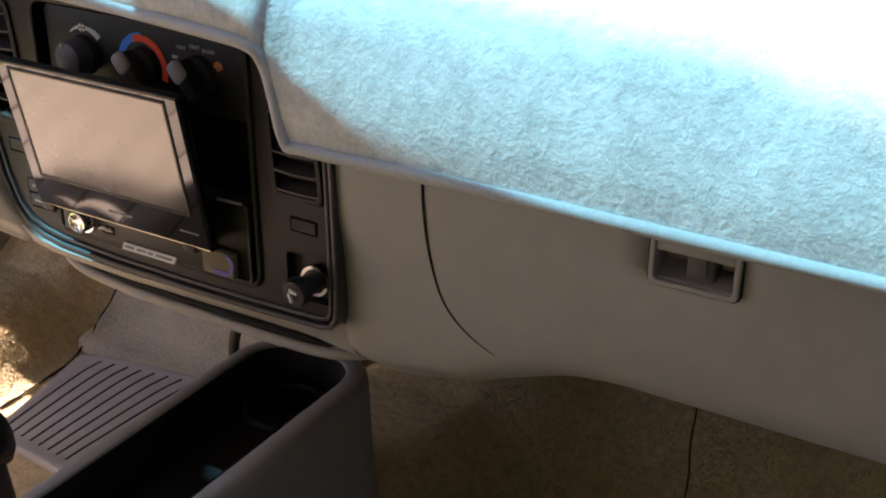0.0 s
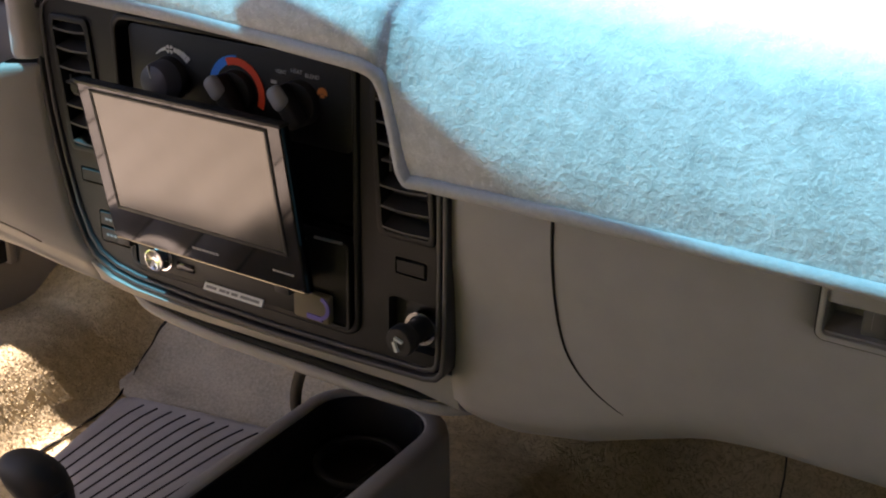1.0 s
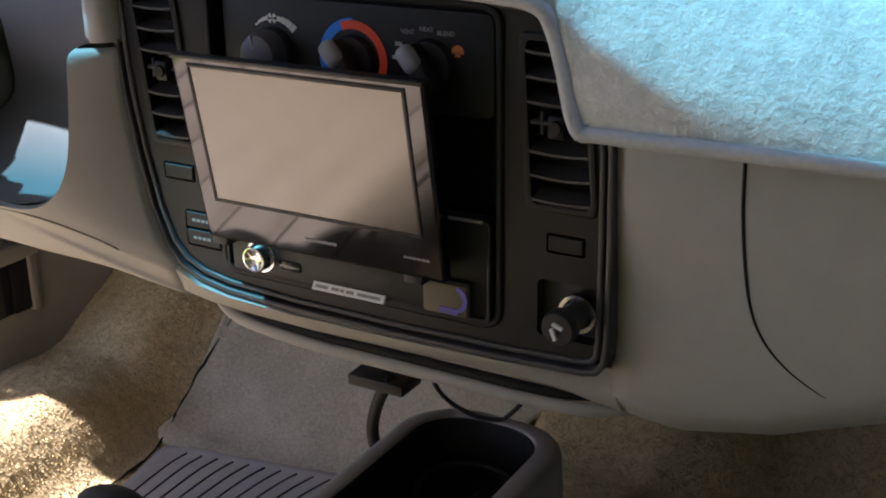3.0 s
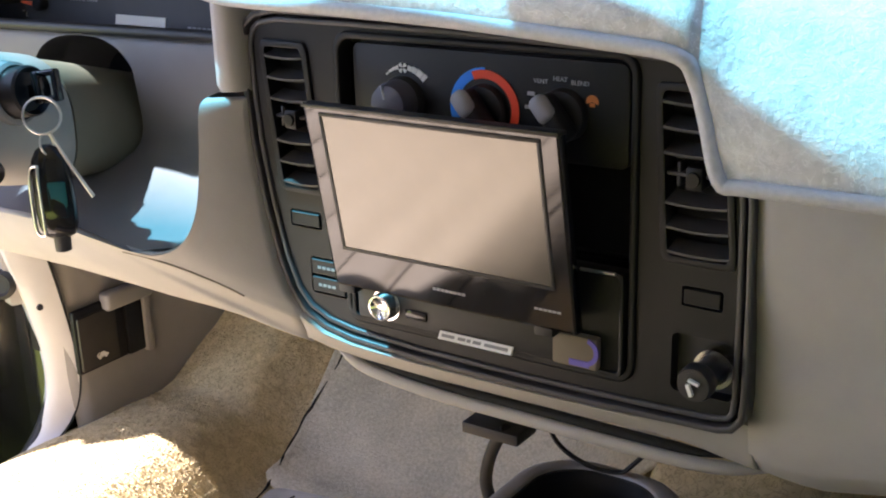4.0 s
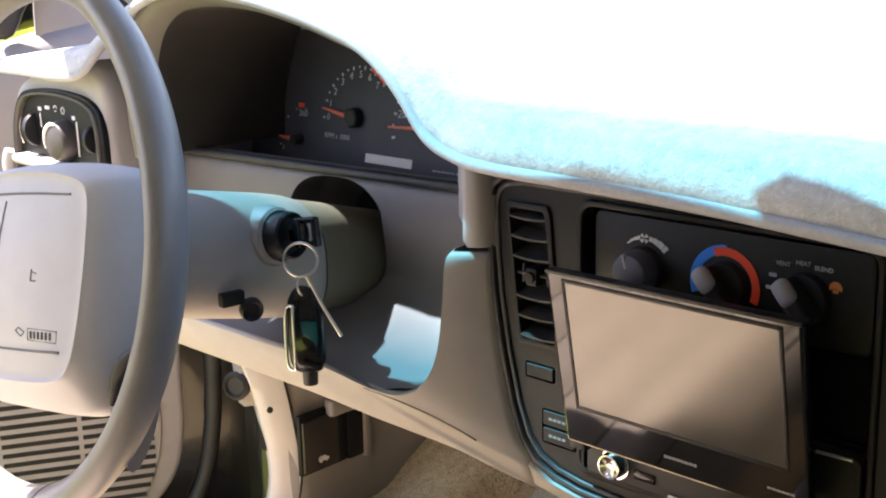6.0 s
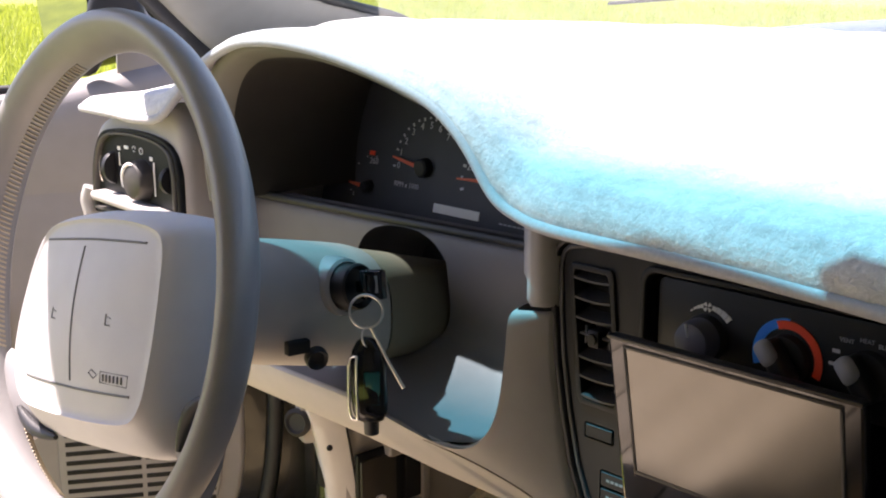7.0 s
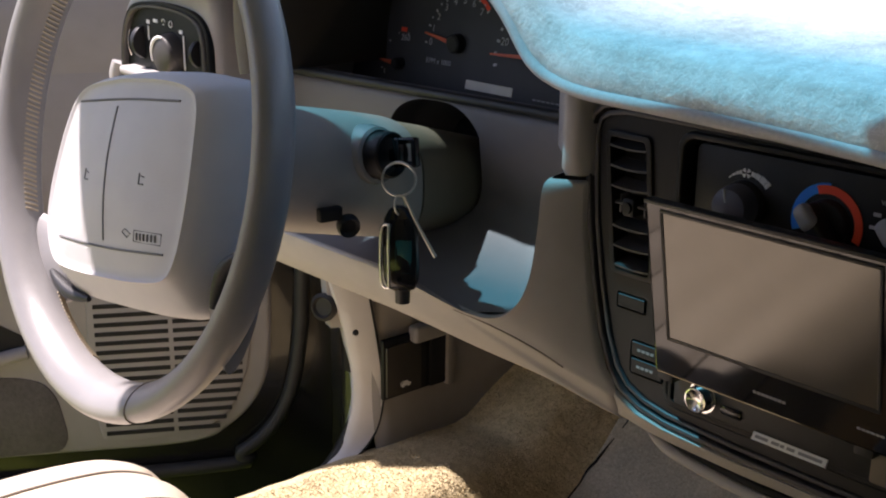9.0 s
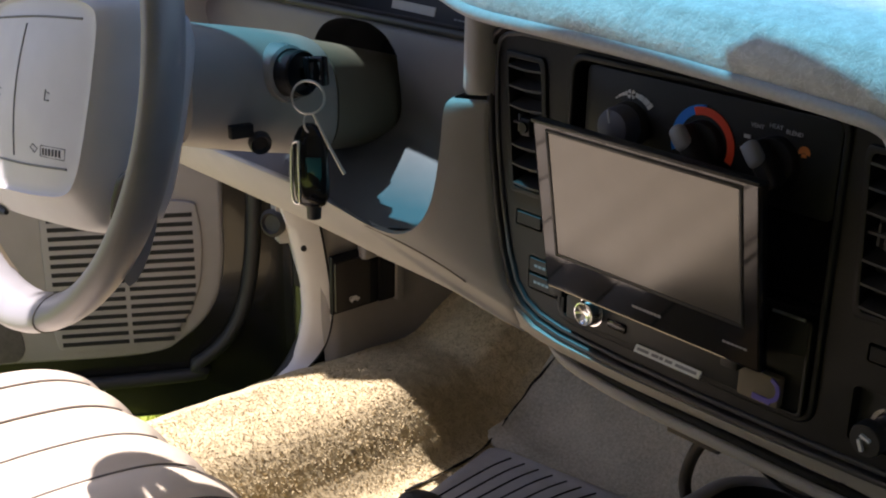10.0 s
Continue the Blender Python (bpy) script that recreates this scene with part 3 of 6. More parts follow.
# grey surround of the panel, a rounded lip that turns back round it
def surround(points, name):
    rows = []
    for (x, z), (nx, nz), w, y in points:
        join_up = min(1.0, max(0.0, (x - 0.185) / (0.2665 - 0.185)))
        join_up = join_up * join_up * (3 - 2 * join_up)
        row = [Vector((x + nx * a * w, y + b, z + nz * a * w)) for a, b in ((0.0, 0.012), (0.0, -0.0015), (0.05, -0.0038), (0.11, -0.0032), (0.33, 0.002), (0.6, 0.0085), (0.8, 0.012), (0.93, 0.020), (1.0, 0.032), (1.0, 0.06))]
        # towards its end it becomes the passenger panel's own section
        last = [Vector((x, yy, zz)) for yy, zz in ((0.022, 0.577), (0.0110, 0.577), (0.0114, 0.574), (0.0120, 0.570), (0.0130, 0.5635), (0.0150, 0.556), (0.0190, 0.5475), (0.0250, 0.541), (0.0350, 0.5365), (0.060, 0.5330))]
        rows.append([p.lerp(q, join_up) for p, q in zip(row, last)])
    return thick(part(name, loft(rows), M_TRIM, dash, smooth=70), 0.003, -1.0)
low = [((-0.0755, 0.589), (-0.30, -0.95), 0.034, -0.003), ((-0.055, 0.579), (-0.25, -0.97), 0.026, -0.0025), ((-0.03, 0.5745), (-0.05, -1), 0.023, -0.0015), ((0.03, 0.5715), (0, -1), 0.0225, 0.0),
       ((0.11, 0.5705), (0, -1), 0.022, 0.002), ((0.19, 0.5715), (0, -1), 0.022, 0.003), ((0.24, 0.5735), (0.02, -1), 0.021, 0.003), ((0.258, 0.575), (0, -1), 0.021, 0.006), ((0.2645, 0.577), (0, -1), 0.021, 0.008)]
fine = []
for a, b in zip(low, low[1:]):
    for k in range(5):
        f = k / 5
        fine.append((tuple(p + (q - p) * f for p, q in zip(a[0], b[0])), tuple(p + (q - p) * f for p, q in zip(a[1], b[1])), a[2] + (b[2] - a[2]) * f, a[3] + (b[3] - a[3]) * f))
surround(fine + [low[-1]], "panel_surround")
# ash tray lip below, with its dark slot
lip = [(-0.072, 0.030, 0.550), (-0.055, 0.026, 0.5450), (-0.03, 0.022, 0.5410), (0.03, 0.018, 0.5385), (0.10, 0.016, 0.5390), (0.17, 0.016, 0.5385), (0.20, 0.018, 0.5375), (0.225, 0.022, 0.5360), (0.245, 0.028, 0.5352), (0.262, 0.037, 0.5352), (0.28, 0.050, 0.5352)]
part("ashtray_lip", tube(lip, lambda f: 0.0046 * min(1, 0.3 + 6 * f, 0.35 + 3 * (1 - f)), 14, flat=1.2), M_TRIM, dash, smooth=60)
slot = [(x, y + 0.004, z + 0.0062) for x, y, z in lip[:-2]]
part("ashtray_slot", tube(slot, lambda f: 0.0042 * min(1, 0.2 + 4 * (1 - f)), 8), M_VOID, dash, "dark slot over the ash tray lip", smooth=60)
# black fill for the shaded space behind the lip
part("ashtray_dark_fill", box(-0.06, 0.262, 0.042, 0.16, 0.537, 0.562, 0.004), M_VOID, dash)

# upper left pillar of the stack: block above the notch, and its side towards the instruments
rows = []
for z in (0.752, 0.757, 0.77, 0.80, 0.83):
    r = 0.004 if z < 0.755 else 0.0
    rows.append([(-0.112, 0.02, z), (-0.112, -0.004 + r, z), (-0.116, -0.014 + r, z), (-0.124, -0.019 + r, z), (-0.131 + r, -0.016, z), (-0.136 + r, -0.006, z), (-0.160, 0.02, z), (-0.205, 0.058, z), (-0.215, 0.16, z)])
part("upper_stack_trim", loft(rows), M_TRIM, dash, smooth=60)
# one skin: the side of the stack flowing down into the knee panel's rim
SKIN = [((-0.137, -0.020, 0.748), (-0.114, -0.002, 0.748), 0.0), ((-0.137, -0.030, 0.742), (-0.114, -0.007, 0.742), 0.0), ((-0.138, -0.033, 0.71), (-0.1135, -0.007, 0.71), 0.0), ((-0.140, -0.036, 0.68), (-0.109, -0.007, 0.68), 0.0),
        ((-0.143, -0.039, 0.662), (-0.1045, -0.007, 0.655), 0.05), ((-0.149, -0.042, 0.648), (-0.0985, -0.008, 0.632), 0.2), ((-0.158, -0.0445, 0.638), (-0.088, -0.0085, 0.605), 0.42), ((-0.171, -0.0465, 0.6315), (-0.0755, -0.0045, 0.589), 0.65),
        ((-0.188, -0.048, 0.6285), (-0.0772, -0.0060, 0.5838), 0.82), ((-0.208, -0.049, 0.6290), (-0.0791, -0.0010, 0.5777), 0.93), ((-0.226, -0.050, 0.6310), (-0.0816, 0.0055, 0.5696), 1.0), ((-0.244, -0.051, 0.6335), (-0.0837, 0.0095, 0.563), 1.0), ((-0.262, -0.0517, 0.6357), (-0.0870, 0.016, 0.5567), 1.0), ((-0.284, -0.0525, 0.6380), (-0.135, 0.034, 0.5555), 1.0), ((-0.312, -0.0535, 0.6405), (-0.215, 0.050, 0.5555), 1.0), ((-0.345, -0.0535, 0.6405), (-0.345, 0.06, 0.556), 1.0)]
top_line, low_line = smooth_line([a for a, b, k in SKIN], 5), smooth_line([b for a, b, k in SKIN], 5)
kws = smooth_line([(k, 0, 0) for a, b, k in SKIN], 5)
FALL = [(0.0, 0.0), (0.1, 0.02), (0.35, 0.13), (0.6, 0.32), (0.8, 0.54), (0.92, 0.75), (1.0, 1.0)]
rows = []
for a, b, kk in zip(top_line, low_line, kws):
    kw = min(1.0, max(0.0, kk.x))
    side_pts = [Vector((-0.188, 0.13, a.z)), a + Vector((-0.030, 0.060, 0)), a + Vector((-0.010, 0.028, 0)), a + Vector((-0.0035, 0.005, 0))]
    rim_pts = [Vector((a.x, 0.05, 0.6145)), Vector((a.x, 0.02, 0.6150)), a + Vector((0, 0.018, -0.010)), a + Vector((0, 0.004, 0.0022))]
    row = [p.lerp(q, kw) for p, q in zip(side_pts, rim_pts)]
    k2 = min(1.0, max(0.0, (-0.24 - a.x) / 0.07))
    for f in (0.0, 0.012, 0.03, 0.06, 0.11, 0.18, 0.27, 0.37, 0.48, 0.6, 0.72, 0.84, 0.93, 1.0):
        p = a.lerp(b, f)
        g = f * (1 - k2) + lerp_table(f, FALL)[0] * k2
        row.append(Vector((p.x, a.y + (b.y - a.y) * g - 0.0015 * (1 - kw) * 4 * f * (1 - f), p.z)))
    row.append(row[-1] + Vector((0.004 * (1 - kw), 0.03, 0.002 * kw)))
    rows.append(row)
part("lower_stack_trim", loft(rows), M_TRIM, dash, smooth=80)

# knee panel with the shelf round the steering column
section = rows[-1]
rows = [[(-0.765 + (-0.345 + 0.765) * k / 23, p.y, p.z) for p in section] for k in range(24)]
part("knee_panel", loft(rows), M_TRIM, dash, smooth=80)
part("knee_seam", tube([(-0.219, -0.0445, 0.6250), (-0.186, -0.0456, 0.6250), (-0.162, -0.0398, 0.6200), (-0.145, -0.0338, 0.6142), (-0.129, -0.0272, 0.6072), (-0.116, -0.0222, 0.6005)], 0.0006, 6, steps=4), M_SEAM, dash, "thin shut line of the knee panel")
part("under_cover", box(-0.66, -0.06, 0.045, 0.20, 0.553, 0.566, 0.002), M_TRIM_LOW, dash)
# panel below the instruments: overhangs a recess that sweeps forward into the shelf, with the column's opening through it
FACE = [(0.6395, -0.073), (0.643, -0.056), (0.648, -0.034), (0.654, -0.010), (0.660, 0.013), (0.665, 0.028), (0.671, 0.038), (0.679, 0.044), (0.690, 0.046), (0.700, 0.043), (0.710, 0.039), (0.722, 0.0345), (0.735, 0.0315), (0.755, 0.0310), (0.766, 0.032), (0.772, 0.036), (0.776, 0.06)]
def face_y(x, z):
    k = min(1.0, max(0.0, (z - 0.655) / 0.04))
    return lerp_table(z, FACE)[0] + 0.024 + k * (0.03 * (x + 0.60) / 0.4 - 0.024)
def shelf_drop(x, z):
    """The shelf dips towards the centre stack, where its rim is lower."""
    f = min(1.0, max(0.0, (x + 0.27) / 0.08))
    return -0.0115 * f * f * (3 - 2 * f) * min(1.0, max(0.0, (0.675 - z) / 0.035))
OPEN_C = Vector((-0.355, 0.700))
OPENING = []
for k in range(64):
    a = 2 * math.pi * k / 64
    ca, sa = math.cos(a), math.sin(a)
    z = OPEN_C.y + (0.069 if sa > 0 else 0.046) * math.copysign(abs(sa) ** 0.74, sa)
    wide = 0.0655 - (0.0185 * min(1.0, max(0.0, (0.745 - z) / 0.055)) if ca > 0 else 0.0)
    OPENING.append((OPEN_C.x + wide * math.copysign(abs(ca) ** 0.74, ca), z))
def to_border(x, z):
    """From the opening's centre through a place on to the border of the panel."""
    dx, dz = x - OPEN_C.x, z - OPEN_C.y
    s_ = min((0.19 if dx > 0 else 0.245) / max(1e-6, abs(dx)), (0.0755 if dz > 0 else 0.0605) / max(1e-6, abs(dz)))
    return OPEN_C.x + dx * s_, OPEN_C.y + dz * s_
rows = []
for j in range(15):
    f = (j / 14) ** 1.3
    row = []
    for x, z in OPENING:
        bx, bz = to_border(x, z)
        px, pz = x + (bx - x) * f, z + (bz - z) * f
        row.append((px, face_y(px, pz), pz + shelf_drop(px, pz)))
    rows.append(row)
edge_row = [(x, face_y(x, z) + 0.012, z) for x, z in OPENING]
part("instrument_apron", loft([edge_row] + rows, True), M_APRON_SHADE, dash, smooth=60)
part("apron_lip", tube([(-0.60, 0.031, 0.7755), (-0.40, 0.046, 0.7755), (-0.19, 0.062, 0.7755)], 0.0048, 8, steps=3), M_BLACK, dash, "black lip under the instruments", smooth=60)
# instrument hood: arch edge, dark tunnel behind it
ARCH = [(-0.565, 0.775), (-0.572, 0.82), (-0.568, 0.868), (-0.55, 0.905), (-0.522, 0.925), (-0.49, 0.9325), (-0.445, 0.9345), (-0.40, 0.932), (-0.35, 0.9255), (-0.30, 0.9155), (-0.26, 0.905), (-0.226, 0.895), (-0.198, 0.879), (-0.176, 0.862), (-0.155, 0.841), (-0.14, 0.829), (-0.125, 0.819)]
arch = [(p.x, p.y) for p in smooth_line([(x, z, 0) for x, z in ARCH], 4)]
cx0, cz0 = -0.37, 0.80
def toward(x, z, f):
    return (x + (cx0 - x) * f, z + (cz0 - z) * f)
rows = []
for y, f in ((-0.020, -0.03), (-0.024, -0.01), (-0.024, 0.015), (-0.018, 0.05), (0.0, 0.085), (0.05, 0.11), (0.16, 0.14)):
    rows.append([(toward(x, z, f)[0], y, toward(x, z, f)[1]) for x, z in arch])
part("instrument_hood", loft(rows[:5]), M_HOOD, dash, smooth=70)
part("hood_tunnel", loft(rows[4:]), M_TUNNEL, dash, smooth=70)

# outer pod with the lamp switch
pod_outer = smooth_line([(-0.603, 0.857, 0), (-0.66, 0.865, 0), (-0.755, 0.845, 0), (-0.785, 0.825, 0), (-0.795, 0.79, 0), (-0.79, 0.70, 0), (-0.78, 0.64, 0), (-0.70, 0.63, 0), (-0.612, 0.64, 0), (-0.594, 0.70, 0), (-0.594, 0.80, 0)], 3, True)
po = [(p.x, p.y) for p in pod_outer]
pod = part("outer_pod", slab(po, -0.035, 0.20, 0.012, 4), M_TRIM, dash, smooth=50)

# ---- dash mat ----
# front edge of the cover and the height of its top, by x: y edge, z edge, z top, y where the top begins
MAT = [(-0.790, -0.045, 0.852, 0.868, 0.02), (-0.70, -0.058, 0.8545, 0.880, 0.03), (-0.64, -0.060, 0.8535, 0.888, 0.03), (-0.60, -0.056, 0.858, 0.895, 0.03), (-0.575, -0.045, 0.885, 0.915, 0.04), (-0.555, -0.032, 0.910, 0.930, 0.05), (-0.522, -0.026, 0.9275, 0.944, 0.06),
       (-0.49, -0.025, 0.935, 0.950, 0.07), (-0.445, -0.025, 0.937, 0.952, 0.07), (-0.40, -0.025, 0.9345, 0.950, 0.07), (-0.35, -0.025, 0.928, 0.945, 0.07), (-0.30, -0.025, 0.918, 0.937, 0.07), (-0.26, -0.025, 0.9075, 0.930, 0.065), (-0.226, -0.026, 0.8965, 0.922, 0.06),
       (-0.198, -0.028, 0.8805, 0.912, 0.055), (-0.176, -0.031, 0.8635, 0.903, 0.05), (-0.155, -0.035, 0.8435, 0.893, 0.04), (-0.14, -0.038, 0.8335, 0.886, 0.03), (-0.122, -0.040, 0.827, 0.880, 0.02), (-0.08, -0.048, 0.8225, 0.872, 0.015), (0.0, -0.051, 0.8215, 0.868, 0.01),
       (0.10, -0.051, 0.8185, 0.865, 0.01), (0.20, -0.051, 0.8125, 0.862, 0.01), (0.236, -0.051, 0.8085, 0.861, 0.01), (0.2445, -0.046, 0.795, 0.860, 0.01), (0.252, -0.047, 0.773, 0.860, 0.01), (0.2605, -0.048, 0.744, 0.860, 0.01), (0.275, -0.047, 0.7415, 0.860, 0.01), (0.34, -0.046, 0.7415, 0.859, 0.01),
       (0.45, -0.045, 0.7415, 0.858, 0.01), (0.60, -0.045, 0.741, 0.856, 0.01), (0.75, -0.045, 0.741, 0.854, 0.01), (0.88, -0.045, 0.741, 0.852, 0.01)]
edge_line = smooth_line([(x, ye, ze) for x, ye, ze, zt, yt in MAT], 4)
rest = smooth_line([(x, yt, zt) for x, ye, ze, zt, yt in MAT], 4)
rows = []
for e, r in zip(edge_line, rest):
    x, ye, ze, yt, zt = e.x, e.y, e.z, r.y, r.z
    h = zt - ze
    k = min(1.0, max(0.0, (x - 0.225) / 0.14))
    k = 0.55 * k * k * (3 - 2 * k)
    pts = [(ye, ze), (ye - 0.002 + 0.007 * k, ze + 0.25 * h), (ye + 0.004 + 0.017 * k, ze + 0.55 * h), (ye + 0.018 + 0.024 * k, ze + 0.80 * h), (yt + 0.01 + 0.014 * k, zt - 0.04 * h), (yt + 0.05 + 0.01 * k, zt + 0.004), (0.20, 0.5 * zt + 0.452), (0.34, 0.908), (0.47, 0.926), (0.56, 0.936)]
    row = []
    for p in smooth_line([(y, z, 0) for y, z in pts], 5):
        wob = 0.0012 * noise.noise(Vector((x * 60, p.x * 60, p.y * 60))) + 0.0018 * noise.noise(Vector((x * 14, p.x * 14, p.y * 14)))
        end = max(0.0, abs(x - 0.05) - 0.62) * 0.35 if p.x > 0.15 else 0.0
        row.append((x, p.x - end + wob * 0.5, p.y + wob))
    rows.append(row)
mat_thing = empty("dash_mat", (0.08, 0.1, 0.86), "pale grey felt mat with bound edge over the dashboard", "dash mat")
mat_skin = part("felt_cover", loft(rows), M_FELT, mat_thing, smooth=80)
thick(mat_skin, 0.004, 1.0)
part("bound_edge", tube([(p.x, p.y - 0.001, p.z + 0.001) for p in edge_line], 0.0046, 10, steps=0), M_PIPING, mat_thing, "stitched cloth binding", smooth=80)

# loose fibres that stand off the felt
rng = np.random.default_rng(11)
grid = np.array([[tuple(p) for p in r] for r in rows])
def fibres(name, grid, count, long, wide, mat, parent, label, lift=0.0, keep=None):
    """Short fibres scattered over a skin given as a grid of points."""
    a = rng.integers(0, grid.shape[0] - 1, count * 3)
    b = rng.integers(0, grid.shape[1] - 1, count * 3)
    area = np.linalg.norm(np.cross(grid[a + 1, b] - grid[a, b], grid[a, b + 1] - grid[a, b]), axis=1)
    pick = rng.random(count * 3) < area / np.quantile(area, 0.9)
    a, b = a[pick][:count], b[pick][:count]
    n = len(a)
    s, t = rng.random((n, 1)), rng.random((n, 1))
    p = grid[a, b] * (1 - s) * (1 - t) + grid[a + 1, b] * s * (1 - t) + grid[a, b + 1] * (1 - s) * t + grid[a + 1, b + 1] * s * t
    nor = np.cross(grid[a + 1, b] - grid[a, b], grid[a, b + 1] - grid[a, b])
    nor /= np.linalg.norm(nor, axis=1)[:, None] + 1e-9
    nor *= np.where(nor[:, 2:3] - 0.7 * nor[:, 1:2] < 0, -1, 1)
    p = p + nor * lift
    along = rng.normal(size=(n, 3))
    side = np.cross(nor, along)
    side /= np.linalg.norm(side, axis=1)[:, None] + 1e-9
    lean_ = along - nor * (along * nor).sum(1)[:, None]
    lean_ /= np.linalg.norm(lean_, axis=1)[:, None] + 1e-9
    h = long * rng.uniform(0.4, 1.3, (n, 1))
    tip = p + nor * h * 0.75 + lean_ * h * rng.uniform(0.2, 1.0, (n, 1))
    mid = p + nor * h * 0.5 + lean_ * h * 0.25
    w = wide * rng.uniform(0.6, 1.3, (n, 1))
    v = np.stack([p - side * w, p + side * w, mid + side * w, mid - side * w, tip], 1).reshape(-1, 3)
    base = (np.arange(n) * 5)[:, None]
    me = bpy.data.meshes.new(name)
    me.from_pydata(v.tolist(), [], (base + np.array([0, 1, 2, 3])).tolist() + (base + np.array([3, 2, 4])).tolist())
    me.materials.append(mat)
    ob = new(name, me)
    ob["kind"] = "stuff"
    if parent is not None:
        ob.parent = parent
        ob.matrix_parent_inverse = Matrix.Translation(-Vector(parent.location))
    ob["label"] = label
    return ob
pile = np.array([[(x, y, floor_z(x, y)) for x in np.arange(-0.78, -0.53, 0.008)] for y in np.arange(-0.10, 0.80, 0.012)])
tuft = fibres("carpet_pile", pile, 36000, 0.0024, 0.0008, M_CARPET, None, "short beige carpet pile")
tagged(tuft, "short beige tufts of worn carpet pile", "carpet pile", kind="stuff")

# ---- centre panel with vents, climate knobs, switches ----
panel = empty("center_panel", (0.08, 0.0, 0.575), "black plastic centre panel with vents and heater knobs", "control panel")
def sheared(xtl, xtr, xbl, xbr, z0, z1, r=0.004):
    pts = round_rect(0, 1, 0, 1, 0.08, 3)
    out = []
    for u, v in pts:
        l, rr = xbl + (xtl - xbl) * v, xbr + (xtr - xbr) * v
        out.append((l + (rr - l) * u, z0 + (z1 - z0) * v))
    return out
VENT_L = (-0.100, -0.060, -0.089, -0.050, 0.683, 0.788)
VENT_R = (0.203, 0.245, 0.209, 0.2535, 0.679, 0.783)
centre_hole = round_rect(-0.030, 0.188, 0.596, 0.796, 0.010)
lighter_hole = round_rect(0.2155, 0.2555, 0.595, 0.633, 0.004)
button_holes = [round_rect(0.221, 0.247, 0.651, 0.664, 0.002), round_rect(-0.084, -0.055, 0.655, 0.668, 0.002), round_rect(-0.068, -0.035, 0.606, 0.634, 0.003)]
face = inset(PANEL, 0.0105)
part("panel_face", plate_with_holes(face, [sheared(*VENT_L), sheared(*VENT_R), centre_hole, lighter_hole, *button_holes], 0.0, 0.016), M_DARK, panel, smooth=30)
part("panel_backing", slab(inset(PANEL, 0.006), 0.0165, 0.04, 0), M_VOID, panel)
part("outer_rim", ring_plate(PANEL, inset(PANEL, 0.0045), -0.0045, 0.02, 0.0016, 3), M_PANEL_RIM, panel, smooth=50)
part("rim_groove", ring_plate(inset(PANEL, 0.0045), inset(PANEL, 0.0065), 0.004, 0.02, 0), M_VOID, panel)
part("inner_rim", ring_plate(inset(PANEL, 0.0065), inset(PANEL, 0.0105), -0.0025, 0.02, 0.0014, 2), M_PANEL_RIM, panel, smooth=50)
part("radio_surround", ring_plate(round_rect(-0.034, 0.192, 0.592, 0.800, 0.013), round_rect(-0.029, 0.187, 0.597, 0.795, 0.0095), -0.003, 0.014, 0.0018, 3), M_DARK, panel, smooth=50)
part("radio_well", slab(round_rect(-0.0295, 0.1875, 0.5965, 0.7955, 0.010), 0.010, 0.0163, 0), M_GLOSS, panel)
part("climate_face", slab(round_rect(-0.022, 0.183, 0.728, 0.792, 0.006), 0.004, 0.0098, 0.001), M_DARK, panel)

def vent(v):
    xtl, xtr, xbl, xbr, z0, z1 = v
    ob = part("air_vent", ring_plate(sheared(xtl - 0.0015, xtr + 0.0015, xbl - 0.0015, xbr + 0.0015, z0 - 0.0015, z1 + 0.0015), sheared(xtl + 0.003, xtr - 0.003, xbl + 0.003, xbr - 0.003, z0 + 0.003, z1 - 0.003), -0.0025, 0.014, 0.0008), M_DARK, panel, "slatted black air vent")
    n = 7
    for k in range(n):
        z = z0 + (z1 - z0) * (k + 0.5) / n
        f = (k + 0.5) / n
        l, r = xbl + (xtl - xbl) * f + 0.003, xbr + (xtr - xbr) * f - 0.003
        if k == 3:
            m = (l + r) / 2
            knob = part("vent_knob", join(box(m - 0.0055, m + 0.0055, -0.0045, 0.010, z - 0.0075, z + 0.0065, 0.002), spin([(0.0, 0.0), (0.0045, 0.0), (0.004, 0.002), (0.0, 0.0022)], (m, -0.0044, z - 0.0005), (0, -1, 0), 16)), M_DARK, ob)
            bar = join(box(l, r, 0.0, 0.012, z - 0.0008, z + 0.0014, 0.0004, 1), box(m - 0.0125, m - 0.0105, 0.001, 0.012, z - 0.007, z + 0.007, 0.0004, 1), box(m + 0.0105, m + 0.0125, 0.001, 0.012, z - 0.007, z + 0.007, 0.0004, 1))
        else:
            rows = []
            for j in range(7):
                x = l + (r - l) * j / 6
                sag = 0.0012 * (1 - (2 * j / 6 - 1) ** 2)
                rows.append([(x, y, z + dz - sag) for y, dz in ((-0.0025, -0.0026), (-0.0025, -0.0010), (0.0125, 0.0030), (0.0135, 0.0018))])
            bar = loft(rows, True, True)
        part("slat", bar, M_SLAT, ob, smooth=50)
    return ob
vent(VENT_L)
vent(VENT_R)

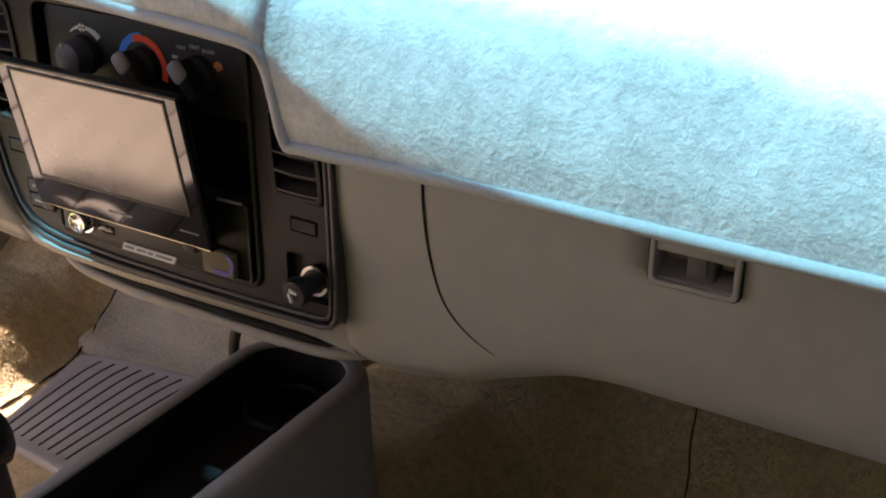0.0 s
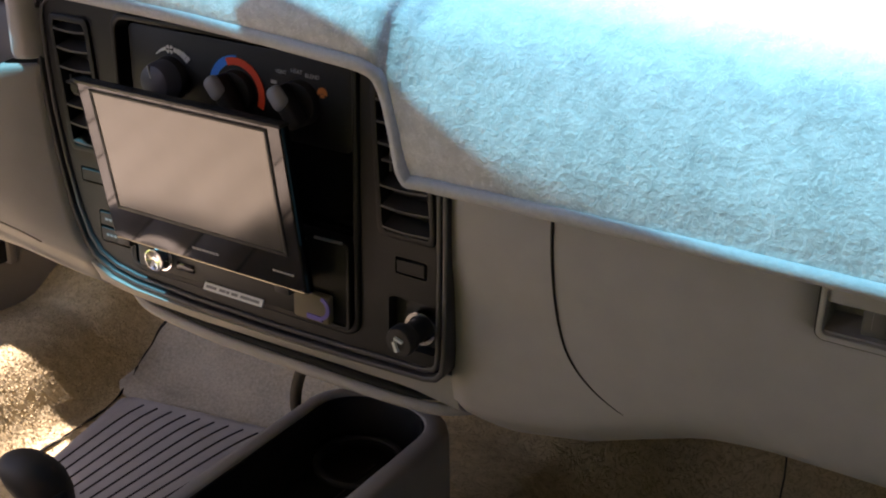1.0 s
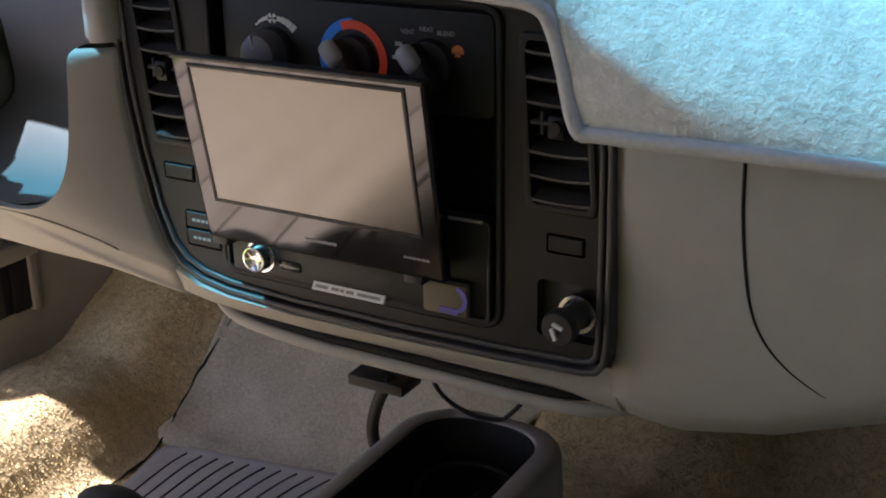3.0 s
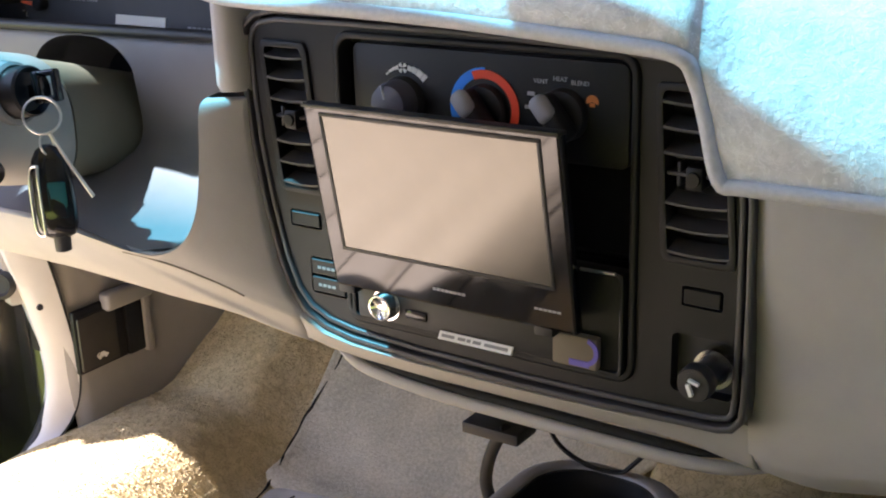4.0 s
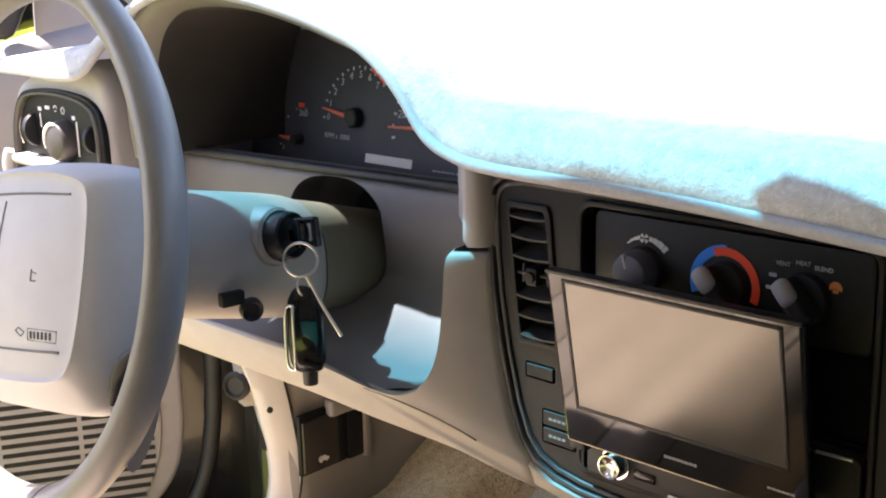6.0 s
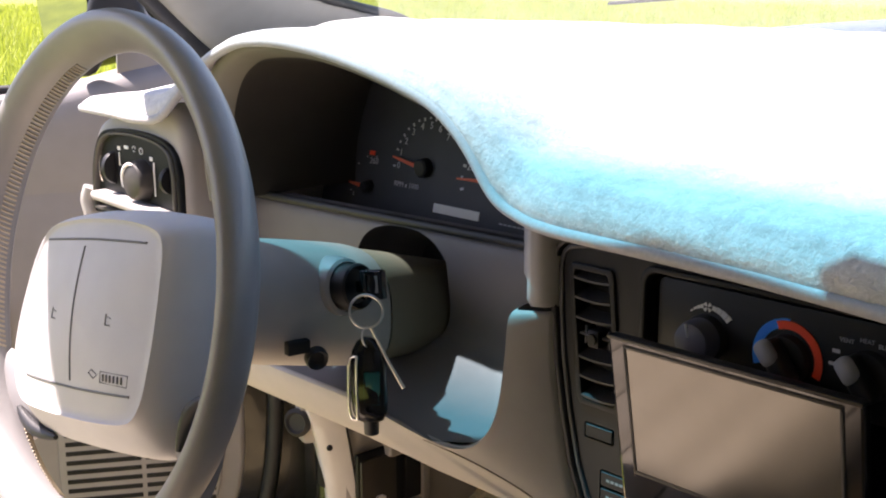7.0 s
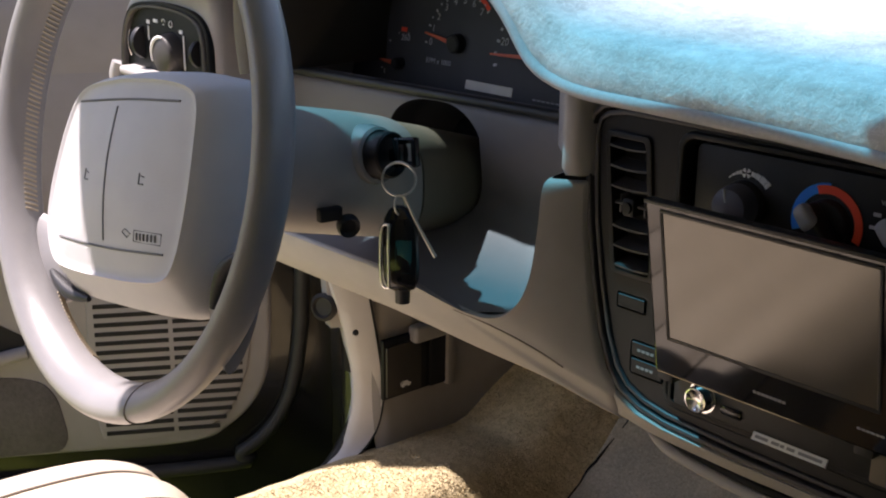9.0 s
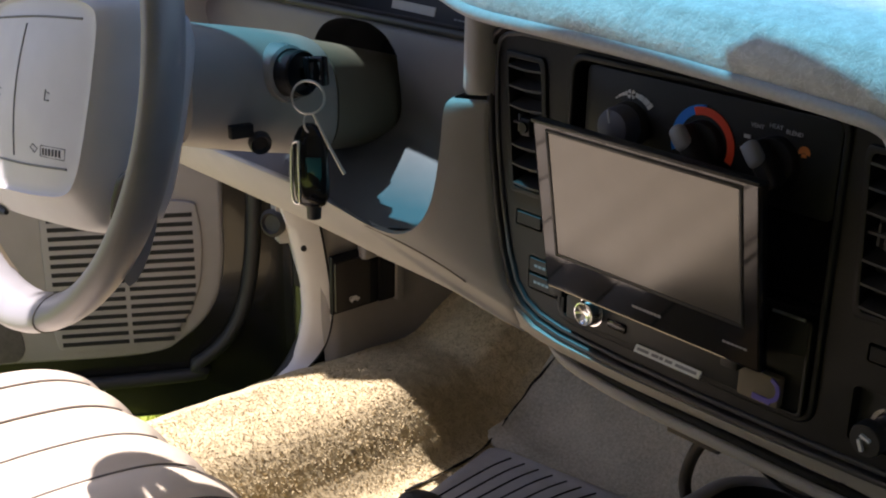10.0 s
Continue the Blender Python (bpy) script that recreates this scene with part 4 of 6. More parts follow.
def knob(x, z, turn, name, label, pointer):
    k = part(name, spin([(0.0, 0.0), (0.0165, 0.0), (0.0162, 0.004), (0.0150, 0.006), (0.0, 0.006)], (x, 0.0045, z), (0, -1, 0), 36), M_BLACK, panel, label)
    bm = moved(box(-0.0058, 0.0058, -0.016, 0.016, 0.0, 0.017, 0.004, 3), Matrix.Translation((x, 0.000, z)) @ Euler((radians(90), 0, 0)).to_matrix().to_4x4() @ Matrix.Rotation(radians(turn), 4, "Z"))
    if not pointer:
        bm.free()
        bm = spin([(0.0150, 0.0), (0.0146, 0.010), (0.0130, 0.0150), (0.0095, 0.0165), (0.0, 0.0168)], (x, 0.0, z), (0, -1, 0), 28)
    part("grip", bm, M_BLACK if pointer else M_KNOBDIM, k)
    cap = moved(moved(box(-0.0062, 0.0062, -0.0010, 0.0172, -0.0054, 0.0054, 0.0052, 4), Matrix.Translation((0, 0, 0.0142))) if pointer else box(-0.0010, 0.0010, 0.004, 0.0135, 0.0150, 0.0170, 0.0004, 1), Matrix.Translation((x, 0.000, z)) @ Euler((radians(90), 0, 0)).to_matrix().to_4x4() @ Matrix.Rotation(radians(turn), 4, "Z"))
    part("pointer", cap, M_KNOBGREY, k, "grey pointer")
    return k
fan_knob = knob(0.0195, 0.7560, 14, "fan_knob", "black fan speed knob", False)
temp_knob = knob(0.0830, 0.7560, 38, "temperature_knob", "black temperature knob with grey pointer", True)
mode_knob = knob(0.1395, 0.7580, 38, "mode_knob", "black air direction knob with grey pointer", True)
Y_PRINT = 0.0034
arcs = bmesh.new()
for j, (a0, a1, w) in enumerate(((128, 122, 0.0009), (120, 112, 0.0014), (111, 104, 0.0018), (103, 99, 0.0022), (80, 72, 0.0026), (71, 62, 0.0031), (61, 50, 0.0036), (49, 42, 0.004))):
    arcs = join(arcs, arc_band(0.0195, 0.7550, 0.0215, 0.0212 + 1.35 * w, a0, a1, Y_PRINT, n=5))
part("fan_scale", arcs, M_WHITE, panel, "white printed fan scale")
blades = bmesh.new()
for j in range(4):
    blades = join(blades, arc_band(0.0195, 0.7775, 0.0008, 0.0036, 45 + 90 * j - 24, 45 + 90 * j + 24, Y_PRINT, n=3))
part("fan_icon", blades, M_WHITE, panel, "small white fan symbol")
part("cold_band", arc_band(0.083, 0.756, 0.0203, 0.0265, 200, 90, Y_PRINT), M_BLUE, panel, "blue cold band")
part("hot_band", arc_band(0.083, 0.756, 0.0196, 0.0252, 112, -22, Y_PRINT - 0.0004), M_RED, panel, "red hot band")
bars = bmesh.new()
for x, z, w, h in ((0.1145, 0.7605, 0.005, 0.0022), (0.1165, 0.7690, 0.005, 0.0024)):
    bars = join(bars, box(x - w / 2, x + w / 2, Y_PRINT, Y_PRINT + 0.0006, z - h / 2, z + h / 2, 0))
for text, x, z in (("VENT", 0.1235, 0.7772), ("HEAT", 0.1370, 0.7795), ("BLEND", 0.1505, 0.7780)):
    bars = join(bars, words(text, 0.0040, facing(x, Y_PRINT, z)))
part("mode_marks", bars, M_PRINT, panel, "pale printed mode lettering")
part("defrost_mark", join(arc_band(0.1585, 0.7675, 0.0, 0.0042, 200, -20, Y_PRINT, n=10), box(0.1568, 0.1602, Y_PRINT, Y_PRINT + 0.0006, 0.7645, 0.7668, 0)), M_ORANGE, panel, "orange defrost symbol")

# switches
def push_button(x0, x1, z0, z1, mark):
    b = part("push_button", box(x0, x1, -0.001, 0.014, z0, z1, 0.0006, 1), M_DARK, panel)
    if mark:
        xc, zc = (x0 + x1) / 2, (z0 + z1) / 2
        part("button_mark", join(*[box(xc - 0.009 + 0.0042 * k, xc - 0.006 + 0.0042 * k, -0.0014, -0.0008, zc - 0.001, zc + 0.001, 0) for k in range(4)]), M_GREYPRINT, b)
    return b
push_button(0.2225, 0.2455, 0.6525, 0.6625, False)
push_button(-0.0825, -0.0565, 0.6565, 0.6665, False)
push_button(-0.0665, -0.0365, 0.6210, 0.6325, True)
push_button(-0.0665, -0.0365, 0.6075, 0.6190, True)

# ---- cigarette lighter ----
light = empty("cigarette_lighter", (0.2415, 0.0, 0.600), "black cigarette lighter pulled out of a chrome ring", "cigarette lighter")
part("well", box(0.2158, 0.2552, 0.010, 0.016, 0.5953, 0.6327, 0), M_BLACK, light)
part("socket_ring", spin([(0.0098, 0.010), (0.0098, -0.003), (0.0125, -0.003), (0.0130, 0.0), (0.0125, 0.010)], (0.2435, 0.0, 0.6150), (0, 1, 0), 36), M_CHROME, light, "chrome socket ring")
part("barrel", spin([(0.0, 0.0), (0.0085, 0.0), (0.0085, 0.03), (0.0, 0.03)], (0.2430, 0.004, 0.6150), (-0.03, -1, -0.04), 24), M_BLACK, light)
head = part("knob", spin([(0.0, 0.0), (0.0095, 0.0), (0.0112, 0.003), (0.0112, 0.009), (0.0102, 0.0115), (0.0, 0.012)], (0.2410, -0.014, 0.6138), (-0.03, -1, -0.04), 32), M_BLACK, light)
part("cigarette_symbol", join(moved(box(-0.0012, 0.0012, -0.0283, -0.0255, -0.0062, 0.0014, 0.0002, 1), Matrix.Translation((0.2383, 0, 0.6128)) @ Matrix.Rotation(radians(-22), 4, "Y")),
     moved(box(-0.001, 0.006, -0.0283, -0.0255, 0.0022, 0.0042, 0.0003, 1), Matrix.Translation((0.2383, 0, 0.6138)) @ Matrix.Rotation(radians(18), 4, "Y"))), M_WHITE, head, "white lighter symbol")

# ---- car stereo with raised screen ----
stereo = empty("car_stereo", (0.08, 0.0, 0.594), "gloss black car stereo with raised seven inch screen", "car stereo")
def leaning(x0, x1, z0, z1, t0, t1, bevel=0.001):
    """A plate on the screen unit, whose top leans towards the seats; t0, t1: metres proud of its face."""
    bm = box(x0, x1, -t1, -t0, z0, z1, bevel)
    for v in bm.verts:
        v.co.y += -0.0525 + (0.765 - v.co.z) * 0.178
    return bm
scr = part("screen_frame", leaning(-0.0215, 0.1665, 0.6295, 0.7610, -0.009, 0.0, 0.0022), M_PIANO, stereo, "gloss black screen frame", smooth=8.0)
part("display", leaning(-0.0060, 0.1515, 0.6612, 0.7535, -0.001, 0.0004, 0), M_SCREEN, scr, "blank reflective display")
bev = []
for a, b, c, d in ((-0.0085, 0.154, 0.7535, 0.756), (-0.0085, 0.154, 0.6587, 0.6612), (-0.0085, -0.0060, 0.6612, 0.7535), (0.1515, 0.154, 0.6612, 0.7535)):
    bev.append(leaning(a, b, c, d, -0.001, 0.0010, 0.0004))
part("display_bezel", join(*bev), M_BLACK, scr)
part("brand_mark", join(*[leaning(0.062 + 0.0032 * k, 0.0645 + 0.0032 * k, 0.6415, 0.6435, 0.0, 0.0004, 0) for k in range(8)]), M_KNOBGREY, scr, "small grey maker's mark")
part("model_mark", join(*[leaning(0.138 + 0.0032 * k, 0.1405 + 0.0032 * k, 0.6430, 0.6445, 0.0, 0.0004, 0) for k in range(6)]), M_KNOBGREY, scr, "small grey model mark")
part("top_ridge", leaning(-0.0215, 0.1665, 0.7585, 0.7612, -0.009, 0.0012, 0.0006), M_TRAY, scr)
part("chassis", box(-0.024, 0.184, -0.004, 0.012, 0.5985, 0.6645, 0.003), M_DARK, stereo)
part("chassis_lip", ring_plate(round_rect(-0.026, 0.186, 0.5970, 0.6665, 0.005), round_rect(-0.023, 0.183, 0.6, 0.6635, 0.003), -0.0065, 0.0, 0.001), M_DARK, stereo)
part("lower_face", box(-0.020, 0.150, -0.0075, -0.003, 0.5990, 0.6275, 0.002), M_BLACK, stereo, "lower control strip")
for hx in (-0.013, 0.142):
    part("hinge_arm", box(hx - 0.007, hx + 0.007, -0.028, -0.005, 0.624, 0.640, 0.002), M_BLACK, stereo)
# strip added to imitate the sun's glint on the chassis edge
part("edge_glint", tube([(0.157, -0.0072, 0.6652), (0.170, -0.0072, 0.6655), (0.181, -0.0072, 0.6658)], 0.0012, 8, steps=2), M_STEEL, stereo, "thin steel strip standing for a sun glint", smooth=60)
vol = part("volume_knob", spin([(0.0, 0.0), (0.0100, 0.0), (0.0098, 0.008), (0.0090, 0.0105), (0.0078, 0.0108), (0.004, 0.0085), (0.0, 0.0080)], (0.0065, -0.0070, 0.6130), (0, -1, 0), 32), M_CHROME, stereo, "polished round volume knob")
part("knob_ring", spin([(0.0103, 0.0), (0.0118, 0.0), (0.0118, 0.002), (0.0103, 0.002)], (0.0065, -0.0070, 0.6130), (0, -1, 0), 32), M_CHROME, vol)
part("source_button", box(0.022, 0.040, -0.0090, -0.007, 0.606, 0.613, 0.001), M_GLOSS, stereo)
BACK = Matrix.Translation((0, -0.0114, 0.5972)) @ Matrix.Rotation(radians(-32), 4, "X")     # the label leans back
st = part("paper_label", moved(box(0.0510, 0.1085, -0.0006, 0.0012, 0.0006, 0.0064, 0), BACK), M_PAPER, stereo, "white paper label with small print")
bars = []
x = 0.0535
for w, gap in ((0.010, 0.003), (0.006, 0.001), (0.003, 0.002), (0.006, 0.003), (0.018, 0.0)):
    bars.append(moved(box(x, x + w, -0.0009, -0.0005, 0.0024, 0.0045, 0), BACK))
    x += w + gap
part("label_print", join(*bars), M_GREYPRINT, st)
part("side_clip", box(0.139, 0.171, -0.0115, -0.004, 0.600, 0.622, 0.002), M_TAN, stereo, "tan paper tab at the stereo's end")
part("violet_sticker", join(arc_band(0.163, 0.6125, 0.0065, 0.0095, -70, 75, -0.0125, 0.001, 12), box(0.152, 0.166, -0.0124, -0.0116, 0.602, 0.606, 0)), M_VIOLET, stereo, "violet sticker on the stereo's end")

# ---- instrument cluster ----
clu = empty("instrument_cluster", (-0.40, 0.15, 0.775), "dark grey instrument cluster with red needles", "instrument cluster")
TILT = 12.0
def cl(x, z, out=0.0):
    """A place on the cluster's face, which leans back."""
    return Vector((x, 0.142 + (z - 0.78) * math.tan(radians(TILT)) - out, z))
def on_cluster(bm, out):
    for v in bm.verts:
        v.co.y += 0.142 + (v.co.z - 0.78) * math.tan(radians(TILT)) - out
    return bm
part("gauge_face", on_cluster(slab(round_rect(-0.60, -0.215, 0.745, 0.888, 0.012), 0.0, 0.01, 0.001), 0.0), M_GAUGE, clu)
def gauge(cx, cz, r, a0, a1, ticks, numbers, needle, long, red_from=None):
    g = part("gauge", on_cluster(join(*[arc_band(cx, cz, r * (0.93 if k % 2 == 0 else 0.96), r, a0 + (a1 - a0) * k / ticks - 1.2, a0 + (a1 - a0) * k / ticks + 1.2, 0, n=1) for k in range(ticks + 1)]), 0.0009), M_PRINT, clu, "white gauge scale")
    for a, text in numbers:
        p = cl(cx + r * 0.83 * math.cos(radians(a)), cz + r * 0.83 * math.sin(radians(a)), 0.0008)
        part("numeral", words(text, min(0.0112, r * 0.2), facing(p.x, p.y, p.z, TILT)), M_PRINT, g)
    if red_from is not None:
        part("red_zone", on_cluster(arc_band(cx, cz, r * 0.96, r * 1.05, red_from, a1, 0, n=8), 0.0009), M_RED, g)
    a = radians(needle)
    d = Vector((math.cos(a), 0, math.sin(a)))
    n = Vector((-d.z, 0, d.x))
    bm = bmesh.new()
    vs = [Vector((cx, 0, cz)) + d * u + n * w for u, w in ((0.006, 0.0022), (0.006, -0.0022), (long, -0.0007), (long, 0.0007))]
    top = [bm.verts.new(v) for v in vs]
    low = [bm.verts.new(v + Vector((0, 0.0018, 0))) for v in vs]
    bm.faces.new(top)
    bm.faces.new(low[::-1])
    for k in range(4):
        bm.faces.new((top[k], low[k], low[(k + 1) % 4], top[(k + 1) % 4]))
    bmesh.ops.recalc_face_normals(bm, faces=bm.faces)
    part("needle", on_cluster(bm, 0.008), M_NEEDLE, g, "orange-red needle")
    p = cl(cx, cz, 0.0)
    part("needle_hub", spin([(0.0, 0.0), (r * 0.20, 0.0), (r * 0.19, 0.009), (r * 0.15, 0.0105), (0.0, 0.0105)], p, (0, -1, 0), 24), M_BLACK, g)
    return g
tach = gauge(-0.429, 0.8060, 0.0505, 184, 44, 14, [(183.5, "0"), (165, "1"), (147, "2"), (128, "3"), (109, "4"), (90, "5"), (71, "6"), (51, "7")], 171, 0.046, 73)
fuel_g = gauge(-0.513, 0.7775, 0.032, 195, 80, 4, [(205, "L")], 176, 0.027)
speed = gauge(-0.311, 0.8045, 0.065, 192, -15, 20, [(170, "20"), (145, "40"), (118, "60")], 182, 0.064)
p = cl(-0.511, 0.8035, 0.0008)
part("temperature_numeral", words("260", 0.0095, facing(p.x, p.y, p.z, TILT)), M_PRINT, clu)
part("red_mark", on_cluster(box(-0.520, -0.511, 0, 0.0006, 0.8095, 0.8140, 0), 0.0009), M_RED, clu, "red warning mark")
p = cl(-0.4545, 0.7850, 0.0008)
part("rpm_lettering", words("RPM x 1000", 0.0078, facing(p.x, p.y, p.z, TILT)), M_PRINT, clu, "white lettering")
part("odometer_window", on_cluster(box(-0.409, -0.343, 0, 0.0012, 0.7640, 0.7728, 0.0003, 1), 0.0012), M_ODO, clu, "pale odometer window")
part("lower_lettering", on_cluster(join(*[box(-0.315 + 0.006 * k, -0.3105 + 0.006 * k, 0, 0.0005, 0.765, 0.7665, 0) for k in range(9)]), 0.0008), M_GREYPRINT, clu)

# ---- lamp switch ----
lamp = empty("headlight_switch", (-0.70, -0.04, 0.745), "black headlight switch panel with a large round knob", "headlight switch")
FRAME_OUT = [(p.x, p.y) for p in smooth_line([(-0.792, 0.737, 0), (-0.791, 0.765, 0), (-0.785, 0.795, 0), (-0.771, 0.820, 0), (-0.748, 0.832, 0), (-0.694, 0.8365, 0), (-0.636, 0.833, 0), (-0.609, 0.823, 0), (-0.600, 0.805, 0), (-0.598, 0.770, 0), (-0.598, 0.737, 0)], 4)][::-1]
def shrunk(f, dz=0.0):
    return [(-0.695 + (x + 0.695) * f, 0.785 + (z - 0.785) * f + dz) for x, z in FRAME_OUT]
part("switch_rim", ring_plate(FRAME_OUT, shrunk(0.945), -0.040, -0.030, 0.003, 3), M_DARK, lamp, smooth=50)
part("inner_rim", ring_plate(shrunk(0.935), shrunk(0.875), -0.0425, -0.026, 0.003, 3), M_RIM, lamp, "worn dark grey inner frame", smooth=50)
part("rim_gap", ring_plate(shrunk(0.946), shrunk(0.934), -0.036, -0.028, 0), M_VOID, lamp)
part("switch_face", slab(shrunk(0.885), -0.0355, -0.030, 0.0), M_DARK, lamp)
hk = part("knob", spin([(0.0, 0.0), (0.0225, 0.0), (0.022, 0.006), (0.0195, 0.0135), (0.0175, 0.0150), (0.0, 0.0160)], (-0.679, -0.0355, 0.7835), (0, -1, 0), 36), M_KNOBFACE, lamp, "large round black knob")
# white arc painted as the highlight on the knob's sunlit edge
part("knob_highlight", tube([(-0.679 + 0.0186 * math.cos(radians(a)), -0.0500, 0.7835 + 0.0186 * math.sin(radians(a))) for a in range(75, 206, 10)], lambda f: 0.0024 * (1 - 0.5 * (2 * f - 1) ** 2), 8, steps=2), M_WHITE, hk, "white arc standing for the knob's sunlit edge", smooth=60)
part("dimmer_wheel", join(spin([(0.0, -0.004), (0.018, -0.004), (0.019, 0.0), (0.018, 0.004), (0.0, 0.004)], (-0.744, -0.0315, 0.790), (1, 0, 0), 28)), M_BLACK, lamp, "ribbed dimmer wheel")
# chrome strip added for the glint along the dimmer wheel
part("wheel_glint", tube([(-0.7485, -0.0505 + 0.010 * (k / 4 - 0.5) ** 2 * 4 * 0.3, 0.776 + 0.007 * k) for k in range(5)], 0.0009, 6, steps=2), M_CHROME, lamp, "chrome strip standing for the dimmer's glint")
part("switch_marks", join(*[box(x - w / 2, x + w / 2, -0.0364, -0.0354, z - h / 2, z + h / 2, 0) for x, z, w, h in ((-0.7285, 0.801, 0.0016, 0.015), (-0.7285, 0.813, 0.006, 0.004), (-0.712, 0.8155, 0.009, 0.0035), (-0.659, 0.8085, 0.006, 0.004), (-0.654, 0.787, 0.0020, 0.036))], arc_band(-0.695, 0.8155, 0.0026, 0.0036, 0, 180, -0.0364, 0.001, 8), arc_band(-0.680, 0.8145, 0.0028, 0.0038, 0, 360, -0.0364, 0.001, 12), box(-0.6965, -0.6935, -0.0364, -0.0354, 0.8125, 0.8135, 0)), M_WHITE, lamp, "white switch symbols")
part("slide_switch", spin([(0.0, -0.003), (0.014, -0.003), (0.015, 0.0), (0.014, 0.003), (0.0, 0.003)], (-0.627, -0.0315, 0.789), (1, 0, 0), 24), M_BLACK, lamp)
part("lower_trim", moved(box(-0.075, 0.085, -0.016, 0.010, -0.006, 0.004, 0.004, 3), Matrix.Translation((-0.695, -0.038, 0.7565)) @ Matrix.Rotation(radians(2), 4, "Y")), M_TRIM, lamp, "grey sill below the switch", smooth=50)
part("lower_cheek", tube([(-0.793, -0.040, 0.762), (-0.796, -0.043, 0.748), (-0.792, -0.042, 0.732)], 0.009, 10), M_TRIM, lamp, smooth=60)

# ---- steering column ----
RAKE = radians(12.0)
WC = Vector((-0.337, -0.256, 0.771))                    # centre of the wheel
AX = Vector((0, math.cos(RAKE), -math.sin(RAKE)))       # along the column, away from the driver
UPW = Vector((0, math.sin(RAKE), math.cos(RAKE)))
XW = Vector((1, 0, 0))
column = empty("steering_column", (-0.30, -0.02, 0.66), "grey plastic steering column shroud with ignition lock", "steering column")
COL_C = Vector((-0.335, 0.03, 0.702))                     # centre of the shroud where it meets the dash
COL_D = -AX
def col_ring(s, rx, rz, squash=2.6, n=40):
    """A ring of the shroud s metres towards the wheel."""
    c = COL_C + COL_D * s
    side = Vector((0, 0, 1)).cross(COL_D).normalized() * -1
    out = []
    for k in range(n):
        a = 2 * math.pi * k / n
        ca, sa = math.cos(a), math.sin(a)
        out.append(c + side * rx * math.copysign(abs(ca) ** (2 / squash), ca) + Vector((0, 0, 1)) * rz * math.copysign(abs(sa) ** (2 / squash), sa))
    return out
rows = [col_ring(s, rx, rz) for s, rx, rz in ((0.056, 0.053, 0.050), (0.059, 0.056, 0.053), (0.08, 0.0565, 0.0535), (0.13, 0.056, 0.053), (0.17, 0.054, 0.052), (0.20, 0.052, 0.050))]
part("shroud", loft(rows, True, True), M_COLUMN, column, smooth=50)
rows = [[v + Vector((dx, 0, 0)) for v in col_ring(s, rx, rz)] for s, rx, rz, dx in ((-0.08, 0.032, 0.042, -0.020), (-0.05, 0.034, 0.044, -0.016), (-0.02, 0.0365, 0.0460, -0.012), (0.01, 0.0415, 0.0482, -0.007), (0.035, 0.0475, 0.0495, -0.002), (0.0545, 0.0535, 0.0495, 0.0))]
part("lower_shroud", loft(rows, True, True), M_COLLAR, column, "collar with tan bounce light in its colour", smooth=50)
rows = [[(OPEN_C.x + (x - OPEN_C.x) * g, face_y(x, z) + 0.001 if y is None else y + 0.03 * (x + 0.60) / 0.4, OPEN_C.y + (z - OPEN_C.y) * g) for x, z in OPENING] for g, y in ((0.995, None), (0.985, 0.060), (0.975, 0.064), (0.93, 0.070), (0.86, 0.080), (0.70, 0.100))]
part("boot", loft(rows, True), M_BLACK, column, "dark opening round the column", smooth=60)
IGN = Vector((-0.268, -0.074, 0.751))
IGN_D = Vector((0.95, 0.12, 0.15)).normalized()
lock = part("ignition_lock", spin([(0.0, -0.03), (0.0195, -0.03), (0.019, 0.004), (0.0175, 0.006), (0.016, 0.004), (0.0145, 0.0), (0.0, 0.0)], IGN, IGN_D, 32), M_DARK, column, "round black ignition lock")
part("lock_collar", spin([(0.0268, -0.062), (0.0264, -0.040), (0.0252, -0.020), (0.0232, -0.011), (0.0205, -0.009), (0.0196, -0.060)], IGN, IGN_D, 32), M_BARREL, lock, "glossy grey lock barrel")
hole_c = Vector((-0.278, -0.122, 0.706))
part("tilt_lever_hole", spin([(0.0, 0.0), (0.0095, 0.0), (0.0096, 0.005), (0.0085, 0.008), (0.006, 0.004), (0.0, 0.004)], hole_c + Vector((0.002, 0.012, -0.008)), (0.9, -0.35, -0.25), 24), M_BLACK, column, "round black lever socket")
part("lever_slot", moved(box(-0.010, 0.010, -0.004, 0.004, -0.006, 0.005, 0.001), Matrix.Translation(hole_c + Vector((0.0, -0.004, 0.003))) @ Matrix.Rotation(radians(82), 4, "Z")), M_VOID, column)

# ---- steering wheel ----
wheel = empty("steering_wheel", WC, "grey leather steering wheel with two broad spokes and airbag pad", "steering wheel")
TURN = radians(8.0)                                       # turned a little to the left
def wp(u, v, w=0.0):
    """A place on the wheel: u to its right, v to its top, w towards the driver."""
    c, s = math.cos(TURN), math.sin(TURN)
    return WC + XW * (u * c - v * s) + UPW * (u * s + v * c) - AX * w
R_W = 0.190
LEAN = radians(58.0)                                      # the rim's section leans: its inner edge lies further from the driver
def rim_at(a, b, grow=1.0):
    """A place on the rim's skin: a round the wheel, b round its section."""
    p, q = 0.0203 * grow * math.cos(b), 0.0120 * grow * math.sin(b)
    r = R_W + p * math.cos(LEAN) - q * math.sin(LEAN)
    return wp(r * math.cos(a), r * math.sin(a), 0.012 + p * math.sin(LEAN) + q * math.cos(LEAN))
rim_rows = [[rim_at(2 * math.pi * k / 96, 2 * math.pi * j / 20) for j in range(20)] for k in range(96)]
part("rim", loft(rim_rows + rim_rows[:1], True), M_LEATHER, wheel, smooth=80)
